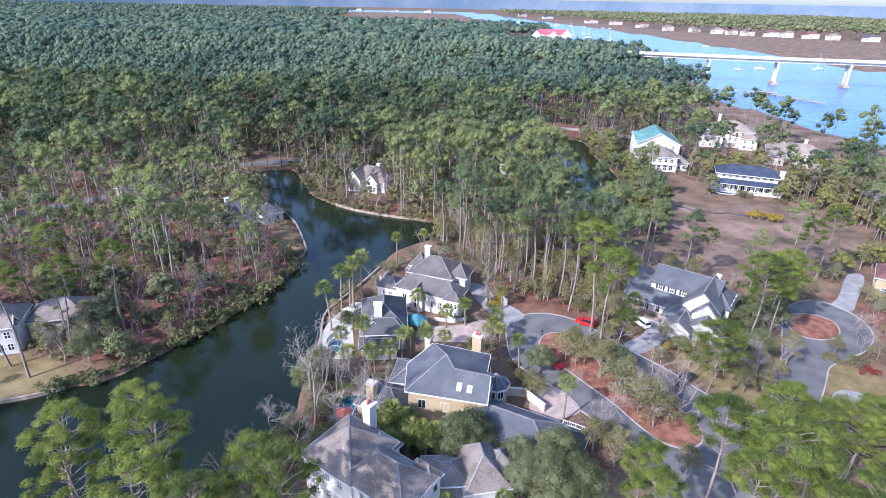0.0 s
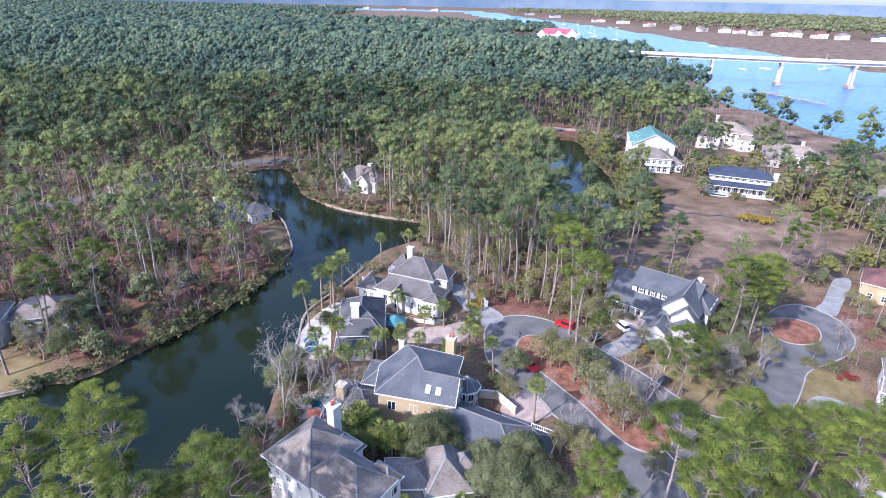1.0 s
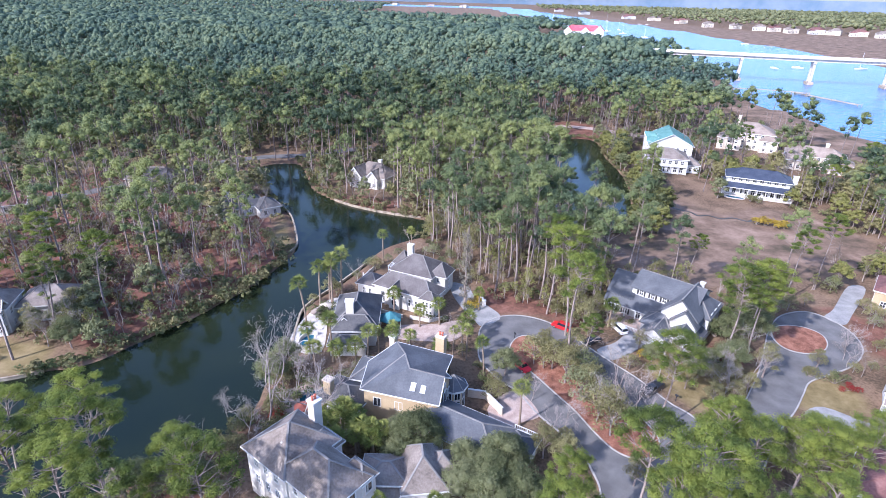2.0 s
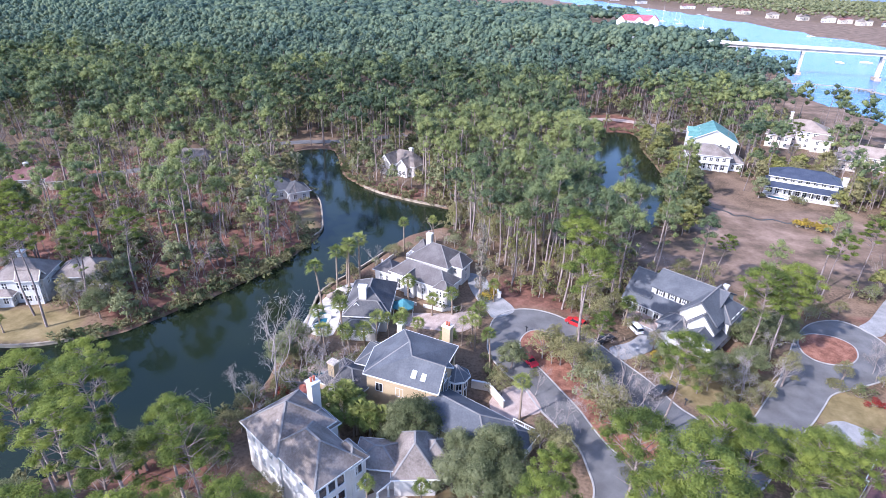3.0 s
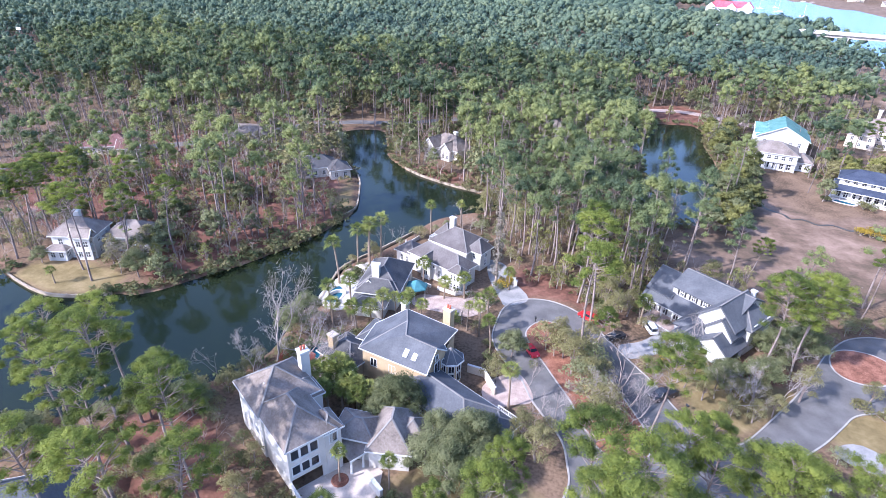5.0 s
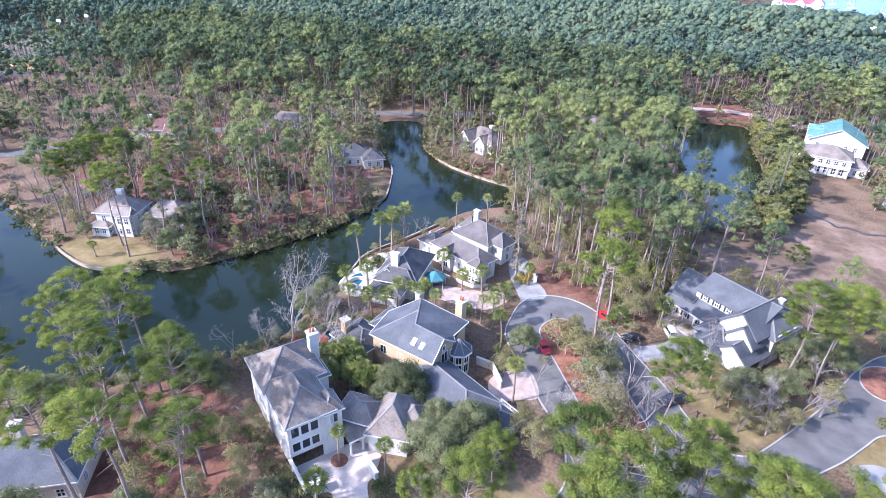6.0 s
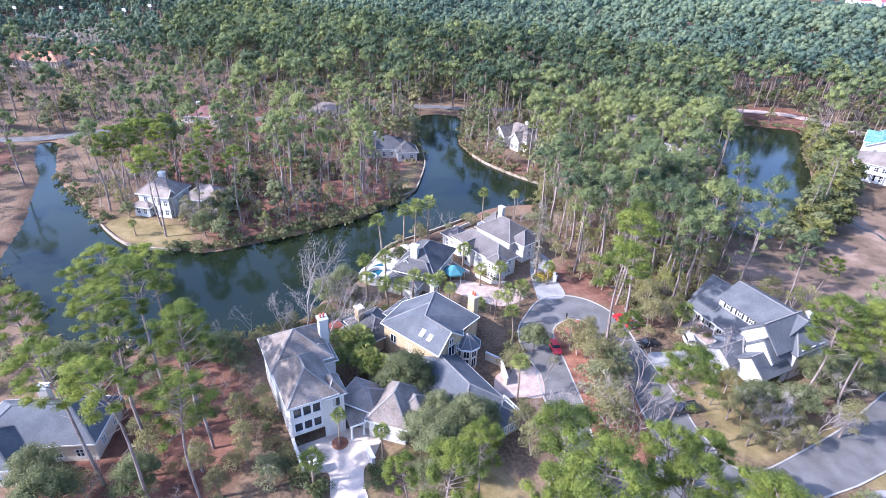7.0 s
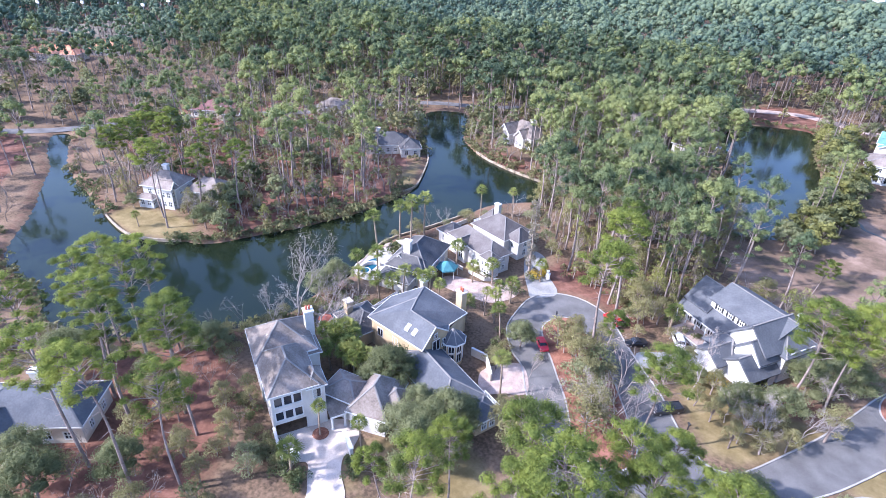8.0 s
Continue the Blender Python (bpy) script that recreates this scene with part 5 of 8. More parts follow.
def tubes(paths, n=5):
    """Tapered bars along lines of (point, radius), as triangles."""
    V, F, k = [], [], 0
    for path in paths:
        for i, (p, r) in enumerate(path):
            p = Vector(p)
            d = Vector(path[min(i + 1, len(path) - 1)][0]) - Vector(path[max(i - 1, 0)][0])
            d = d.normalized() if d.length > 1e-6 else Vector((0, 0, 1))
            a = d.orthogonal().normalized()
            b = d.cross(a)
            V += [tuple(p + float(r) * (math.cos(2 * math.pi * j / n) * a + math.sin(2 * math.pi * j / n) * b)) for j in range(n)]
        for i in range(len(path) - 1):
            for j in range(n):
                q = (k + i * n + j, k + i * n + (j + 1) % n, k + (i + 1) * n + (j + 1) % n, k + (i + 1) * n + j)
                F += [(q[0], q[1], q[2]), (q[0], q[2], q[3])]
        k += len(path) * n
    return np.array(V), np.array(F)


ICO = np.array([(math.cos(a) * .894, math.sin(a) * .894, z) for k in range(5) for a, z in ((k * 1.2566, -.447), (k * 1.2566 + .6283, .447))] + [(0, 0, -1), (0, 0, 1)])
ICO_F = np.array([f for k in range(5) for f in ((10, (2 * k + 2) % 10, 2 * k), (2 * k, (2 * k + 2) % 10, 2 * k + 1), (2 * k + 1, (2 * k + 2) % 10, (2 * k + 3) % 10), (2 * k + 1, (2 * k + 3) % 10, 11))])


def split_ball():
    """The ball's faces split in four: 42 points, 80 triangles."""
    V, F, mids = [tuple(q) for q in ICO], [], {}

    def mid(i, j):
        key = (min(i, j), max(i, j))
        if key not in mids:
            q = np.array(V[i]) + np.array(V[j])
            V.append(tuple(q / np.linalg.norm(q)))
            mids[key] = len(V) - 1
        return mids[key]

    for p, q, t in ICO_F:
        x, y, z = mid(p, q), mid(q, t), mid(t, p)
        F += [(p, x, z), (x, q, y), (z, y, t), (x, y, z)]
    return np.array(V), np.array(F)


ICO_2 = split_ball()


def puffs(rng, lobes, part_of, fine=False):
    """Uneven dense clumps inside the lobes of a crown."""
    bv, bf = ICO_2 if fine else (ICO, ICO_F)
    V = [np.array(q[:3]) + bv * np.array([q[3], q[3], q[4]]) * part_of * rng.uniform(.74, 1.2, (len(bv), 1)) for q in lobes]
    return np.concatenate(V), np.concatenate([bf + len(bv) * k for k in range(len(V))])


def both(a, b):
    return np.concatenate([a[0], b[0]]), np.concatenate([a[1], b[1] + len(a[0])])


def dome(rng, axis, height, spread, depth, n):
    """The lobes of a rounded crown: a top and rings of billows that fall off towards a level foot."""
    lobes = []
    for k in range(n):
        q = math.sqrt(k / max(n - 1, 1))
        a = k * 2.4 + rng.uniform(-.4, .4)
        r = spread * rng.uniform(.65, 1.25) * 1.2 / math.sqrt(n + .6)
        out = max(spread - r * .6, 0) * q * rng.uniform(.6, 1.15)
        z = height - r * .7 - depth * (.3 * q + .7 * q ** 3) * rng.uniform(.4, 1.3) - rng.uniform(0, .14) * depth
        c = axis(z) + np.array([out * math.cos(a), out * math.sin(a), 0])
        lobes.append((*c, r, r * rng.uniform(.75, 1.1)))
    return lobes


def pine(seed, height, spread, count, size, width, sides=4, depth=5.0, steps=5, lobes_n=14, core=.8, limbs=False):
    """A pine of the woods: a long bare trunk and a rounded crown of dense billows."""
    rng = np.random.default_rng(seed)
    lean = rng.normal(size=2) * .8
    axis = lambda z: np.array([lean[0] * (z / height) ** 2 + .25 * math.sin(z * .3 + seed), lean[1] * (z / height) ** 2 + .25 * math.cos(z * .26 + seed * 2), z])
    paths = [[(axis(z), .25 * (1 - z / height) ** .8 + .05) for z in np.linspace(0, height * .95, steps)]]
    lobes = dome(rng, axis, height, spread, depth, lobes_n)
    if limbs:
        for q in lobes:
            p0 = axis(max(q[2] - .4 * math.hypot(q[0], q[1]) - 1.2, height * .45))
            paths.append([(p0, .07), (np.array(q[:3]), .02)])
        for k in range(4):  # tufts below the crown
            z, a = height - depth * rng.uniform(1.2, 1.9) - 1, rng.uniform(0, 6.28)
            c = axis(z) + np.array([math.cos(a), math.sin(a), .1]) * spread * rng.uniform(.2, .55)
            lobes.append((*c, spread * .2, spread * .13))
            paths.append([(axis(z - .6), .05), (c, .02)])
    leaves = lobes_foliage(rng, lobes, count, size, width, .5, -.35, .55)
    return tubes(paths, sides), both(leaves, puffs(rng, lobes, core))


def broadleaf(seed, height, spread, count, size, width, sides=6, core=0):
    """A rounded evergreen: a short forking trunk and a wide crown of many billows."""
    rng = np.random.default_rng(seed)
    lobes, paths = [], []
    fork = np.array([rng.normal() * .2, rng.normal() * .2, height * .28])
    paths.append([((0, 0, 0), .024 * height), (fork, .019 * height)])
    n = int(rng.integers(11, 16))
    for k in range(n):
        a, q = k * 2.4, math.sqrt((k + .5) / n)
        out, r = spread * q * .72, spread * rng.uniform(.28, .42)
        c = np.array([out * math.cos(a), out * math.sin(a), height * (.86 - .42 * q ** 2) - r * .4 + rng.normal() * .3])
        lobes.append((*c, r, r * rng.uniform(.7, .9)))
        paths.append([(fork, .1), ((fork + c) / 2 + np.array([0, 0, .4]), .07), (c, .03)])
    leaves = lobes_foliage(rng, lobes, count, size, width, .65, -.3, .5)
    return tubes(paths, sides), both(leaves, puffs(rng, lobes, core)) if core else leaves


def bare_tree(seed, height, spread, twigs=True, sides=4, depth=4):
    """A leafless tree with forking grey limbs."""
    rng = np.random.default_rng(seed)
    paths = []

    def grow(p, d, length, r, depth):
        mid = p + d * length * .5 + rng.normal(size=3) * length * .05
        end = p + d * length + rng.normal(size=3) * length * .07
        paths.append([(p, r), (mid, r * .82), (end, r * .62)])
        if depth == 0:
            return
        for _ in range(int(rng.integers(2, 4)) if depth < 3 else 3):
            nd = d + rng.normal(size=3) * .48 * spread
            nd[2] += .18
            nd /= np.linalg.norm(nd)
            grow(end if rng.random() < .6 else mid, nd, length * rng.uniform(.58, .82), max(r * .58, .012), depth - 1)

    grow(np.zeros(3), np.array([rng.normal() * .08, rng.normal() * .08, 1.0]), height * .36, height * .011, depth)
    wood = tubes(paths, sides)
    if not twigs:
        return wood
    if twigs == "own":
        wood = (wood, None)
    tips = np.array([p[-1][0] for p in paths if p[0][1] < height * .0028])
    each = 6 if twigs == "own" else 3
    c = np.repeat(tips, each, 0) + rng.normal(size=(len(tips) * each, 3)) * height * .022
    d = rng.normal(size=c.shape)
    d /= np.linalg.norm(d, axis=1, keepdims=True)
    fine = blades(rng, c, d, height * .045, height * (.0016 if each == 6 else .0026))
    return (wood[0], fine) if twigs == "own" else both(wood, fine)


def palm(seed, height, fronds=22, crown=2.0):
    """A cabbage palm: a slim trunk with a skirt, and a head of arching fronds with drooping leaflets."""
    rng = np.random.default_rng(seed)
    bx, by = rng.normal(size=2) * .35
    axis = lambda z: np.array([bx * (z / height) ** 2, by * (z / height) ** 2, z])
    trunk = tubes([[(axis(z), .2 - .04 * z / height + (.12 if z == 0 else 0)) for z in np.linspace(0, height, 7)] + [(axis(height + .35), .27)]], 8)
    V, F = [], []
    top = axis(height + .3)
    for k in range(fronds):
        a, e = k * 2.399 + rng.uniform(-.25, .25), math.asin(1 - 1.55 * (k + .5) / fronds)
        d = np.array([math.cos(a) * math.cos(e), math.sin(a) * math.cos(e), math.sin(e)])
        side = np.array([-math.sin(a), math.cos(a), 0])
        up = np.cross(d, side)
        reach = crown * rng.uniform(.85, 1.15)
        hub = top + d * reach * .5
        b0 = len(V)
        V += [top - side * .03, top + side * .03, hub + side * .02, hub - side * .02]
        F += [(b0, b0 + 1, b0 + 2), (b0, b0 + 2, b0 + 3)]
        for i in range(11):  # the fan's blades
            w = -1.45 + 2.9 * i / 10
            f = d * math.cos(w) + side * math.sin(w) + up * .25 * abs(math.sin(w))
            cross = side * math.cos(w) - d * math.sin(w)
            far = reach * (.62 - .14 * abs(w) / 1.45) * rng.uniform(.85, 1.12)
            mid = hub + f * far * .55
            tip = hub + f * far + np.array([0, 0, -.3 * far * rng.uniform(.5, 1.2)])
            b0 = len(V)
            V += [hub, mid - cross * .07, mid + cross * .07, tip]
            F += [(b0, b0 + 1, b0 + 2), (b0 + 1, b0 + 3, b0 + 2)]
    return trunk, (np.array(V), np.array(F))


def umbrella_pine(seed, height, spread, count, size, width, sides=4, twigs=3, clumps=20, deep=.2, tuft=1.0):
    """A tall old pine: a long leaning trunk, bare rising limbs, and a wide open crown of flat needle clumps."""
    rng = np.random.default_rng(seed)
    lean = rng.normal(size=2) * 1.3
    axis = lambda z: np.array([lean[0] * (z / height) ** 2 + .3 * math.sin(z * .25 + seed), lean[1] * (z / height) ** 2 + .3 * math.cos(z * .22 + seed * 2), z])
    lobes, paths = [], [[(axis(z), .24 * (1 - z / height) ** .8 + .05) for z in np.linspace(0, height * .93, 9)]]
    depth = height * rng.uniform(deep, deep + .1)
    n = int(rng.integers(clumps, clumps + 7))
    for k in range(n):
        q = (k + .5) / n  # from the crown's foot to its top
        a = k * 2.4 + rng.uniform(-.5, .5)
        out = spread * math.sqrt(max(0, 1 - q ** 2.2)) * rng.uniform(.45, .95)
        z = height - depth * (1 - q) ** 1.25 - .4
        r = spread * rng.uniform(.22, .36) * tuft
        c = axis(z) + np.array([out * math.cos(a), out * math.sin(a), rng.normal() * .25])
        lobes.append((*c, r, r * rng.uniform(.5, .75)))
        p0 = axis(max(z - .35 * out - .8, height * .5))
        mid = p0 * .45 + c * .55 + np.array([0, 0, .1 * out - .2])
        paths.append([(p0, .075), (mid, .045), (c, .02)])
        for _ in range(twigs):
            tip = c + rng.normal(size=3) * r * np.array([.6, .6, .25])
            paths.append([(mid, .03), (tip, .012)])
    for k in range(8):  # dead stubs
        z = height * rng.uniform(.3, .72)
        a, s = rng.uniform(0, 6.28), rng.uniform(.5, 2.2)
        p0 = axis(z)
        paths.append([(p0, .045), (p0 + np.array([s * math.cos(a), s * math.sin(a), .25]), .012)])
    return tubes(paths, sides), both(lobes_foliage(rng, lobes, count, size, width, .5, -.1, .5), puffs(rng, lobes, .5))


def tree_thing(name, label, wood, leaves, bark, leaf, crown="crown", category="tree"):
    ob = tagged(new(name), label, category)
    t = new("trunk", raw_mesh("trunk", *wood, bark))
    t.parent = ob
    t.data.polygons.foreach_set("use_smooth", [True] * len(t.data.polygons))
    if leaves is not None:
        new(crown, raw_mesh(crown, *leaves, leaf, True)).parent = ob
    return ob


class Stand:
    """Places copies of a few sorts of tree; the sorts stand where their first trees do."""

    def __init__(self, group):
        self.kinds, self.used, self.group = {}, set(), group

    def put(self, kind, make, x, y, scale, turn, z=0.0):
        m = pose(x, y, z, 0, 0, turn)
        if kind not in self.kinds:
            self.kinds[kind] = make()
            tagged(self.kinds[kind], group=self.group)
            ob = self.kinds[kind]
            ob.matrix_basis = m @ Matrix.Diagonal((scale, scale, scale, 1))
            return ob
        base = self.kinds[kind]
        ob = copy_thing(base, m)
        ob.scale = (scale, scale, scale)
        return ob


def wood_pine_maker(k):
    h = 24 + 1.2 * (k % 4)
    return lambda: tree_thing("pine_tree", "tall pine of the lagoon woods with a bare trunk", *pine(150 + k, h, 3.7 + .5 * (k % 3), 1900, .27, .098, 4, 5.2 + .7 * (k % 4), 6, 16, .52, True), M_BARK, M_PINEWOOD)


def broad_pine_maker(k):
    h = 24 + 1.2 * (k % 4)
    return lambda: tree_thing("pine_tree", "tall pine with a broad yellow-green umbrella crown", *umbrella_pine(120 + k, h, 6.0 + .3 * (k % 3), 12500, .22, .052, 5, 2, 40, .3, .8), M_BARK, M_PINE)


def slim_pine_maker(k):
    h = 24 + 1.2 * (k % 4)
    return lambda: tree_thing("pine_tree", "slim leaning pine with a small open crown", *umbrella_pine(135 + k, h, 4.5 + .5 * (k % 3), 7600, .21, .05, 4, 2, 30, .26, .7), M_BARK, M_PINE)


def pine_maker(k):
    h = 24 + 1.2 * (k % 4)
    return lambda: tree_thing("pine_tree", "tall pine with a bare trunk and a billowy olive-green crown", *umbrella_pine(100 + k, h, 4.3 + .45 * (k % 3), 8800, .21, .052, 4, 2, 30, .22, .76), M_BARK, M_PINE)


def oak_maker(k):
    return lambda: tree_thing("oak_tree", "dull green evergreen oak with a rounded crown", *broadleaf(200 + k, 9.0, 4.8, 4800, .32, .055, 6, .6), M_BARK, M_OAK)


def olive_maker(k):
    return lambda: tree_thing("young_tree", "slim tree with thin olive-brown foliage", *broadleaf(230 + k, 10.0, 3.4, 2000, .28, .075), M_BARK, M_OLIVE)


def bare_maker(k):
    return lambda: tree_thing("bare_tree", "leafless tree with pale grey limbs", *bare_tree(300 + k, 13.0, 1.0, "own"), M_TWIG, M_TWIG)


def bush_maker(k, leaf, label):
    def make():
        rng = np.random.default_rng(500 + k)
        lobes = [(*(rng.normal(size=2) * .55), .55 + .35 * rng.random(), .62, .6) for _ in range(6)]
        wood = tubes([[((0, 0, -.1), .06), (np.array(q[:3]), .02)] for q in lobes], 4)
        return tree_thing("bush", label, wood, lobes_foliage(rng, lobes, 420, .17, .08, .8), M_BARE, leaf, "foliage", "bush")
    return make


rng = np.random.default_rng(11)
pines, wood_pines, palms, oaks, bares, bushes = Stand("tall pines among the houses"), Stand("tall pines of the lagoon woods"), Stand("palms round the houses"), Stand("evergreen trees among the houses"), Stand("bare trees by the lagoon"), Stand("garden bushes")

# trees that stand on their own: x, y, height
PINES = [(-106, 88.4, 22), (-110, 92, 23), (-114, 96, 22), (-104.6, 93, 24), (-109, 99, 23), (-117, 101, 21), (-103, 101, 23), (-112, 105, 22), (-107, 107, 23), (-121, 106, 22), (124, 262, 20), (166, 240, 19), (136, 214, 16), (143, 222, 17), (150, 213, 18), (-36.6, 53.4, 25), (-42.6, 45.4, 24.5), (-22, 45.6, 23.5), (-79.4, 93.4, 22), (-86.2, 104, 24), (-73, 101, 22), (-82.8, 84.8, 24.5), (-89, 87.5, 22), (44.0, 79.5, 21.0), (33.4, 96.5, 14.5), (64.4, 105.2, 22.5), (71.4, 112.4, 21.5), (69.6, 107.0, 21.0), (-33.0, 48, 26.5), (-16.6, 43.8, 24.6), (-15, 32.5, 28.5),
         (-34.6, 41.5, 26.4), (-26, 39, 25), (-24, 31, 26.5), (-9.5, 36, 24.5), (64.6, 136.5, 16), (30, 97.6, 26.6), (30.8, 110, 27), (27.6, 118.5, 26), (45, 45, 24), (43, 38, 25), (56, 62, 21),
         (55, 60.4, 23), (66, 64, 21), (104, 118, 20), (108, 104, 22), (100, 100, 18), (88, 133, 21), (100, 142, 22), (-44, 36, 25), (-48, 50, 24), (18.5, 47, 16), (34, 54.5, 25), (42, 55, 26.5), (24.6, 53.6, 20), (46, 59, 24), (49, 69, 19), (34.2, 48.6, 23), (48.6, 56.6, 23), (50.6, 48.5, 24), (23.4, 46.2, 21)]
BROAD = ((42, 55), (44.0, 79.5), (43, 38), (55, 60.4), (66, 64), (64.4, 105.2), (71.4, 112.4), (69.6, 107.0))
for k, (x, y, h) in enumerate(PINES):
    v = k % 8
    broad = (x, y) in BROAD
    slim = -60 < x < -5 and y < 60
    pines.put(("pine", v, broad, slim), (broad_pine_maker if broad else slim_pine_maker if slim else pine_maker)(v), x, y, h / (24 + 1.2 * (v % 4)), rng.uniform(0, 360), -0.05)
PALMS = [(-28.0, 105.5, 10.6), (-27.5, 114.4, 10.4), (-25, 116, 11.8), (-23.7, 120.2, 11.4), (-26.2, 117.8, 9.4), (-22, 91.3, 8.6), (-18, 93, 9.8), (-10.4, 92.2, 8.4), (-12.6, 91.4, 5.6), (-5.4, 92.4, 8.6), (-2.2, 93.3, 7.8), (-6, 96, 7.4), (-9, 96.4, 6.4),
         (-17.3, 140, 8.6), (-10, 146, 7.6), (20.2, 79, 8.6), (13.2, 92.5, 8.0), (9.4, 97.5, 7.4), (6.4, 98.6, 6.2), (8.2, 101.4, 6.6), (4.4, 94.2, 5.4), (2.2, 110.2, 5.4), (-2.2, 108.6, 4.6), (-8.8, 112.2, 5.6), (9.0, 106.0, 5.2), (11.0, 118.0, 4.6),
         (7.7, 55.7, 6.8), (0.0, 54.7, 6.2), (1.6, 46.9, 5.4), (41.4, 115, 5.8), (-20.5, 89.2, 5.4), (-15.5, 90.2, 5.6), (26.0, 101.0, 3.4), (-10.6, 70.6, 5.6), (-6.6, 69.4, 5.4), (-9.0, 67.2, 5.2), (-3.6, 67.6, 4.8), (-12.4, 73.0, 5.0), (-10.2, 72.6, 5.8), (-8.2, 72.0, 5.4), (-11.4, 70.0, 4.8), (-7.4, 70.4, 5.0), (-9.4, 74.2, 4.6), (-5.8, 71.4, 4.4), (-4.4, 69.6, 5.2), (-6.8, 68.2, 4.8), (-2.6, 70.2, 4.8), (-13.6, 71.4, 5.0), (-89.5, 80.5, 3.4)]
for k, (x, y, h) in enumerate(PALMS):
    s = h / 8.0
    palms.put(("palm", k % 4, h < 6), (lambda kk=k % 4, low=h < 6: tree_thing("palm_tree", "short cabbage palm with wide fan fronds" if low else "cabbage palm with a slim trunk and fan fronds", *palm(400 + kk + 10 * low, 5.0 if low else 9.0, 26, 1.85), M_PALMBARK, M_PALM, "frond_head")),
              x, y, h / (5.0 if h < 6 else 9.0), rng.uniform(0, 360))
OAKS = [(137, 255, 8, 1), (146, 249, 9, 1), (153, 258, 8, 1), (131, 277, 8, 1), (141, 240, 7, 1), (128, 246, 8, 1), (-101, 86.4, 5, 0), (-115, 93, 8, 1), (-108, 103, 8, 0), (58, 94, 7, 1), (61, 91, 6, 1), (57.4, 99.6, 7, 0), (53, 94, 6, 1), (50, 96.4, 5.4, 1), (62, 97, 7, 1), (-14, 40, 7, 1), (-18, 33, 8, 0), (-10.5, 30, 8, 1), (-21, 44, 6, 1), (-27, 44.5, 6, 1), (-8.4, 38.4, 6.4, 1), (-13.4, 52.6, 5.6, 1), (-9.6, 44.6, 5.4, 1), (-83, 91.6, 6.5, 1), (-80.5, 101, 9, 1), (-74, 90, 8, 0), (46.6, 106.6, 5.6, 1), (52, 101.2, 6.4, 1), (55.4, 97.6, 6.8, 0), (48.4, 102.4, 5.0, 0), (-80, 97, 8, 0), (-77, 93, 7, 1), (-86, 95, 6, 0), (1.0, 70.8, 8.4, 0), (3.4, 70.0, 9.8, 0), (11.2, 61.6, 8.2, 0), (18, 68.6, 8, 0), (0.5, 66.6, 6.6, 0), (14.6, 63.6, 8.6, 0), (16.2, 66.6, 9.4, 0), (11, 66.5, 7.6, 0), (20, 61, 9.0, 0), (16, 58.6, 9.6, 0), (-26, 88, 8.2, 0), (-27.4, 84.2, 7.4, 0), (24.0, 72, 8, 1), (27, 69, 9, 1), (25.6, 101.5, 7.4, 1), (29.4, 92.4, 9.5, 1), (32.8, 87.6, 9.8, 1), (27.2, 96.6, 8.4, 1),
        (36.6, 82.2, 9.0, 1), (31.4, 99.6, 9.4, 1), (35.4, 113, 9, 1), (33.6, 118, 10, 1), (38.6, 117, 8, 1), (63.0, 100, 9, 0), (66.4, 110.5, 9.4, 0), (60.4, 96.4, 6.0, 1), (64.6, 93.8, 6.0, 1), (56.6, 89.6, 6.4, 1), (17.4, 93.2, 7.0, 0), (16.4, 84.8, 6.0, 1), (-36, 55, 9, 0), (-30, 58, 8, 0),
        (-24, 47, 8, 1), (-12, 46.5, 6, 1), (-17, 50, 7, 1), (-47, 41, 10, 0), (-30, 26, 9, 0), (-24, 24, 10, 0), (72, 114, 10, 0), (70, 100, 9, 1), (80, 80, 8, 0), (60, 78, 8, 0), (66, 76, 9, 1), (82, 104, 6, 1), (106, 112, 11, 0), (98, 90, 9, 0), (38, 68, 7, 1), (46, 66, 8, 1)]
for k, (x, y, h, sort) in enumerate(OAKS):
    oaks.put((sort, k % 3), (olive_maker if sort else oak_maker)(k % 3), x, y, h / (10 if sort else 9), rng.uniform(0, 360))
BARES = [(57.6, 91.4, 9), (60.6, 93.6, 9.5), (55.2, 95.2, 8.4), (90, 108.6, 9), (-107, 95.6, 12), (-103.4, 97.6, 12), (-111, 97, 11), (-106, 91, 10), (-114, 101, 12), (134, 262, 11), (141, 258, 12), (150, 254, 11), (128, 270, 11), (157, 249, 12), (139, 246, 10), (147, 238, 11), (132, 236, 10), (-82, 92.6, 9), (-79, 89.6, 9), (-75.6, 95, 11), (-84.4, 98, 10), (-23.6, 72.8, 21), (-25.0, 68.4, 10.5), (-17, 73.2, 16.5), (-12.8, 74, 14.4), (-31, 73, 8), (-22, 82.5, 10), (37.6, 84.6, 10.5), (40.6, 80.4, 11), (42.2, 86.6, 9.5), (34.2, 82, 9), (4.6, 100.6, 8.6), (7.8, 103.4, 8.2), (25.4, 76.6, 8), (28.4, 79.4, 8.6), (61, 94, 8), (66, 97, 9), (69.4, 107, 10), (89.4, 106, 8), (92, 112, 8), (48.8, 97.4, 13.5), (22.6, 86.2, 6.4)]
for k, (x, y, h) in enumerate(BARES):
    bares.put(k % 5, bare_maker(k % 5), x, y, h / 13.0, rng.uniform(0, 360))
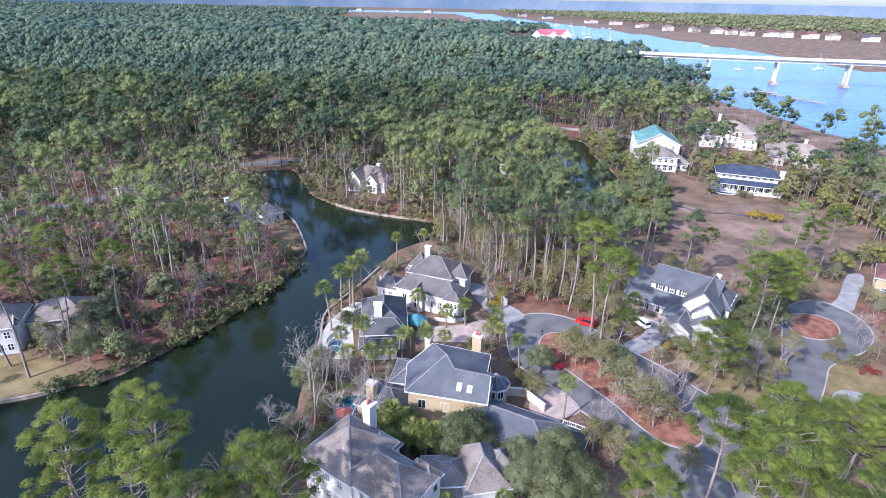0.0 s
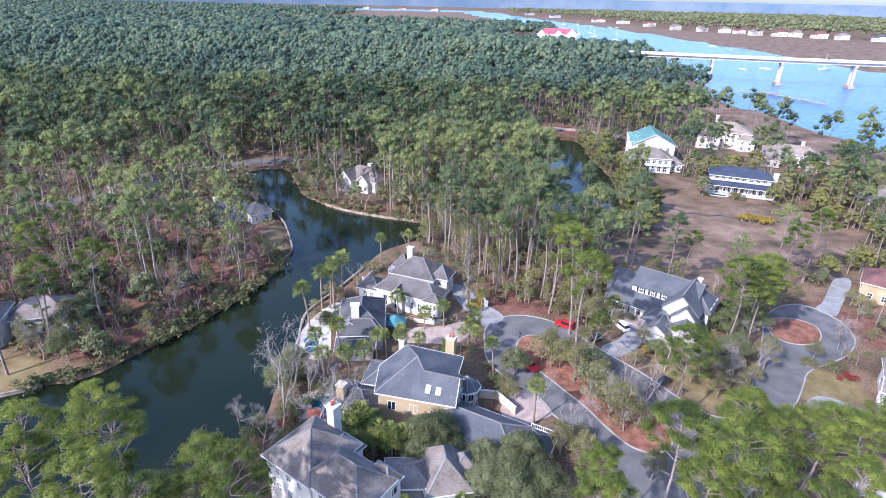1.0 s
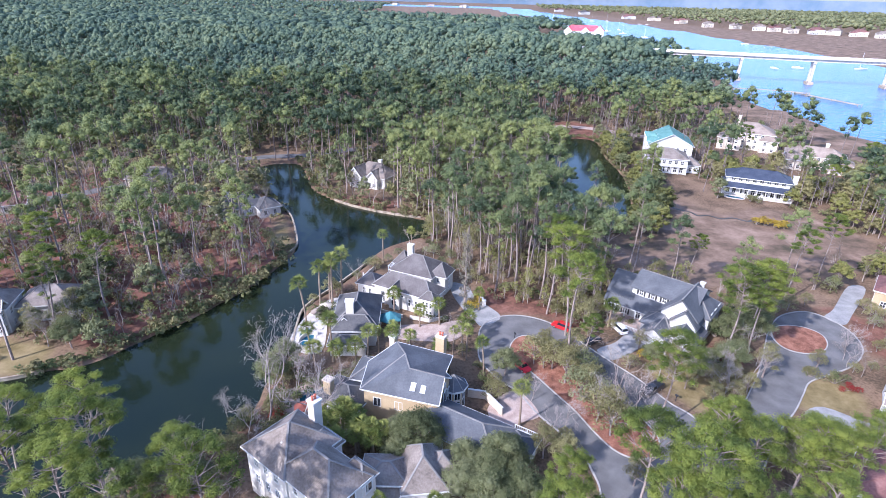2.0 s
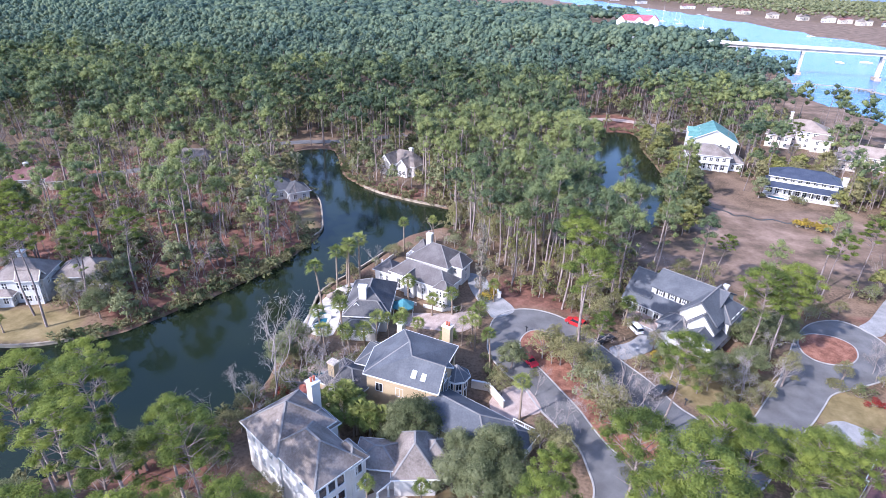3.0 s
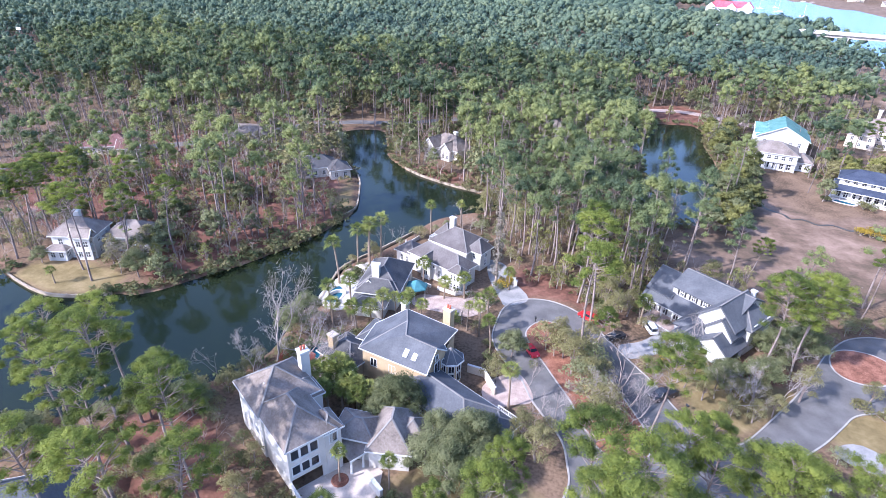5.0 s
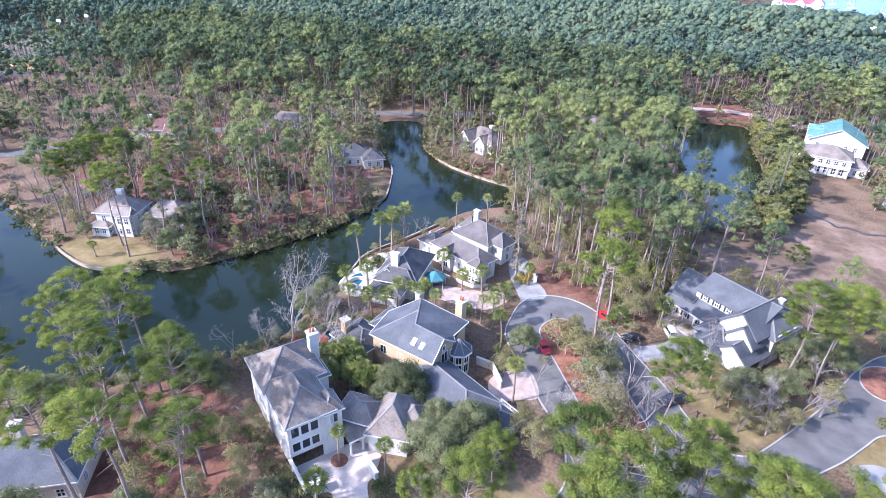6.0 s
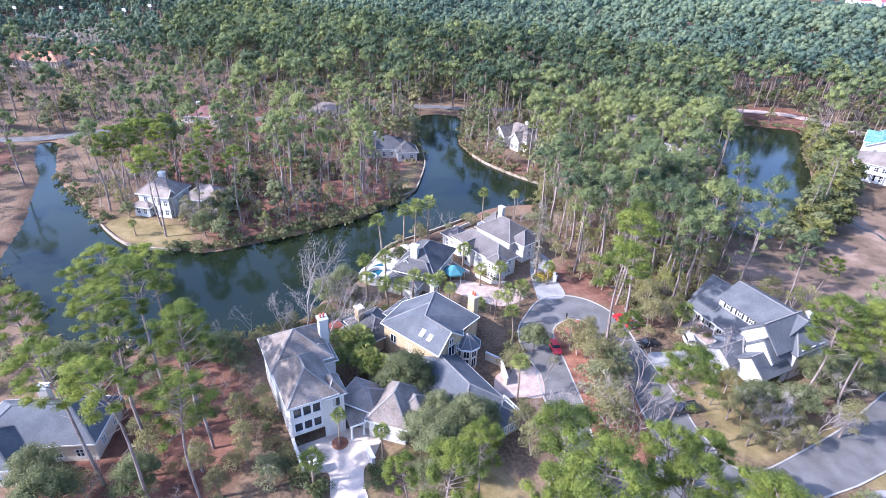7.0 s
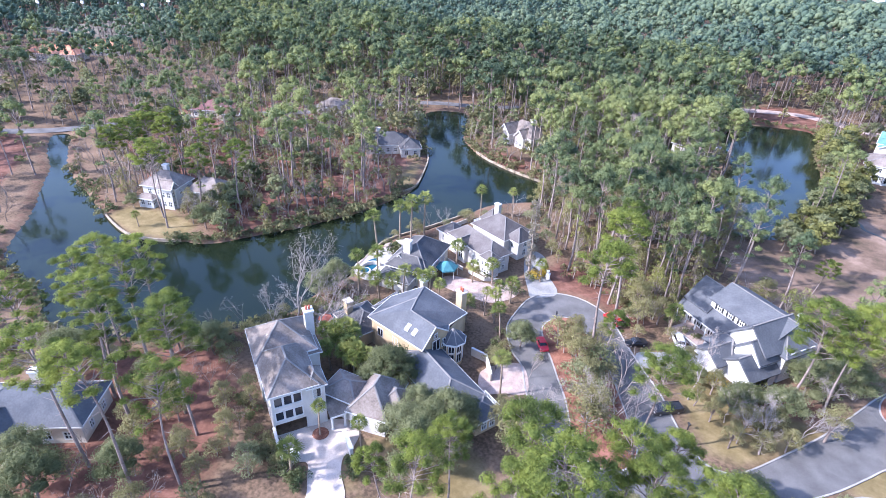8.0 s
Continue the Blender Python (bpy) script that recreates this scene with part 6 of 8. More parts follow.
BUSHES = [(-21.6, 70.4, 1.9, 0), (-19.2, 69.0, 1.8, 0), (-22.8, 77.4, 1.7, 0), (-24.4, 79.6, 1.8, 0), (-21.4, 81.2, 1.6, 0), (-19.6, 84.8, 1.5, 0), (-17.0, 86.0, 1.6, 0), (-13.6, 87.4, 1.5, 0), (-11.4, 90.4, 1.4, 0), (-22.4, 86.0, 1.5, 0), (-8.4, 93.0, 1.3, 0), (-16.4, 69.6, 1.7, 0), (-5.3, 48.9, 1.3, 0), (-4.0, 48.1, 1.3, 0), (-2.7, 47.3, 1.3, 0), (-1.5, 46.5, 1.3, 0), (3.4, 46.6, 1.2, 0), (4.2, 45.4, 1.1, 0), (8.8, 54.0, 1.2, 0), (8.2, 52.6, 1.1, 0), (-3, 72.4, 1.6, 0), (-5.5, 71.6, 1.5, 0), (-8, 71.8, 1.7, 0), (-1, 71.0, 1.6, 0), (1.5, 69.8, 1.5, 0), (-12.4, 72.6, 1.4, 0), (8.6, 117.4, 1.2, 0), (9.6, 119.4, 1.6, 1), (10.6, 121.6, 1.5, 1), (12.2, 95.2, 1.1, 0), (13.6, 90.8, 1.2, 0), (14.6, 89.2, 1.1, 0), (8.6, 109.6, 1.3, 0), (-3.2, 113.0, 1.0, 0), (-.4, 112.4, 1.0, 0), (3, 111.6, 1.0, 0),
          (-25.8, 110.8, 2.2, 0), (-24.8, 108.6, 1.8, 0), (-3.6, 47.2, 1.3, 0), (-5.2, 46, 1.4, 0), (-6.6, 47.6, 1.3, 0), (-9, 49, 1.3, 0), (-12.4, 51.0, 1.3, 0), (-15.6, 52.6, 1.4, 0), (.6, 46.4, 1.3, 0), (3.0, 46.2, 1.2, 0), (9.4, 51.6, 1.2, 0), (51.6, 104.6, 1.5, 2), (54, 103.4, 1.4, 2), (48.6, 105.8, 1.3, 0), (46.6, 104.4, 1.2, 2),
          (57, 102.6, 1.6, 0), (60, 104.4, 2.2, 0), (65.2, 114.4, 2.4, 0), (66.4, 117, 2.4, 0), (65, 120.2, 2.0, 0), (44, 117.6, 1.0, 0), (46.6, 116.9, 1.0, 0), (-23.4, 75, 1.6, 3), (-25, 77, 1.5, 0), (-20, 73, 1.6, 0), (80, 101.6, 1.4, 0), (84, 100, 1.6, 0), (86, 98, 1.3, 3), (22, 92, .9, 0), (105.4, 188, 2.2, 2), (108, 187, 2.0, 2), (103, 189, 1.8, 2), (111, 186, 1.9, 2), (110.3, 213.4, 1.9, 0), (112.4, 212.8, 1.7, 0), (99.4, 216.4, 1.5, 0)]
for k, (x, y, s, sort) in enumerate(BUSHES):
    leaf, label = ((M_BUSH, "rounded green garden bush"), (M_YELLOW, "bright yellow bush beside the drive"), (M_YELLOW, "golden yellow flowering garden shrub"), (M_REDLEAF, "small tree with dark red leaves"))[sort]
    bushes.put((sort, k % 2), bush_maker(k % 2 + 10 * sort, leaf, label), x, y, s * (1.0 if sort != 3 else .9), rng.uniform(0, 360))

# the dead pine wrapped in grey vine
def snag(x, y, h):
    r = np.random.default_rng(77)
    paths = [[((.15 * math.sin(z), .1 * math.cos(z), z), .34 * (1 - z / h) + .07) for z in np.linspace(0, h, 9)]]
    lobes = []
    for k in range(26):
        z = h * (.12 + .84 * k / 26)
        a, s = k * 2.4, r.uniform(.5, 1.5) * (1.15 - .6 * k / 26)
        e = (s * math.cos(a), s * math.sin(a), z - .4 * s)
        paths.append([((0, 0, z), .05), (e, .02)])
        lobes.append((*e, .7, .8))
    ob = tree_thing("dead_pine", "tall dead pine hung with grey vine", tubes(paths, 6), lobes_foliage(r, lobes, 1700, .32, .1, .9, -1), M_BARE, M_MOSS, "vine")
    ob.matrix_basis = pose(x, y, 0)


snag(7.4, 119.4, 21)


# ---- the woods ----
def joined(name, label, category, rows, templates, material, group=""):
    """Many trees as one mesh: rows of x, y, z, scale, turn, template."""
    V, F, T, k = [], [], [], 0
    shade = np.random.default_rng(len(rows))
    for x, y, z, s, a, j in rows:
        v, f = templates[int(j)]
        slow = noise.noise(Vector((x / 38, y / 38, 6.0))) + noise.noise(Vector((x / 120, y / 120, 2.0)))
        T.append(np.full(len(v), min(1.1, max(-.5, .2 + .65 * slow + shade.uniform(-.5, .5))), np.float32))
        c, d = math.cos(a) * s, math.sin(a) * s
        V.append(np.c_[v[:, 0] * c - v[:, 1] * d + x, v[:, 0] * d + v[:, 1] * c + y, v[:, 2] * s + z])
        F.append(f + k)
        k += len(v)
    if V:
        me = raw_mesh(name, np.concatenate(V), np.concatenate(F), material, True)
        me.attributes.new("tone", 'FLOAT', 'POINT').data.foreach_set("value", np.concatenate(T))
        tagged(new(name, me), label, category, kind="stuff")


KEEP_OUT = [ROAD, LAGOON, POND, RIVER] + [rounded(q[0], True, 3) for q in DRIVES.values()] + LAWN + MARSH
GARDEN = [(-36, 62), (-60, 46), (-66, 20), (20, 20), (60, 30), (110, 60), (124, 120), (112, 146), (84, 132), (70, 126), (66, 134), (44, 132), (38, 118), (32, 120), (14, 124), (8, 136), (0, 146), (-10, 162), (-24, 150), (-36, 116), (-32, 80)]
FOOT = [(44, 318, 9), (58, 318, 9), (52, 336, 10), (-90, 244, 9)] + [(x, y, 15) for x, y in ((115, 223), (87, 256), (87, 276), (143, 306), (160, 272), (172, 214))] + [(x, y, 11) for x, y in ((-38, 32), (78, 68), (92, 92), (118, 134))] + [(x, y, 7.5) for x, y in ((-36, 206), (-97, 95), (-88, 103), (-74, 170), (-66, 166), (24, 238), (-4, 256), (-158, 160), (-146, 146), (-120, 196))] + [(-318, 176, 20), (-312, 204, 16), (-34, 197, 7), (20, 224, 8), (16, 212, 6), (-95, 88, 5), (104, 200, 14), (88, 236, 12), (84, 222, 10), (82, 210, 9), (140, 284, 14), (137, 292, 14), (131, 276, 13), (124, 261, 11), (152, 256, 12), (146, 243, 11)]


def scatter(seed, x0, x1, y0, y1, step, skip):
    r = np.random.default_rng(seed)
    X, Y = np.meshgrid(np.arange(x0, x1, step), np.arange(y0, y1, step))
    p = np.c_[X.ravel(), Y.ravel()] + r.uniform(-.46, .46, (X.size, 2)) * step
    ok = ~skip(p)
    return p[ok], r


def built(p, margin=2.0):
    near = (p[:, 0] > -320) & (p[:, 0] < 260) & (p[:, 1] < 480)
    bad = np.zeros(len(p), bool)
    q = p[near]
    b = np.zeros(len(q), bool)
    for poly in KEEP_OUT[:3] + KEEP_OUT[4:]:
        b |= signed(q, poly) < margin
    for x, y, rad in FOOT:
        b |= np.hypot(q[:, 0] - x, q[:, 1] - y) < rad
    for line, width, _ in BACK_ROADS.values():
        b |= np.abs(signed(q, rounded(line, False, 3) + rounded(line, False, 3)[::-1])) < width / 2 + 2.5
    bad[near] = b
    bad |= signed(p, RIVER) < 6
    bad |= (signed(p, CLEARING) < 0) & (np.hypot(p[:, 0] * .31 % 7 - 3, p[:, 1] * .27 % 6 - 3) > .9)
    for poly in MARSH:
        bad |= signed(p, poly) < 0
    return bad


CLEARING = [(-268, 170), (-256, 214), (-372, 306), (-445, 302), (-445, 215), (-330, 160)]


def in_view(p, wide=1.02):
    """The sector of land that the flight overlooks."""
    a = np.arctan2(p[:, 0] - 25, p[:, 1] + 30)
    return (a > -1.25) & (a < 0.78)


def gaps(p, size, seed):
    """A slow random field over the plan, from 0 to 1."""
    return np.array([noise.noise(Vector((x / size, y / size, seed))) for x, y in p]) * .5 + .5


near_ok = lambda p: built(p, 2.2) | (signed(p, GARDEN) < 0) | ~in_view(p)
# nearest woods: separate trees between the houses, the spit and the pond
p, r = scatter(21, -62, 62, 118, 176, 5.8, lambda p: near_ok(p) | (p[:, 0] < -44) | (np.hypot(p[:, 0] - 20, p[:, 1] - 122) < 6))
for x, y in p[:190]:
    v, u = int(r.integers(0, 8)), r.random()
    if u < .74:
        wood_pines.put(("wood", v), wood_pine_maker(v), x, y, r.uniform(.78, 1.16), r.uniform(0, 360), -.1)
    elif u < .88:
        oaks.put((1, v % 3), olive_maker(v % 3), x, y, r.uniform(.8, 1.5), r.uniform(0, 360), -.1)
    else:
        bares.put(v % 5, bare_maker(v % 5), x, y, r.uniform(.9, 1.4), r.uniform(0, 360), -.1)

mid_pines = [pine(600 + k, 25 + 1.5 * (k % 3), 4.3 + .5 * (k % 3), 1200, .35, .12, 4, 5.4 + .8 * (k % 4), 5, 15, .55, True) for k in range(8)]
back_pines = [pine(610 + k, 25 + 1.5 * (k % 3), 4.8 + .4 * (k % 3), 340, .50, .22, 3, 5.4 + .8 * (k % 4), 2, 9, .6) for k in range(8)]
far_pines = [pine(620 + k, 26, 5.3 + .3 * (k % 3), 62, .85, .45, 3, 7.0 + .5 * (k % 3), 2, 6, .66) for k in range(6)]
thin_pines = [pine(630 + k, 26, 5.6 + .3 * (k % 3), 34, 1.1, .6, 3, 6.0, 2, 4, .72) for k in range(6)]
dot_pines = [pine(640 + k, 26, 6.8, 12, 2.2, 1.4, 3, 5.0, 2, 1, .85) for k in range(5)]
mid_bare = [bare_tree(660 + k, 15, 1.0, True, 3, 3) for k in range(4)]
mid_oaks = [broadleaf(680 + k, 9.5, 4.0, 420, .55, .24, 3, .6) for k in range(4)]

rows = {"pine": [], "back": [], "bare": [], "oak": []}
p, r = scatter(31, -330, 235, 22, 352, 6.2, lambda p: near_ok(p) | ((p[:, 0] > -44) & (p[:, 0] < 62) & (p[:, 1] > 118) & (p[:, 1] < 176)))
field = gaps(p, 45.0, 3.3)
for (x, y), f in zip(p, field):
    west = x < -44 and y < 215
    bleak = x < -92 and 105 < y < 222
    if -185 < x < -128 and y < 112 and r.random() < .68:
        continue
    east = x > 62 and y < 262
    if (-185 < x < -112 and y < 112 and r.random() < .5) or (x > -96 and y < 52):
        continue
    u = r.random()
    if (west and u < .14 + .22 * (f < .4) + .1 * bleak) or (east and u < (.40 if y > 195 and x > 95 else .34)):
        continue
    if x > 118 and y > 262 and r.random() < .68:
        continue
    u = r.random()
    bare_share = .64 if bleak else .48 if west else (.24 if east else (.34 if f > .55 else .14))
    if u < bare_share + (.25 * (f - .5) if west else 0):
        rows["bare"].append((x, y, -.1, r.uniform(.7, 1.15), r.uniform(0, 6.28), int(r.integers(0, 4))))
    elif u < bare_share + (.1 if bleak else .24 if west else .2 if east else .1):
        rows["oak"].append((x, y, -.1, r.uniform(.6, 1.25), r.uniform(0, 6.28), int(r.integers(0, 4))))
    else:
        rows["back" if math.hypot(x - 25, y) > 225 else "pine"].append((x, y, -.1, r.uniform(.72, 1.12) * (.82 if east else 1) * (.82 + .36 * f), r.uniform(0, 6.28), int(r.integers(0, 8))))
joined("pine_trunks", "bare brown pine trunks of the woods", "pine woods", rows["pine"], [t[0] for t in mid_pines], M_BARK)
joined("pine_crowns", "olive-green pine crowns of the woods", "pine woods", rows["pine"], [t[1] for t in mid_pines], M_PINEWOOD)
joined("pine_trunks", "bare trunks of the pine woods behind", "pine woods", rows["back"], [t[0] for t in back_pines], M_BARK)
joined("pine_crowns", "green pine crowns of the woods behind", "pine woods", rows["back"], [t[1] for t in back_pines], M_PINEWOOD)
joined("bare_woods", "leafless grey trees of the woods", "bare woods", rows["bare"], mid_bare, M_BARE)
joined("evergreen_trunks", "grey trunks of low evergreen trees", "evergreen woods", rows["oak"], [t[0] for t in mid_oaks], M_BARE)
joined("evergreen_crowns", "dull green crowns of low evergreen trees", "evergreen woods", rows["oak"], [t[1] for t in mid_oaks], M_OAK)

open_ground = lambda p: (signed(p, [(-440, 215), (-360, 225), (-365, 300), (-440, 300)]) < 0) | (np.hypot(p[:, 0] + 316, p[:, 1] - 190) < 26)
p, r = scatter(41, -600, 235, 352, 520, 8.2, lambda p: built(p) | ~in_view(p))
p2, r2 = scatter(42, -560, -330, 60, 352, 8.6, lambda p: built(p) | ~in_view(p) | open_ground(p))
far = [(x, y, -.1, r.uniform(.72, 1.12), r.uniform(0, 6.28), int(r.integers(0, 6))) for x, y in np.concatenate([p, p2])]
far = [(x, y, z, sc * (.85 if x > 160 and y > 470 else 1), a, j) for x, y, z, sc, a, j in far if not (x > 182 and y > 430) and not (x > 150 and 352 < y < 430)]
p5, r5 = scatter(43, -400, -246, 150, 286, 7.6, lambda p: (signed(p, CLEARING) > 0) | (np.hypot(p[:, 0] + 316, p[:, 1] - 190) < 24))
far += [(x, y, -.1, r5.uniform(.55, .85), r5.uniform(0, 6.28), int(r5.integers(0, 6))) for x, y in p5]
p6, _ = scatter(44, -560, -440, 190, 350, 7.0, lambda p: signed(p, CLEARING) < 0)
far += [(x, y, -.1, r5.uniform(.4, .7), r5.uniform(0, 6.28), int(r5.integers(0, 6))) for x, y in p6]
p7, r7 = scatter(45, -900, 235, 520, 760, 10.2, lambda p: built(p) | ~in_view(p))
p8, _ = scatter(46, -900, -560, 60, 520, 9.6, lambda p: built(p) | ~in_view(p))
thin = [(x, y, -.1, r7.uniform(.75, 1.12) * (1.2 if -40 < x < 152 and y < 640 else .85 if x > 152 and y < 660 else 1), r7.uniform(0, 6.28), int(r7.integers(0, 6))) for x, y in np.concatenate([p7, p8]) if not (x > 186 and y < 620)]
joined("far_woods", "dense green woods in the distance", "pine woods", thin, [t[1] for t in thin_pines], M_HAZE_WOODS)
joined("far_trunks", "trunks of the far pine woods", "pine woods", far, [t[0] for t in far_pines], M_BARK)
joined("far_woods", "dense green far pine woods", "pine woods", far, [t[1] for t in far_pines], M_HAZE_WOODS)
p, r = scatter(51, -1400, 215, 760, 1100, 14.0, lambda p: built(p) | ~in_view(p))
p4, _ = scatter(54, -1700, 215, 1100, 1560, 18.0, lambda p: built(p) | ~in_view(p))
p2, _ = scatter(52, -2600, -420, 1560, 2900, 27.0, lambda p: built(p) | ~in_view(p))
p3, _ = scatter(53, 180, 2000, 900, 3500, 29.0, lambda p: built(p) | ~in_view(p) | (signed(p, RIVER) < 12))
dots = [(x, y, -.3 if not (60 < x < 215 and 800 < y < 1080) else -13, r.uniform(.7, 1.1), r.uniform(0, 6.28), int(r.integers(0, 5))) for x, y in np.concatenate([p, p2, p4])]
shore = [(x, y, -.3, r.uniform(.7, 1.15), r.uniform(0, 6.28), int(r.integers(0, 5))) for x, y in p3]
# The pale oak colour stands in for distance haze over these far trees.
joined("shore_woods", "far-shore woods with pale haze in their colour", "pine woods", shore, [(t[1][0] * np.array([1.25, 1.25, 1]), t[1][1]) for t in dot_pines], M_OAK)
joined("distant_woods", "distant dark green woods to the horizon", "pine woods", dots, [(t[1][0] * np.array([1.25, 1.25, 1]), t[1][1]) for t in dot_pines], M_HAZE_WOODS)

# thicket of small trees in the gardens and on the long island
YARD = [(-3, 60, 14), (5, 63, 9), (1, 82, 13), (13, 73, 10), (20, 71, 6), (-13, 79, 8), (-16, 105, 12), (-26, 103, 8), (-5, 123, 15), (3, 113, 8), (-17, 119, 6), (54, 121, 12), (60, 114, 9), (45, 123, 8), (57, 106, 8), (50, 110, 6), (78, 68, 9), (92, 92, 9), (4, 50, 8), (8, 44, 6), (-38, 32, 11), (-44, 28, 9)]


def yard_bad(p):
    b = ~in_view(p) | (signed(p, GARDEN) > 0)
    for poly in KEEP_OUT:
        b |= signed(p, poly) < 1.0
    for x, y, rad in YARD:
        b |= np.hypot(p[:, 0] - x, p[:, 1] - y) < rad
    return b


p, r = scatter(71, -64, 112, 26, 150, 3.6, yard_bad)
pi, _ = scatter(72, 18, 46, 74, 108, 2.9, lambda p: signed(p, ISLAND_1) > -1.2)
pi = pi[(pi[:, 1] < 99)]
small = {"green": [], "olive": [], "bare": []}
for (x, y), isle in [(q, 0) for q in p] + [(q, 1) for q in pi]:
    u = r.random()
    if u < (.42 if not isle else .48):
        continue
    key = "green" if u < .62 else ("olive" if u < .86 else "bare")
    s = r.uniform(.28, .62) if key != "bare" else r.uniform(.35, .65)
    s = r.uniform(.55, .95) if isle else s
    small[key].append((x, y, -.05 if not isle else .1, s * (1.1 if isle else 1), r.uniform(0, 6.28), int(r.integers(0, 4))))
yard_trees = [broadleaf(720 + k, 8.6, 4.6, 740, .44, .14, 3) for k in range(4)]
joined("garden_trunks", "grey stems of small garden trees", "small trees", small["green"] + small["olive"], [t[0] for t in yard_trees], M_TWIG)
joined("garden_greens", "dull green small trees of the gardens", "small trees", small["green"], [t[1] for t in yard_trees], M_OAK)
joined("garden_olives", "olive-brown small trees of the gardens", "small trees", small["olive"], [t[1] for t in yard_trees], M_OLIVE)
joined("garden_bare", "small leafless grey trees of the gardens", "small trees", small["bare"], [bare_tree(740 + k, 15, 1.2, True, 3, 3) for k in range(4)], M_BARE)


# a second layer of dull trees under the far pines
thicket = [broadleaf(780 + k, 12, 3.4, 120, .85, .5, 3) for k in range(4)]
p, r = scatter(84, -330, 235, 120, 352, 7.4, lambda p: near_ok(p) | ((p[:, 0] > 60) & (p[:, 1] < 320)) | (np.hypot(p[:, 0] - 25, p[:, 1]) < 185))
low = [(x, y, -.1, r.uniform(.55, 1.25), r.uniform(0, 6.28), int(r.integers(0, 4))) for x, y in p if not (x < -92 and y < 222 and r.random() < .75) and not (x > 118 and r.random() < .6)]
joined("thicket_crowns", "dull olive thicket under the far pines", "thicket", low[::2], [t[1] for t in thicket], M_OLIVE)
joined("thicket_crowns", "dull green thicket under the far pines", "thicket", low[1::2], [t[1] for t in thicket], M_OAK)

# young growth between the trunks
young = [broadleaf(760 + k, 11, 2.6, 330, .40, .12, 3) for k in range(5)]
young_bare = [bare_tree(770 + k, 12, .8, True, 3, 3) for k in range(4)]
small = {"olive": [], "green": [], "bare": []}
p, r = scatter(81, -62, 66, 112, 182, 3.3, lambda p: built(p, 1.4) | (signed(p, GARDEN) < -1.5) | ~in_view(p) | (p[:, 0] < -44))
p2, _ = scatter(82, -150, -44, 84, 214, 3.9, lambda p: built(p, 1.6) | ~in_view(p))
p3, _ = scatter(83, 62, 130, 60, 190, 5.0, lambda p: built(p, 1.6) | ~in_view(p) | (signed(p, GARDEN) < 0))
f = gaps(np.concatenate([p, p2, p3]), 18.0, 5.2)
for (x, y), g2 in zip(np.concatenate([p, p2, p3]), f):
    u, west = r.random(), x < -44
    if u < .25 + .3 * (g2 < .42):
        continue
    u = r.random()
    key = "bare" if u < (.45 if west else .22) else ("green" if u < .62 else "olive")
    small[key].append((x, y, -.1, r.uniform(.4, 1.0) * (.85 if west else 1), r.uniform(0, 6.28), int(r.integers(0, 4))))
joined("young_stems", "thin grey stems of the young growth", "young trees", small["green"] + small["olive"], [t[0] for t in young], M_BARE)
joined("young_greens", "thin yellow-green young trees under the pines", "young trees", small["green"], [t[1] for t in young], M_WILLOW)
joined("young_olives", "olive-brown young trees under the pines", "young trees", small["olive"], [t[1] for t in young], M_OLIVE)
joined("young_bare", "leafless grey young trees under the pines", "young trees", small["bare"], young_bare, M_BARE)


# olive trees along the marsh's far edge
p, r = scatter(86, 108, 185, 128, 262, 5.6, lambda p: built(p, 1.6) | ~in_view(p) | (signed(p, GARDEN) < 0))
edge = [(x, y, -.1, r.uniform(.55, 1.15), r.uniform(0, 6.28), int(r.integers(0, 4))) for x, y in p if r.random() < .72]
joined("marsh_edge_trunks", "grey stems of small trees by the marsh", "small trees", edge, [t[0] for t in mid_oaks], M_BARE)
joined("marsh_edge_crowns", "yellow-green small trees by the marsh", "small trees", edge[::2], [t[1] for t in mid_oaks], M_WILLOW)
joined("marsh_edge_crowns", "olive-brown small trees by the marsh", "small trees", edge[1::2], [t[1] for t in mid_oaks], M_OLIVE)

# trees crowding the pond's east bank
p, r = scatter(87, 50, 92, 172, 300, 4.6, lambda p: (signed(p, POND) < 1) | (signed(p, POND) > 12) | (np.hypot(p[:, 0] - 87, p[:, 1] - 258) < 17))
p = p[p[:, 0] > 56]
kinds = r.random(len(p))
pond_rows = [(x, y, -.1, r.uniform(.7, 1.25), r.uniform(0, 6.28), int(r.integers(0, 4))) for x, y in p]
joined("pond_trunks", "grey stems of the trees by the pond", "small trees", pond_rows, [t[0] for t in mid_oaks], M_BARE)
joined("pond_crowns", "dull green trees by the pond", "small trees", [q for q, u in zip(pond_rows, kinds) if u < .5], [t[1] for t in mid_oaks], M_OAK)
joined("pond_crowns", "yellow-green trees by the pond", "small trees", [q for q, u in zip(pond_rows, kinds) if u >= .5], [t[1] for t in mid_oaks], M_WILLOW)

# undergrowth
def scrub_template(k):
    q = np.random.default_rng(700 + k)
    lobes = [(*(q.normal(size=2) * .7), .5 + .5 * q.random(), .7, .6) for _ in range(5)]
    return lobes_foliage(q, lobes, 66, .38, .18, .9)


scrubs = [scrub_template(k) for k in range(5)]
p, r = scatter(61, -200, 190, 20, 330, 4.0, lambda p: built(p, .6) | ~in_view(p) | (signed(p, GARDEN) < -3))
f = gaps(p, 26.0, 8.1)
keep = (r.random(len(f)) > .75 * ((p[:, 0] < -108) & (p[:, 1] < 118))) & (f + r.uniform(-.25, .25, len(f)) > np.where((p[:, 0] < -44) & (p[:, 1] < 215), .5, .57))
rows = [(x, y, -.1, r.uniform(.6, 2.1), r.uniform(0, 6.28), int(r.integers(0, 5))) for x, y in p[keep]]
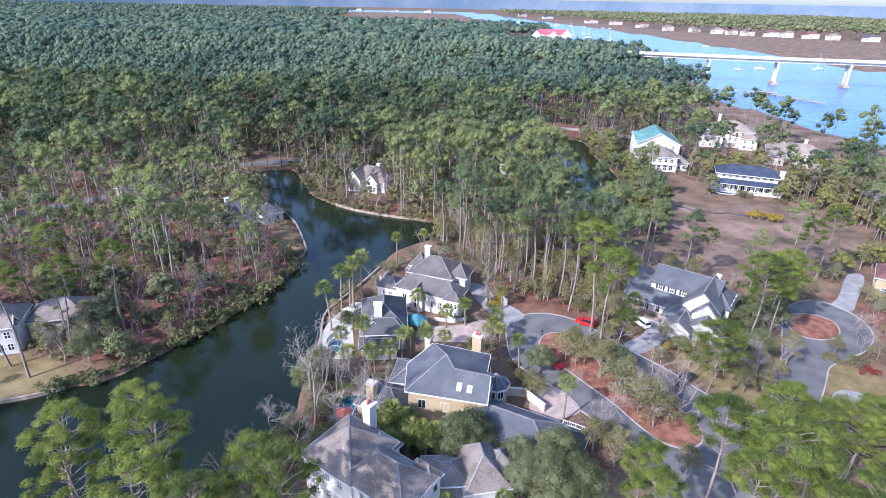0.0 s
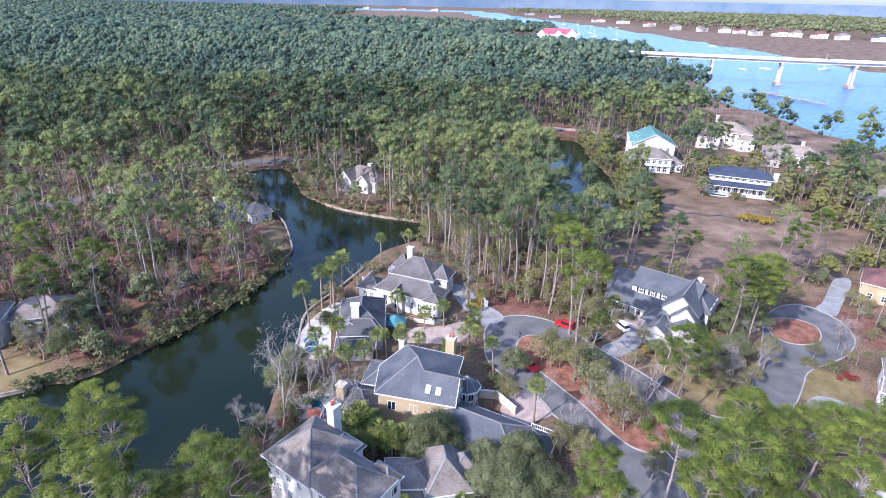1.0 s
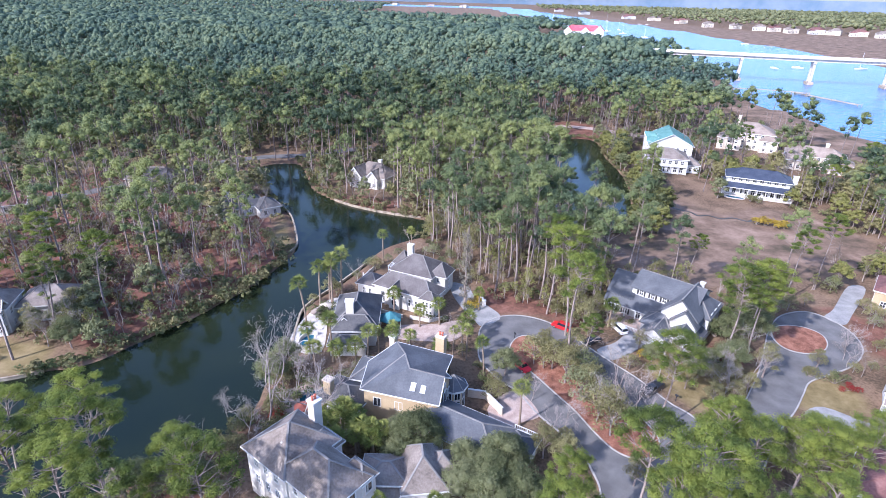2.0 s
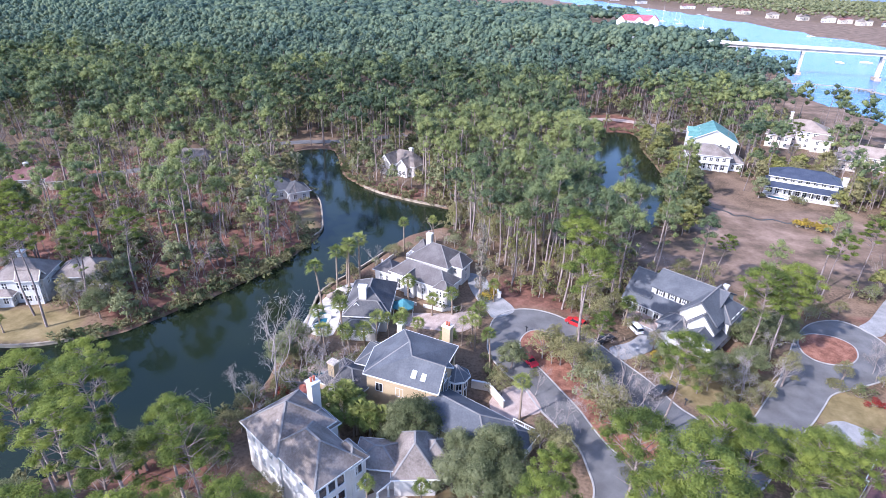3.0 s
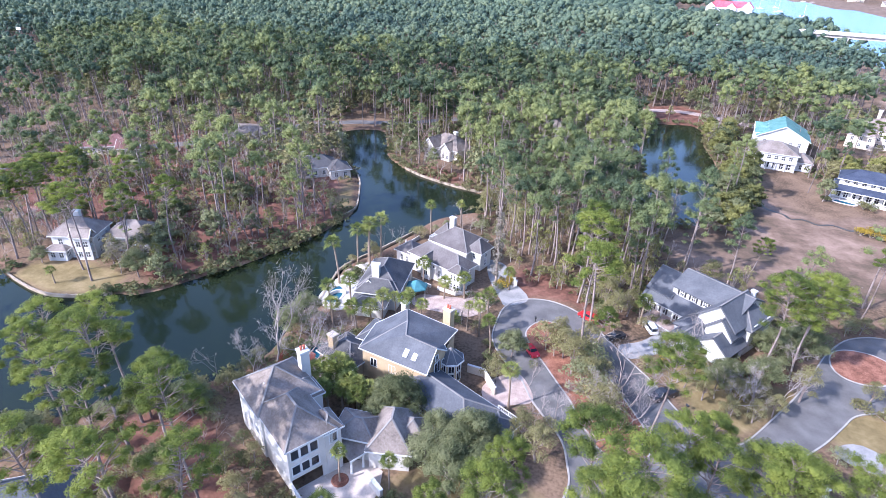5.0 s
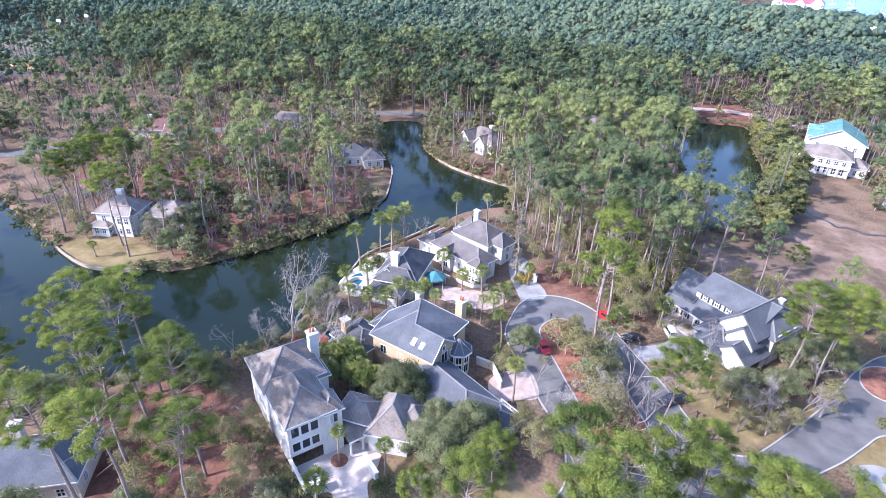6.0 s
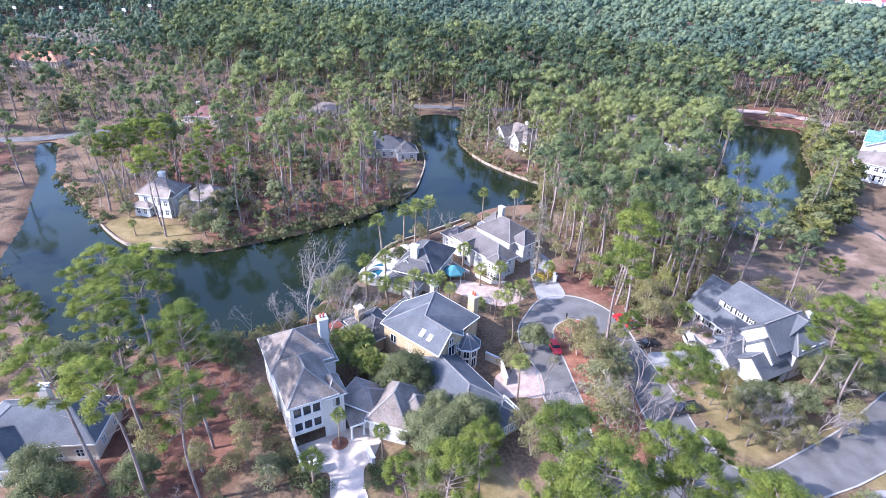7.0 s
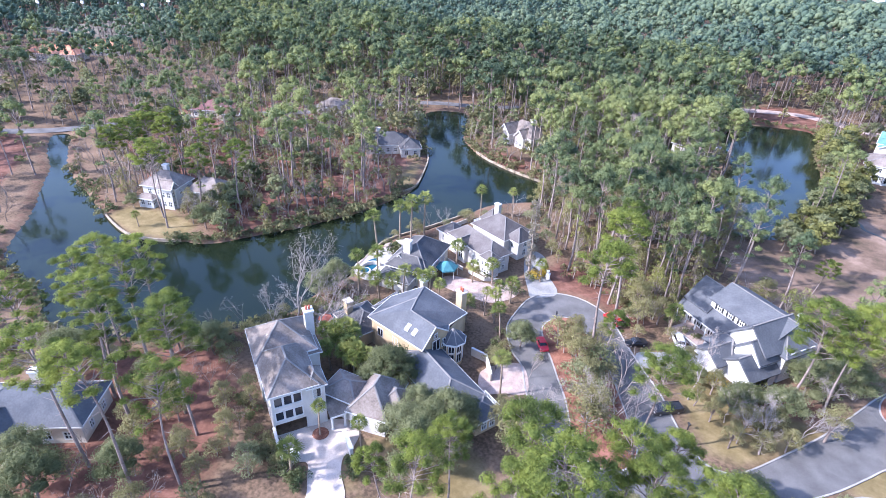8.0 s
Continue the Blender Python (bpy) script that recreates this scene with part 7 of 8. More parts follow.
joined("undergrowth", "dark green and olive undergrowth", "undergrowth", rows, scrubs, M_BUSH)
# the overhanging thicket along the banks
bank = []
for ring, lo, hi in ((LAGOON, 0, len(LAGOON)), (POND, 0, len(POND))):
    for i in range(lo, hi):
        a, b = Vector(ring[i]), Vector(ring[(i + 1) % len(ring)])
        for _ in range(max(1, int((b - a).length / 1.5))):
            q = a.lerp(b, r.random())
            if ring is LAGOON and ((q.x < -104 and (q.y < 68 - .55 * (q.x + 104) or r.random() < .8)) or (q.x > -36 and q.y > 76 and q.y < 160) or (-104 < q.x < -76 and q.y > 70) or (-58 < q.x < -46 and 142 < q.y < 182)):
                continue
            n = Vector((a.y - b.y, b.x - a.x)).normalized()
            s = 1 if signed([q + n], ring)[0] > 0 else -1
            q += n * s * r.uniform(.3, 2.6)
            bank.append((q.x, q.y, -.35, r.uniform(.5, 1.7), r.uniform(0, 6.28), int(r.integers(0, 5))))
for i in range(len(LAGOON)):
    a, b = Vector(LAGOON[i]), Vector(LAGOON[(i + 1) % len(LAGOON)])
    for _ in range(int((b - a).length * .8)):
        q = a.lerp(b, r.random())
        spit = -76 < q.x < -43 and 80 < q.y < 141
        west = -170 < q.x < -104 and q.y > 68 - .55 * (q.x + 104) and r.random() < .6
        if spit or west:
            n = Vector((a.y - b.y, b.x - a.x)).normalized()
            n = n if signed([q + n], LAGOON)[0] > 0 else -n
            q += n * r.uniform(-.5, 2.4)
            bank.append((q.x, q.y, -.7, r.uniform(.4, 1.5) + .9 * r.random() ** 3, r.uniform(0, 6.28), int(r.integers(0, 5))))
joined("bank_thicket", "dark thicket overhanging the lagoon banks", "thicket", bank, scrubs, M_BUSH)

# ---- bridge over the river ----
def bridge():
    ob = tagged(new("bridge"), "long white concrete road bridge on paired piers over the river", "bridge")
    line = [(20, 646), (142, 614), (239, 590.5), (299, 577), (361, 567), (430, 556), (520, 545), (640, 534), (800, 524)]
    pts = rounded(line, False, 6)
    hgt = [min(23.0, 15 + .09 * max(0, p[0] - 20)) for p in pts]
    left, right = [], []
    for i, p in enumerate(pts):
        a, b = Vector(pts[max(i - 1, 0)]), Vector(pts[min(i + 1, len(pts) - 1)])
        d = (b - a).normalized()
        s = Vector((-d.y, d.x)) * 6.5
        left.append(Vector(p) + s)
        right.append(Vector(p) - s)
    n = len(pts)

    def ribbon(prof):
        g, verts, faces, m = G(), [], [], len(prof)
        for i in range(n):
            d = (left[i] - right[i]) / 13.0
            mid = (left[i] + right[i]) / 2
            verts += [(*(mid + d * u), hgt[i] + z) for u, z in prof]
        for i in range(n - 1):
            faces += [(i * m + k, i * m + (k + 1) % m, (i + 1) * m + (k + 1) % m, (i + 1) * m + k) for k in range(m)]
        return g.add(verts, faces)

    part("deck", ribbon([(-6.5, -.3), (6.5, -.3), (6.5, -1.0), (4.5, -1.2), (4.5, -3.4), (-4.5, -3.4), (-4.5, -1.2), (-6.5, -1.0)]), M_CONCRETE, ob, "pale concrete deck")
    for u in (-6.3, 6.3):
        part("parapet", ribbon([(u - .25, -.3), (u - .2, .9), (u + .2, .9), (u + .25, -.3)]), M_TRIM, ob, "white concrete parapet")
    for x, y in ((84, 629), (142, 614), (193, 602), (243, 589.5), (302, 576), (362, 567), (424, 557), (486, 549), (560, 541), (640, 534)):
        k = min(range(n), key=lambda i: (pts[i][0] - x) ** 2 + (pts[i][1] - y) ** 2)
        d = (left[k] - right[k]).normalized()
        rot = math.degrees(math.atan2(d.y, d.x))
        m = pose(*pts[k], 0, 0, 0, rot)
        g = G(m)
        top = hgt[k] - 3.3
        g.box(-5.6, 5.6, -1.1, 1.1, top - 2.0, top)
        cap = part("pier", g, M_CONCRETE, ob, "concrete pier cap")
        for u in (-3.6, 3.6):
            g = G(m)
            g.box(u - .95, u + .95, -.9, .9, -3, top - 1.9)
            part("pier_leg", g, M_CONCRETE, cap)
        g = G(m)
        g.box(-6, 6, -2.6, 2.6, -3, 1.6)
        part("footing", g, M_TIMBER, cap, "dark footing with timber fenders")
    return ob


bridge()


# ---- vehicles ----
def car_body(g, L, W, prof):
    """A car's shell: sections across, lofted along its length. prof rows: y, sill, shoulder height, half width at shoulder, roof height, half width at roof."""
    verts, faces = [], []
    for y, sill, sh, hw, rf, rw in prof:
        verts += [(-hw * .96, y, sill), (-hw, y, (sill + sh) / 2), (-hw * .97, y, sh), (-rw, y, rf), (rw, y, rf), (hw * .97, y, sh), (hw, y, (sill + sh) / 2), (hw * .96, y, sill)]
    m = len(prof)
    for i in range(m - 1):
        faces += [(8 * i + k, 8 * i + (k + 1) % 8, 8 * i + 8 + (k + 1) % 8, 8 * i + 8 + k) for k in range(8)]
    faces += [tuple(range(8))[::-1], tuple(range(8 * m - 8, 8 * m))]
    g.add(verts, faces)


def vehicle(name, label, x, y, rot, paint_mat, sort="saloon", z=0.05):
    ob = tagged(new(name), label, "truck" if sort == "pickup" else "car")
    ob.matrix_basis = pose(x, y, z, 0, 0, rot)
    tall = {"saloon": 1.42, "suv": 1.72, "pickup": 1.82}[sort]
    L, W, sh = {"saloon": (4.5, 1.8, .92), "suv": (4.7, 1.88, 1.08), "pickup": (5.6, 1.98, 1.15)}[sort]
    h = L / 2
    if sort == "saloon":
        roof = [(-.62, 0), (-.5, 0), (-.26, 1), (.14, 1), (.42, 0), (.55, 0)]
    elif sort == "suv":
        roof = [(-.98, 0), (-.96, 0), (-.86, 1), (.2, 1), (.46, 0), (.5, 0)]
    else:
        roof = [(-.2, 0), (-.1, 0), (-.06, 1), (.3, 1), (.5, 0), (.52, 0)]
    g = G()
    prof = [(-h, .42, sh * .86, W * .42, sh * .87, W * .38), (-h * .96, .32, sh * .94, W * .47, sh * .96, W * .42)]
    prof += [(-h * .62 if sort == "saloon" else -h * .9, .25, sh, W * .5, sh + .03, W * .45), (h * .1, .25, sh, W * .5, sh + .03, W * .45), (h * .5, .25, sh * .98, W * .5, sh, W * .45), (h * .85, .28, sh * .86, W * .47, sh * .88, W * .42), (h * .97, .34, sh * .74, W * .43, sh * .76, W * .38), (h, .42, sh * .6, W * .4, sh * .62, W * .34)]
    car_body(g, L, W, prof)
    body = part("body", g, paint_mat, ob, smooth=False)
    # cabin: glass below, painted roof above
    g, rf = G(), G()
    (a, _), (b, _), (c, _), (d, _), (e, _), _ = roof
    y0, y1, y2, y3 = b * h, c * h, d * h, e * h
    w0, w1 = W * .455, W * .37
    g.add([(-w0, y0, sh), (w0, y0, sh), (-w1, y1, tall - .05), (w1, y1, tall - .05), (-w1, y2, tall - .05), (w1, y2, tall - .05), (-w0, y3, sh), (w0, y3, sh)],
          [(0, 1, 3, 2), (4, 5, 7, 6), (0, 2, 4, 6), (1, 7, 5, 3), (2, 3, 5, 4)])
    part("glasshouse", g, M_GLASS, ob, "dark car glass")
    rf.add([(-w1 - .03, y1 - .04, tall - .05), (w1 + .03, y1 - .04, tall - .05), (w1 + .03, y2 + .04, tall - .05), (-w1 - .03, y2 + .04, tall - .05), (-w1 + .06, y1 + .1, tall), (w1 - .06, y1 + .1, tall), (w1 - .06, y2 - .1, tall), (-w1 + .06, y2 - .1, tall)],
           [(4, 5, 6, 7), (0, 1, 5, 4), (1, 2, 6, 5), (2, 3, 7, 6), (3, 0, 4, 7), (3, 2, 1, 0)])
    part("roof", rf, paint_mat, ob)
    for s in (-1, 1):
        g = G()
        g.beam((s * w0, y0, sh + .02), (s * w1, y1, tall), .07, .05)
        part("pillar", g, paint_mat, ob)
        g = G()
        g.beam((s * w0, y3, sh + .02), (s * w1, y2, tall), .07, .05)
        part("pillar", g, paint_mat, ob)
    if sort == "pickup":
        g = G()
        g.box(-W * .4, W * .4, -h * .93, -h * .24, sh + .035, sh + .05)
        part("load_bed", g, M_SHUTTER, ob, "open dark load bed")
        for s in (-1, 1):
            g = G()
            g.box(s * W * .44 - .06, s * W * .44 + .06, -h * .94, -h * .22, sh - .02, sh + .18)
            part("bed_rail", g, paint_mat, ob)
    for sx in (-1, 1):
        for yy in (-.6, .62):
            g = G()
            x0 = sx * (W / 2 - .1)
            g.tube([(x0 - .11, yy * h, .33), (x0 - .1, yy * h, .33), (x0 + .1, yy * h, .33), (x0 + .11, yy * h, .33)], [.26, .33, .33, .26], 14)
            wheel = part("wheel", g, M_TYRE, ob, "black tyre", True)
            g = G()
            x1 = sx * (W / 2 + .012)
            g.tube([(x1 - .02, yy * h, .33), (x1 + .02, yy * h, .33)], [.21, .19], 10)
            part("rim", g, M_CHROME, wheel)
        g = G()
        g.box(sx * W * .3 - .16, sx * W * .3 + .16, h * .93, h * .99, sh * .6, sh * .74)
        part("headlight", g, M_LAMP, ob)
        g = G()
        g.box(sx * W * .36 - .1, sx * W * .36 + .1, -h * 1.005, -h * .95, sh * .68, sh * .86)
        part("tail_light", g, M_TAIL, ob)
    return ob


P_RED, P_DARKRED, P_WHITE, P_BLACK, P_SILVER = paint("bright red car paint", (0.62, 0.02, 0.05)), paint("dark red car paint", (0.42, 0.015, 0.02)), paint("white car paint", (0.78, 0.78, 0.76)), paint("black car paint", (0.02, 0.02, 0.025)), paint("silver car paint", (0.45, 0.46, 0.48))
vehicle("red_car", "small bright red car parked on the asphalt street", 20.9, 96.2, 38, P_RED)
vehicle("red_car", "dark red estate car parked at the kerb", 30.4, 112.6, 60, P_DARKRED, "suv")
vehicle("white_car", "white estate car parked in a driveway", 43.6, 113.6, 25, P_WHITE, "suv")
vehicle("pickup_truck", "black pickup truck with a silver cab on the street", 46.2, 92.2, 132, P_BLACK, "pickup")
vehicle("black_car", "black car parked in the shade under the trees", 36.6, 107.6, 130, P_BLACK)
for x, y, mat in ((170, 606.5, P_BLACK), (214, 596, P_SILVER), (338, 571, P_BLACK), (252, 588, P_WHITE)):
    vehicle("distant_car", "small car crossing the concrete bridge", x, y, 76, mat, "saloon", 22.7)


def golf_cart(x, y, rot):
    ob = tagged(new("golf_cart"), "white golf cart with a canopy under pines", "golf cart")
    ob.matrix_basis = pose(x, y, 0, 0, 0, rot)
    g = G()
    g.box(-.6, .6, -1.15, 1.15, .3, .55)
    g.add([(-.58, .5, .55), (.58, .5, .55), (.5, 1.15, .75), (-.5, 1.15, .75), (-.5, .55, .95), (.5, .55, .95)], [(0, 1, 2, 3), (3, 2, 5, 4), (0, 4, 5, 1), (0, 3, 4), (1, 5, 2)])
    part("body", g, P_WHITE, ob)
    g = G()
    g.box(-.62, .62, -.95, .75, 1.82, 1.9)
    part("canopy", g, P_WHITE, ob, "flat white canopy")
    for a in (-.55, .55):
        for b in (-.85, .65):
            g = G()
            g.tube([(a, b, .5), (a, b * .95, 1.85)], [.025, .025], 6)
            part("post", g, M_STEEL, ob)
        for b in (-.75, .8):
            g = G()
            g.tube([(a - .08, b, .22), (a + .08, b, .22)], [.22, .22], 12)
            part("wheel", g, M_TYRE, ob)
    g = G()
    g.box(-.52, .52, -.6, -.1, .55, .8)
    g.box(-.52, .52, -.7, -.58, .8, 1.2)
    part("seat", g, M_TIMBER, ob, "tan bench seat")


golf_cart(68.8, 78.4, 35)


# ---- pools, terraces, garden things ----
def pool(name, label, ring, z=0.1):
    ob = tagged(new(name), label, "pool")
    g = G()
    pts = rounded(ring, True, 5)
    g.add([(x, y, z) for x, y in pts], [tuple(range(len(pts)))])
    part("pool_water", g, M_POOL, ob, "clear turquoise water")
    part("coping", strip(pts, .5, -.1, z + .1), M_CONCRETE, ob, "pale stone coping")


pool("swimming_pool", "small turquoise pool on the lagoon terrace", [(-27.6, 99), (-26, 97.6), (-24.4, 99), (-25, 102.4), (-27.2, 104.4), (-28.4, 102)])
pool("swimming_pool", "blue pool on the paved rear terrace", [(-20.4, 79.4), (-16.6, 78.4), (-15.4, 81), (-17.6, 83.6), (-21, 82.6)])
pool("swimming_pool", "turquoise pool before the navy-roofed house", [(102.5, 217.4), (107.6, 215.4), (109, 217.0), (104, 219.6)])
g = G()
g.tube([(-25.4, 97.2, .05), (-25.4, 97.2, .75), (-25.4, 97.2, .8)], [1.5, 1.5, 1.4], 20)
spa = tagged(part("hot_tub", g, M_STUCCO, None), "round white hot tub on the terrace", "hot tub")
g = G()
g.tube([(-25.4, 97.2, .79), (-25.4, 97.2, .83)], [1.15, 1.15], 20)
part("water", g, M_POOL, spa, "dark blue water")


def umbrella(x, y, mat, label):
    ob = tagged(new("parasol"), label, "parasol")
    ob.matrix_basis = pose(x, y, .05)
    g = G()
    g.tube([(0, 0, 0), (0, 0, 2.5)], [.04, .03], 8)
    part("pole", g, M_TIMBER, ob)
    g = G()
    rim = [(1.5 * math.cos(k * math.pi / 4), 1.5 * math.sin(k * math.pi / 4), 2.0) for k in range(8)]
    g.add(rim + [(0, 0, 2.65)] + [(a * 1.01, b * 1.01, c - .16) for a, b, c in rim], [(i, (i + 1) % 8, 8) for i in range(8)] + [(i, 9 + i, 9 + (i + 1) % 8, (i + 1) % 8) for i in range(8)])
    part("canopy", g, mat, ob)
    g = G()
    g.tube([(0, 0, 0), (0, 0, .1)], [.4, .36], 12)
    part("base", g, M_STEEL, ob)


umbrella(-25.2, 111.6, M_CREAM, "faded cream parasol on the terrace")
umbrella(-26.4, 108.6, M_ROOF_TAN, "faded tan parasol by the pool")
umbrella(-12.6, 82.4, M_TRIM, "white parasol beside the rear terrace")
umbrella(-18.8, 76.6, M_POT, "red parasol near the pool")


def awning(x, y, rot):
    ob = tagged(new("gazebo"), "turquoise canvas gazebo beside the cottage", "gazebo")
    ob.matrix_basis = pose(x, y, 0, 0, 0, rot)
    ring = [(2.7 * math.cos(math.pi / 6 + k * math.pi / 3), 2.7 * math.sin(math.pi / 6 + k * math.pi / 3)) for k in range(6)]
    g = G()
    g.add([(a, b, 2.5) for a, b in ring] + [(0, 0, 4.0)] + [(a * 1.02, b * 1.02, 2.2) for a, b in ring], [(i, (i + 1) % 6, 6) for i in range(6)] + [(i, 7 + i, 7 + (i + 1) % 6, (i + 1) % 6) for i in range(6)])
    part("canopy", g, M_AWNING, ob, "turquoise canvas canopy")
    for a, b in ring:
        g = G()
        g.tube([(a * .96, b * .96, 0), (a * .96, b * .96, 2.5)], [.06, .06], 8)
        part("post", g, M_TRIM, ob)


awning(-8.8, 107.8, 10)


def lounger(x, y, rot):
    ob = tagged(new("sun_lounger"), "pale sun lounger on the pool terrace", "lounger", "loungers on the terraces")
    ob.matrix_basis = pose(x, y, .06, 0, 0, rot)
    g = G()
    g.box(-.34, .34, -.95, .45, .28, .38)
    part("seat", g, M_TRIM, ob)
    g = G()
    g.add([(-.34, .45, .3), (.34, .45, .3), (.34, .45, .38), (-.34, .45, .38), (-.34, .98, .7), (.34, .98, .7), (.34, .95, .78), (-.34, .95, .78)], [(0, 1, 5, 4), (3, 7, 6, 2), (0, 4, 7, 3), (1, 2, 6, 5), (4, 5, 6, 7)])
    part("backrest", g, M_TRIM, ob)
    for a in (-.3, .3):
        for b in (-.85, .4):
            g = G()
            g.tube([(a, b, 0), (a, b, .3)], [.03, .03], 6)
            part("leg", g, M_STEEL, ob)
    return ob


first = lounger(-24.6, 106.4, 70)
for x, y, a in ((-24.8, 104.6, 75), (-13.8, 84.2, 30), (-15.4, 84.8, 20), (-22.8, 113.8, 110)):
    copy_thing(first, pose(x, y, .06, 0, 0, a))


def post_box(x, y, rot):
    ob = tagged(new("gate_pillar"), "white stucco gate pillar with a cap", "pillar", "gate pillars by the drive")
    ob.matrix_basis = pose(x, y, 0, 0, 0, rot)
    g = G()
    g.box(-.4, .4, -.4, .4, -.1, 1.5)
    part("shaft", g, M_STUCCO, ob)
    g = G()
    g.box(-.5, .5, -.5, .5, 1.5, 1.62)
    g.add([(-.45, -.45, 1.62), (.45, -.45, 1.62), (.45, .45, 1.62), (-.45, .45, 1.62), (0, 0, 1.85)], [(0, 1, 4), (1, 2, 4), (2, 3, 4), (3, 0, 4)])
    part("cap", g, M_TRIM, ob)
    return ob


first = post_box(11.4, 121.3, 10)
copy_thing(first, pose(12.1, 120.3, 0, 0, 0, 10))


def mailbox(x, y, rot):
    ob = tagged(new("mailbox"), "black mailbox on a post by the kerb", "mailbox")
    ob.matrix_basis = pose(x, y, .1, 0, 0, rot)
    g = G()
    g.box(-.07, .07, -.07, .07, -.2, 1.1)
    part("post", g, M_SHUTTER, ob)
    g = G()
    g.add([(-.18, -.3, 1.1), (.18, -.3, 1.1), (.18, .3, 1.1), (-.18, .3, 1.1), (-.18, -.3, 1.3), (.18, -.3, 1.3), (.18, .3, 1.3), (-.18, .3, 1.3), (0, -.3, 1.42), (0, .3, 1.42)],
          [(3, 2, 1, 0), (0, 1, 5, 8, 4), (2, 3, 7, 9, 6), (1, 2, 6, 5), (3, 0, 4, 7), (5, 6, 9, 8), (4, 8, 9, 7)])
    part("box", g, M_SHUTTER, ob)


mailbox(19.6, 107.0, 20)
mailbox(50.2, 90.0, 40)


# ---- timber bulkheads along the lagoon ----
def bulkhead(name, label, line, h0=-1.6, h1=.18):
    ob = tagged(new(name), label, "bulkhead")
    pts = rounded(line, False, 4)
    part("sheeting", strip(pts, .14, h0, h1 - .06, False), M_TIMBER, ob)
    part("cap_rail", strip(pts, .42, h1 - .06, h1 + .04, False), M_TIMBER, ob, "pale weathered cap rail")
    n = 0
    for a, b in zip(pts, pts[1:]):
        a, b = Vector(a), Vector(b)
        d = (b - a).normalized()
        out = Vector((-d.y, d.x)) * .2
        for k in range(max(1, int((b - a).length / 2.2))):
            q = a + d * 2.2 * k + out
            g = G()
            g.tube([(q.x, q.y, h0), (q.x, q.y, h1 + .12)], [.13, .12], 6)
            part("pile", g, M_TIMBER, ob)


bulkhead("bulkhead", "pale timber bulkhead edging the dry lawn", [(-104, 79.6), (-99, 78.2), (-92, 76.8), (-86, 76.6), (-79, 79), (-74, 82.2)])
bulkhead("bulkhead", "curved timber bulkhead round the spit", [(-46, 142), (-45.6, 148), (-47.8, 154), (-51.4, 162), (-56, 171), (-64, 182)])
bulkhead("bulkhead", "low stone bulkhead below the far white house", [(-12, 176.4), (-25, 179.2), (-38, 184), (-46, 189)])
bulkhead("bulkhead", "timber bulkhead below the pool terraces", [(-29.2, 91), (-28.6, 97), (-30.4, 106), (-31, 114), (-26.4, 126), (-22, 139)])


# ---- river things ----
def boat(x, y, rot, L=11.0, mast=True, z=-.9):
    ob = tagged(new("sailing_boat" if mast else "motor_boat"), "white sailing boat moored with bare mast" if mast else "small white motor boat on the river", "boat", "boats on the river")
    ob.matrix_basis = pose(x, y, z, 0, 0, rot)
    g = G()
    ys = np.linspace(-L / 2, L / 2, 9)
    verts, faces = [], []
    for yy in ys:
        t = (yy + L / 2) / L
        w = L * .15 * (1 - max(0, (t - .35) / .65) ** 2.2) * (.8 + .2 * min(1, t * 4))
        verts += [(-w, yy, 1.1 + .5 * t * t), (-w * .7, yy, -.1), (w * .7, yy, -.1), (w, yy, 1.1 + .5 * t * t)]
    for i in range(8):
        faces += [(4 * i + k, 4 * i + k + 1, 4 * i + 5 + k, 4 * i + 4 + k) for k in range(3)] + [(4 * i, 4 * i + 4, 4 * i + 7, 4 * i + 3)]
    faces.append((0, 3, 2, 1))
    part("hull", g.add(verts, faces), M_TRIM, ob)
    g = G()
    g.add([(-L * .08, -L * .2, 1.1), (L * .08, -L * .2, 1.1), (L * .06, L * .2, 1.4), (-L * .06, L * .2, 1.4), (-L * .06, -L * .15, 1.9), (L * .06, -L * .15, 1.9), (L * .05, L * .12, 1.9), (-L * .05, L * .12, 1.9)],
          [(4, 5, 6, 7), (0, 1, 5, 4), (1, 2, 6, 5), (2, 3, 7, 6), (3, 0, 4, 7)])
    part("cabin", g, M_TRIM, ob)
    if mast:
        g = G()
        g.tube([(0, L * .08, 1.3), (0, L * .08, L * 1.25)], [.2, .14], 6)
        part("mast", g, M_TRIM, ob)
        g = G()
        g.tube([(0, L * .08, 2.6), (0, -L * .32, 2.7)], [.16, .13], 6)
        part("boom", g, M_TRIM, ob)
    return ob


BOATS = [(172, 1786, 40, 15, 1), (233, 2037, 10, 15, 1), (281, 1195, 60, 15, 1), (324, 1948, 20, 15, 1), (275, 1922, 60, 15, 1), (166, 2099, 30, 15, 1), (168, 1579, 0, 15, 1), (235, 1373, 50, 15, 1), (257, 1297, 80, 15, 1), (272, 1435, 20, 15, 1), (428, 730, 100, 15, 1),
         (214, 1080, 50, 12, 0), (222, 1100, 70, 12, 0), (432, 1095, 80, 12, 0), (392, 1785, 80, 12, 0), (407, 1757, 60, 12, 0), (321, 706, 20, 12, 0), (353, 719, 60, 12, 0), (205, 960, 0, 12, 0)]
firsts = {}
for x, y, a, L, m in BOATS:
    if m not in firsts:
        firsts[m] = boat(x, y, a, L, bool(m))
    else:
        copy_thing(firsts[m], pose(x, y, -.9, 0, 0, a))


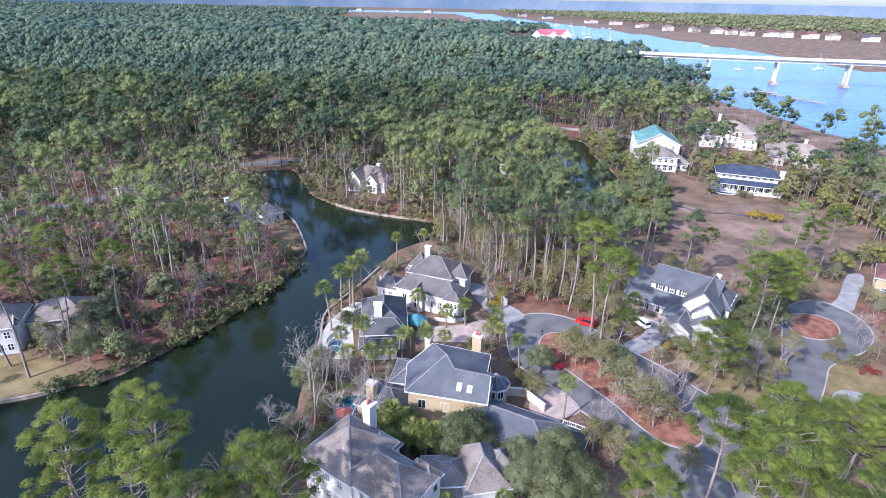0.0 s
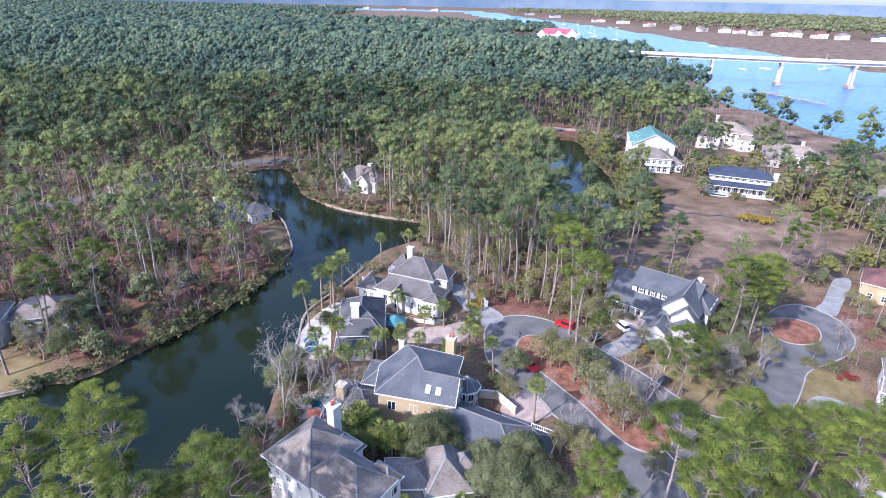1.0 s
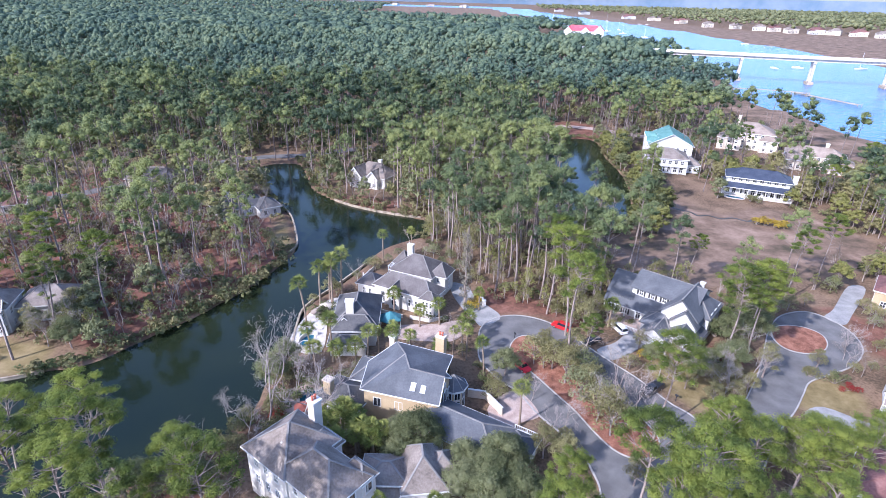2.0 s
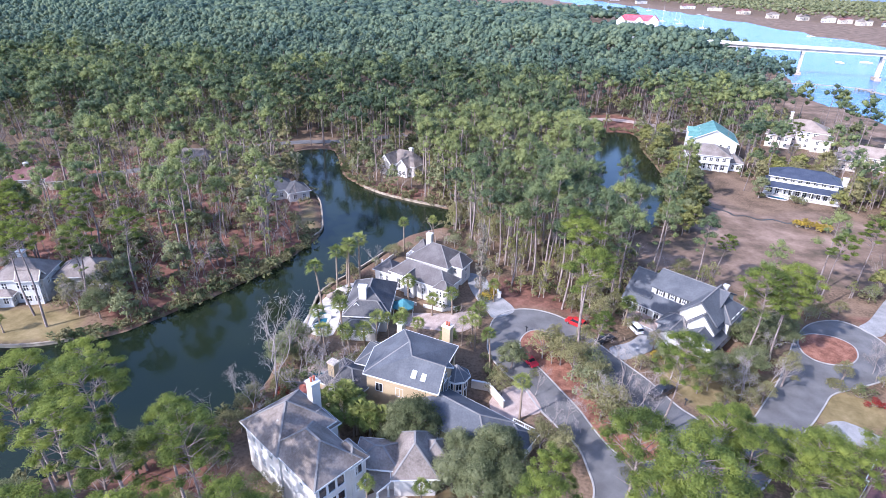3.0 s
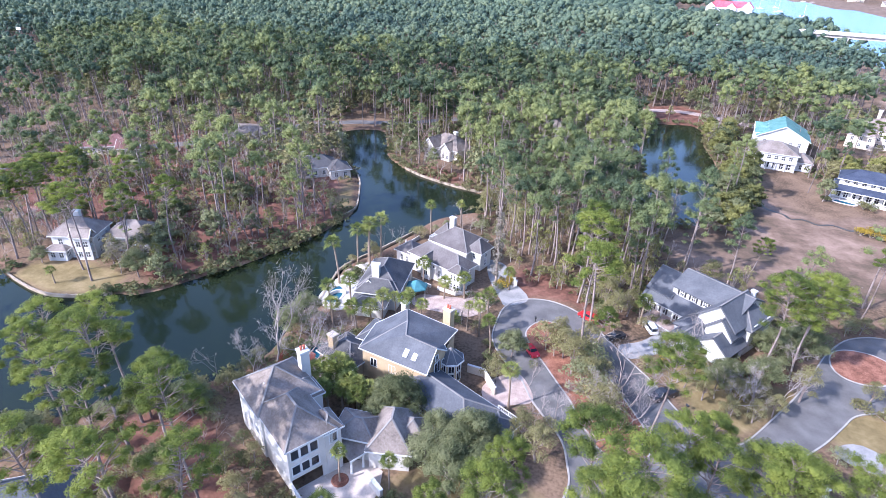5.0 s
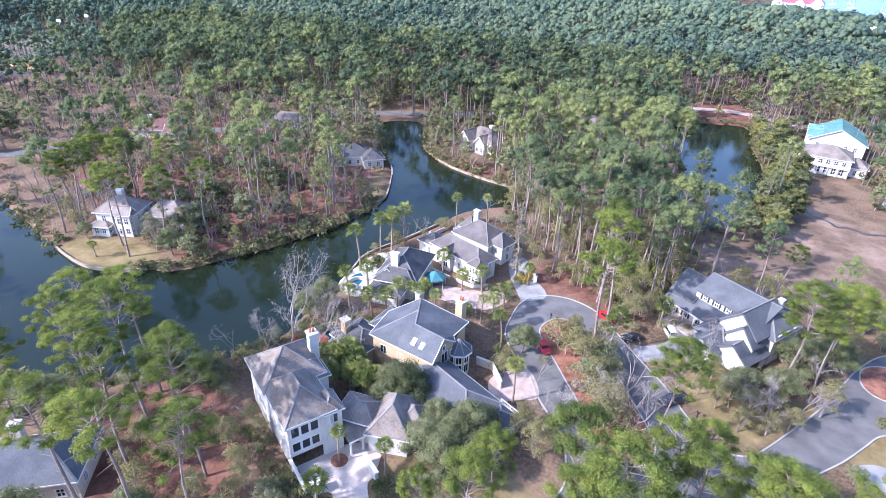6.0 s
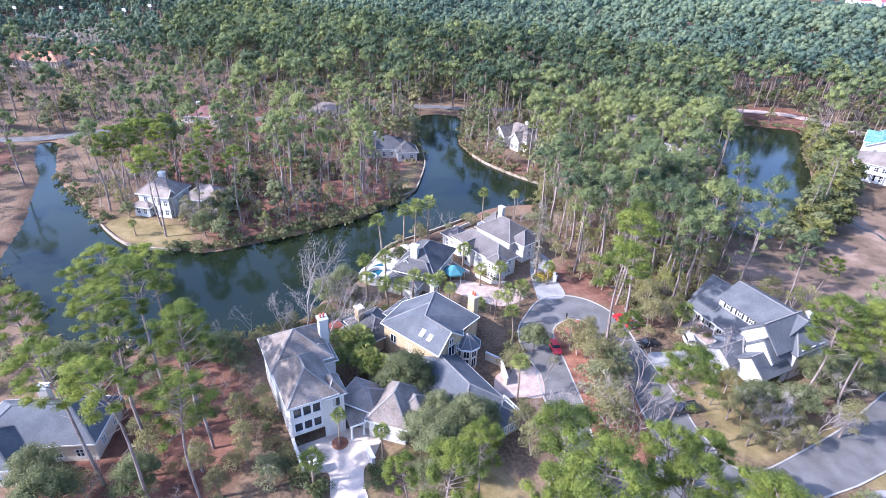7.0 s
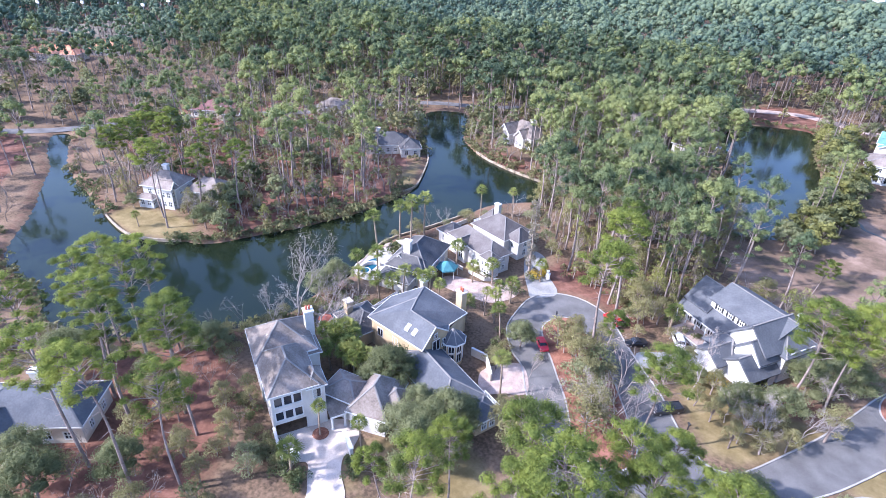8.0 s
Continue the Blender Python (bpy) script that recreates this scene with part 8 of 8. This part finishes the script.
def jetty(name, label, line, w, z=1.2):
    ob = tagged(new(name), label, "jetty")
    pts = rounded(line, False, 4)
    part("deck", strip(pts, w, z - .2, z, False), M_TIMBER, ob)
    for p in pts[::2]:
        for s in (-.4, .4):
            g = G()
            g.tube([(p[0] + s * w, p[1] + s * .3 * w, -3), (p[0] + s * w, p[1] + s * .3 * w, z + .8)], [.25, .22], 6)
            part("pile", g, M_TIMBER, ob)


jetty("jetty", "dark timber jetty on piles over the mudflat", [(196, 503), (212, 511), (240, 508), (262, 498)], 3.0, 1.8)
jetty("jetty", "floating timber jetty head in the river", [(256, 510), (262, 498), (280, 456)], 4.5, .4)
jetty("jetty", "timber marina jetty beside the red roof", [(180, 1030), (214, 1010), (250, 1030)], 4.0, 1.0)
jetty("jetty", "thin timber jetty from the far shore", [(470, 1050), (430, 1010)], 2.6, 1.4)


# ---- sports ground lamps behind the woods ----
def flood_lamp(x, y):
    ob = tagged(new("floodlight_mast"), "tall steel floodlight mast behind the woods", "floodlight", "masts round the sports ground")
    ob.matrix_basis = pose(x, y, 0)
    g = G()
    g.tube([(0, 0, 0), (0, 0, 18)], [.35, .2], 8)
    part("mast", g, M_STEEL, ob)
    g = G()
    g.box(-2.0, 2.0, -.3, .3, 17.4, 19.2)
    part("lamp_bank", g, M_TRIM, ob, "bank of white lamps")
    return ob


first = flood_lamp(-391, 260)
for x, y in ((-384, 297), (-404, 236), (-372, 268), (-412, 246), (-430, 224)):
    copy_thing(first, pose(x, y, 0))
flat("sports_ground", [(-436, 222), (-352, 232), (-362, 298), (-436, 298)], .06, M_FIELD, "dry brown sports ground in a clearing", category="sports ground")

# ---- houses along the far shore ----
far_rng = np.random.default_rng(91)
FAR_HOUSES = [(557, 1706), (612, 1655), (652, 1600), (690, 1512), (742, 1500), (773, 1478), (811, 1450), (838, 1408), (674, 1568), (900, 1370), (960, 1325), (437, 2190), (500, 2080), (540, 1900), (250, 2930), (330, 2600), (-1018, 3880), (-645, 3490), (-430, 3390), (-230, 3300)]
for x, y in FAR_HOUSES:
    s = far_rng.uniform(1.3, 1.75) * (1.3 if y > 1850 else 1)
    mats = [M_SIDING, M_CREAM, M_CREAM, M_SIDING][int(far_rng.integers(0, 4))]
    tops = [M_ROOF_GREY, M_ROOF_BROWN, M_ROOF_DARK, M_ROOF_GREY][int(far_rng.integers(0, 4))]
    hs = house_at(x, y, far_rng.uniform(-40, 20), "pale waterfront house on the far shore", "shore_house")
    W = hs[0].matrix_basis
    for dx, dy, sx, sy, ev, rg in ((0, 0, 18 * s, 12 * s, 10, 15.5), (-8 * s, -5 * s, 8 * s, 8 * s, 8, 12.5)):
        c = (W @ Vector((dx, dy, 0))).to_2d()
        wing(hs, c, (sx, sy), math.degrees(W.to_euler().z), ev, rg, wall=mats, top=tops, cap=tops, wins={'s': windows(3, sx * .8, 1.2, 2.0, 2.0) + windows(3, sx * .8, 4.2, 2.0, 1.8), 'w': windows(2, sy * .7, 1.2, 2.0, 2.0)})
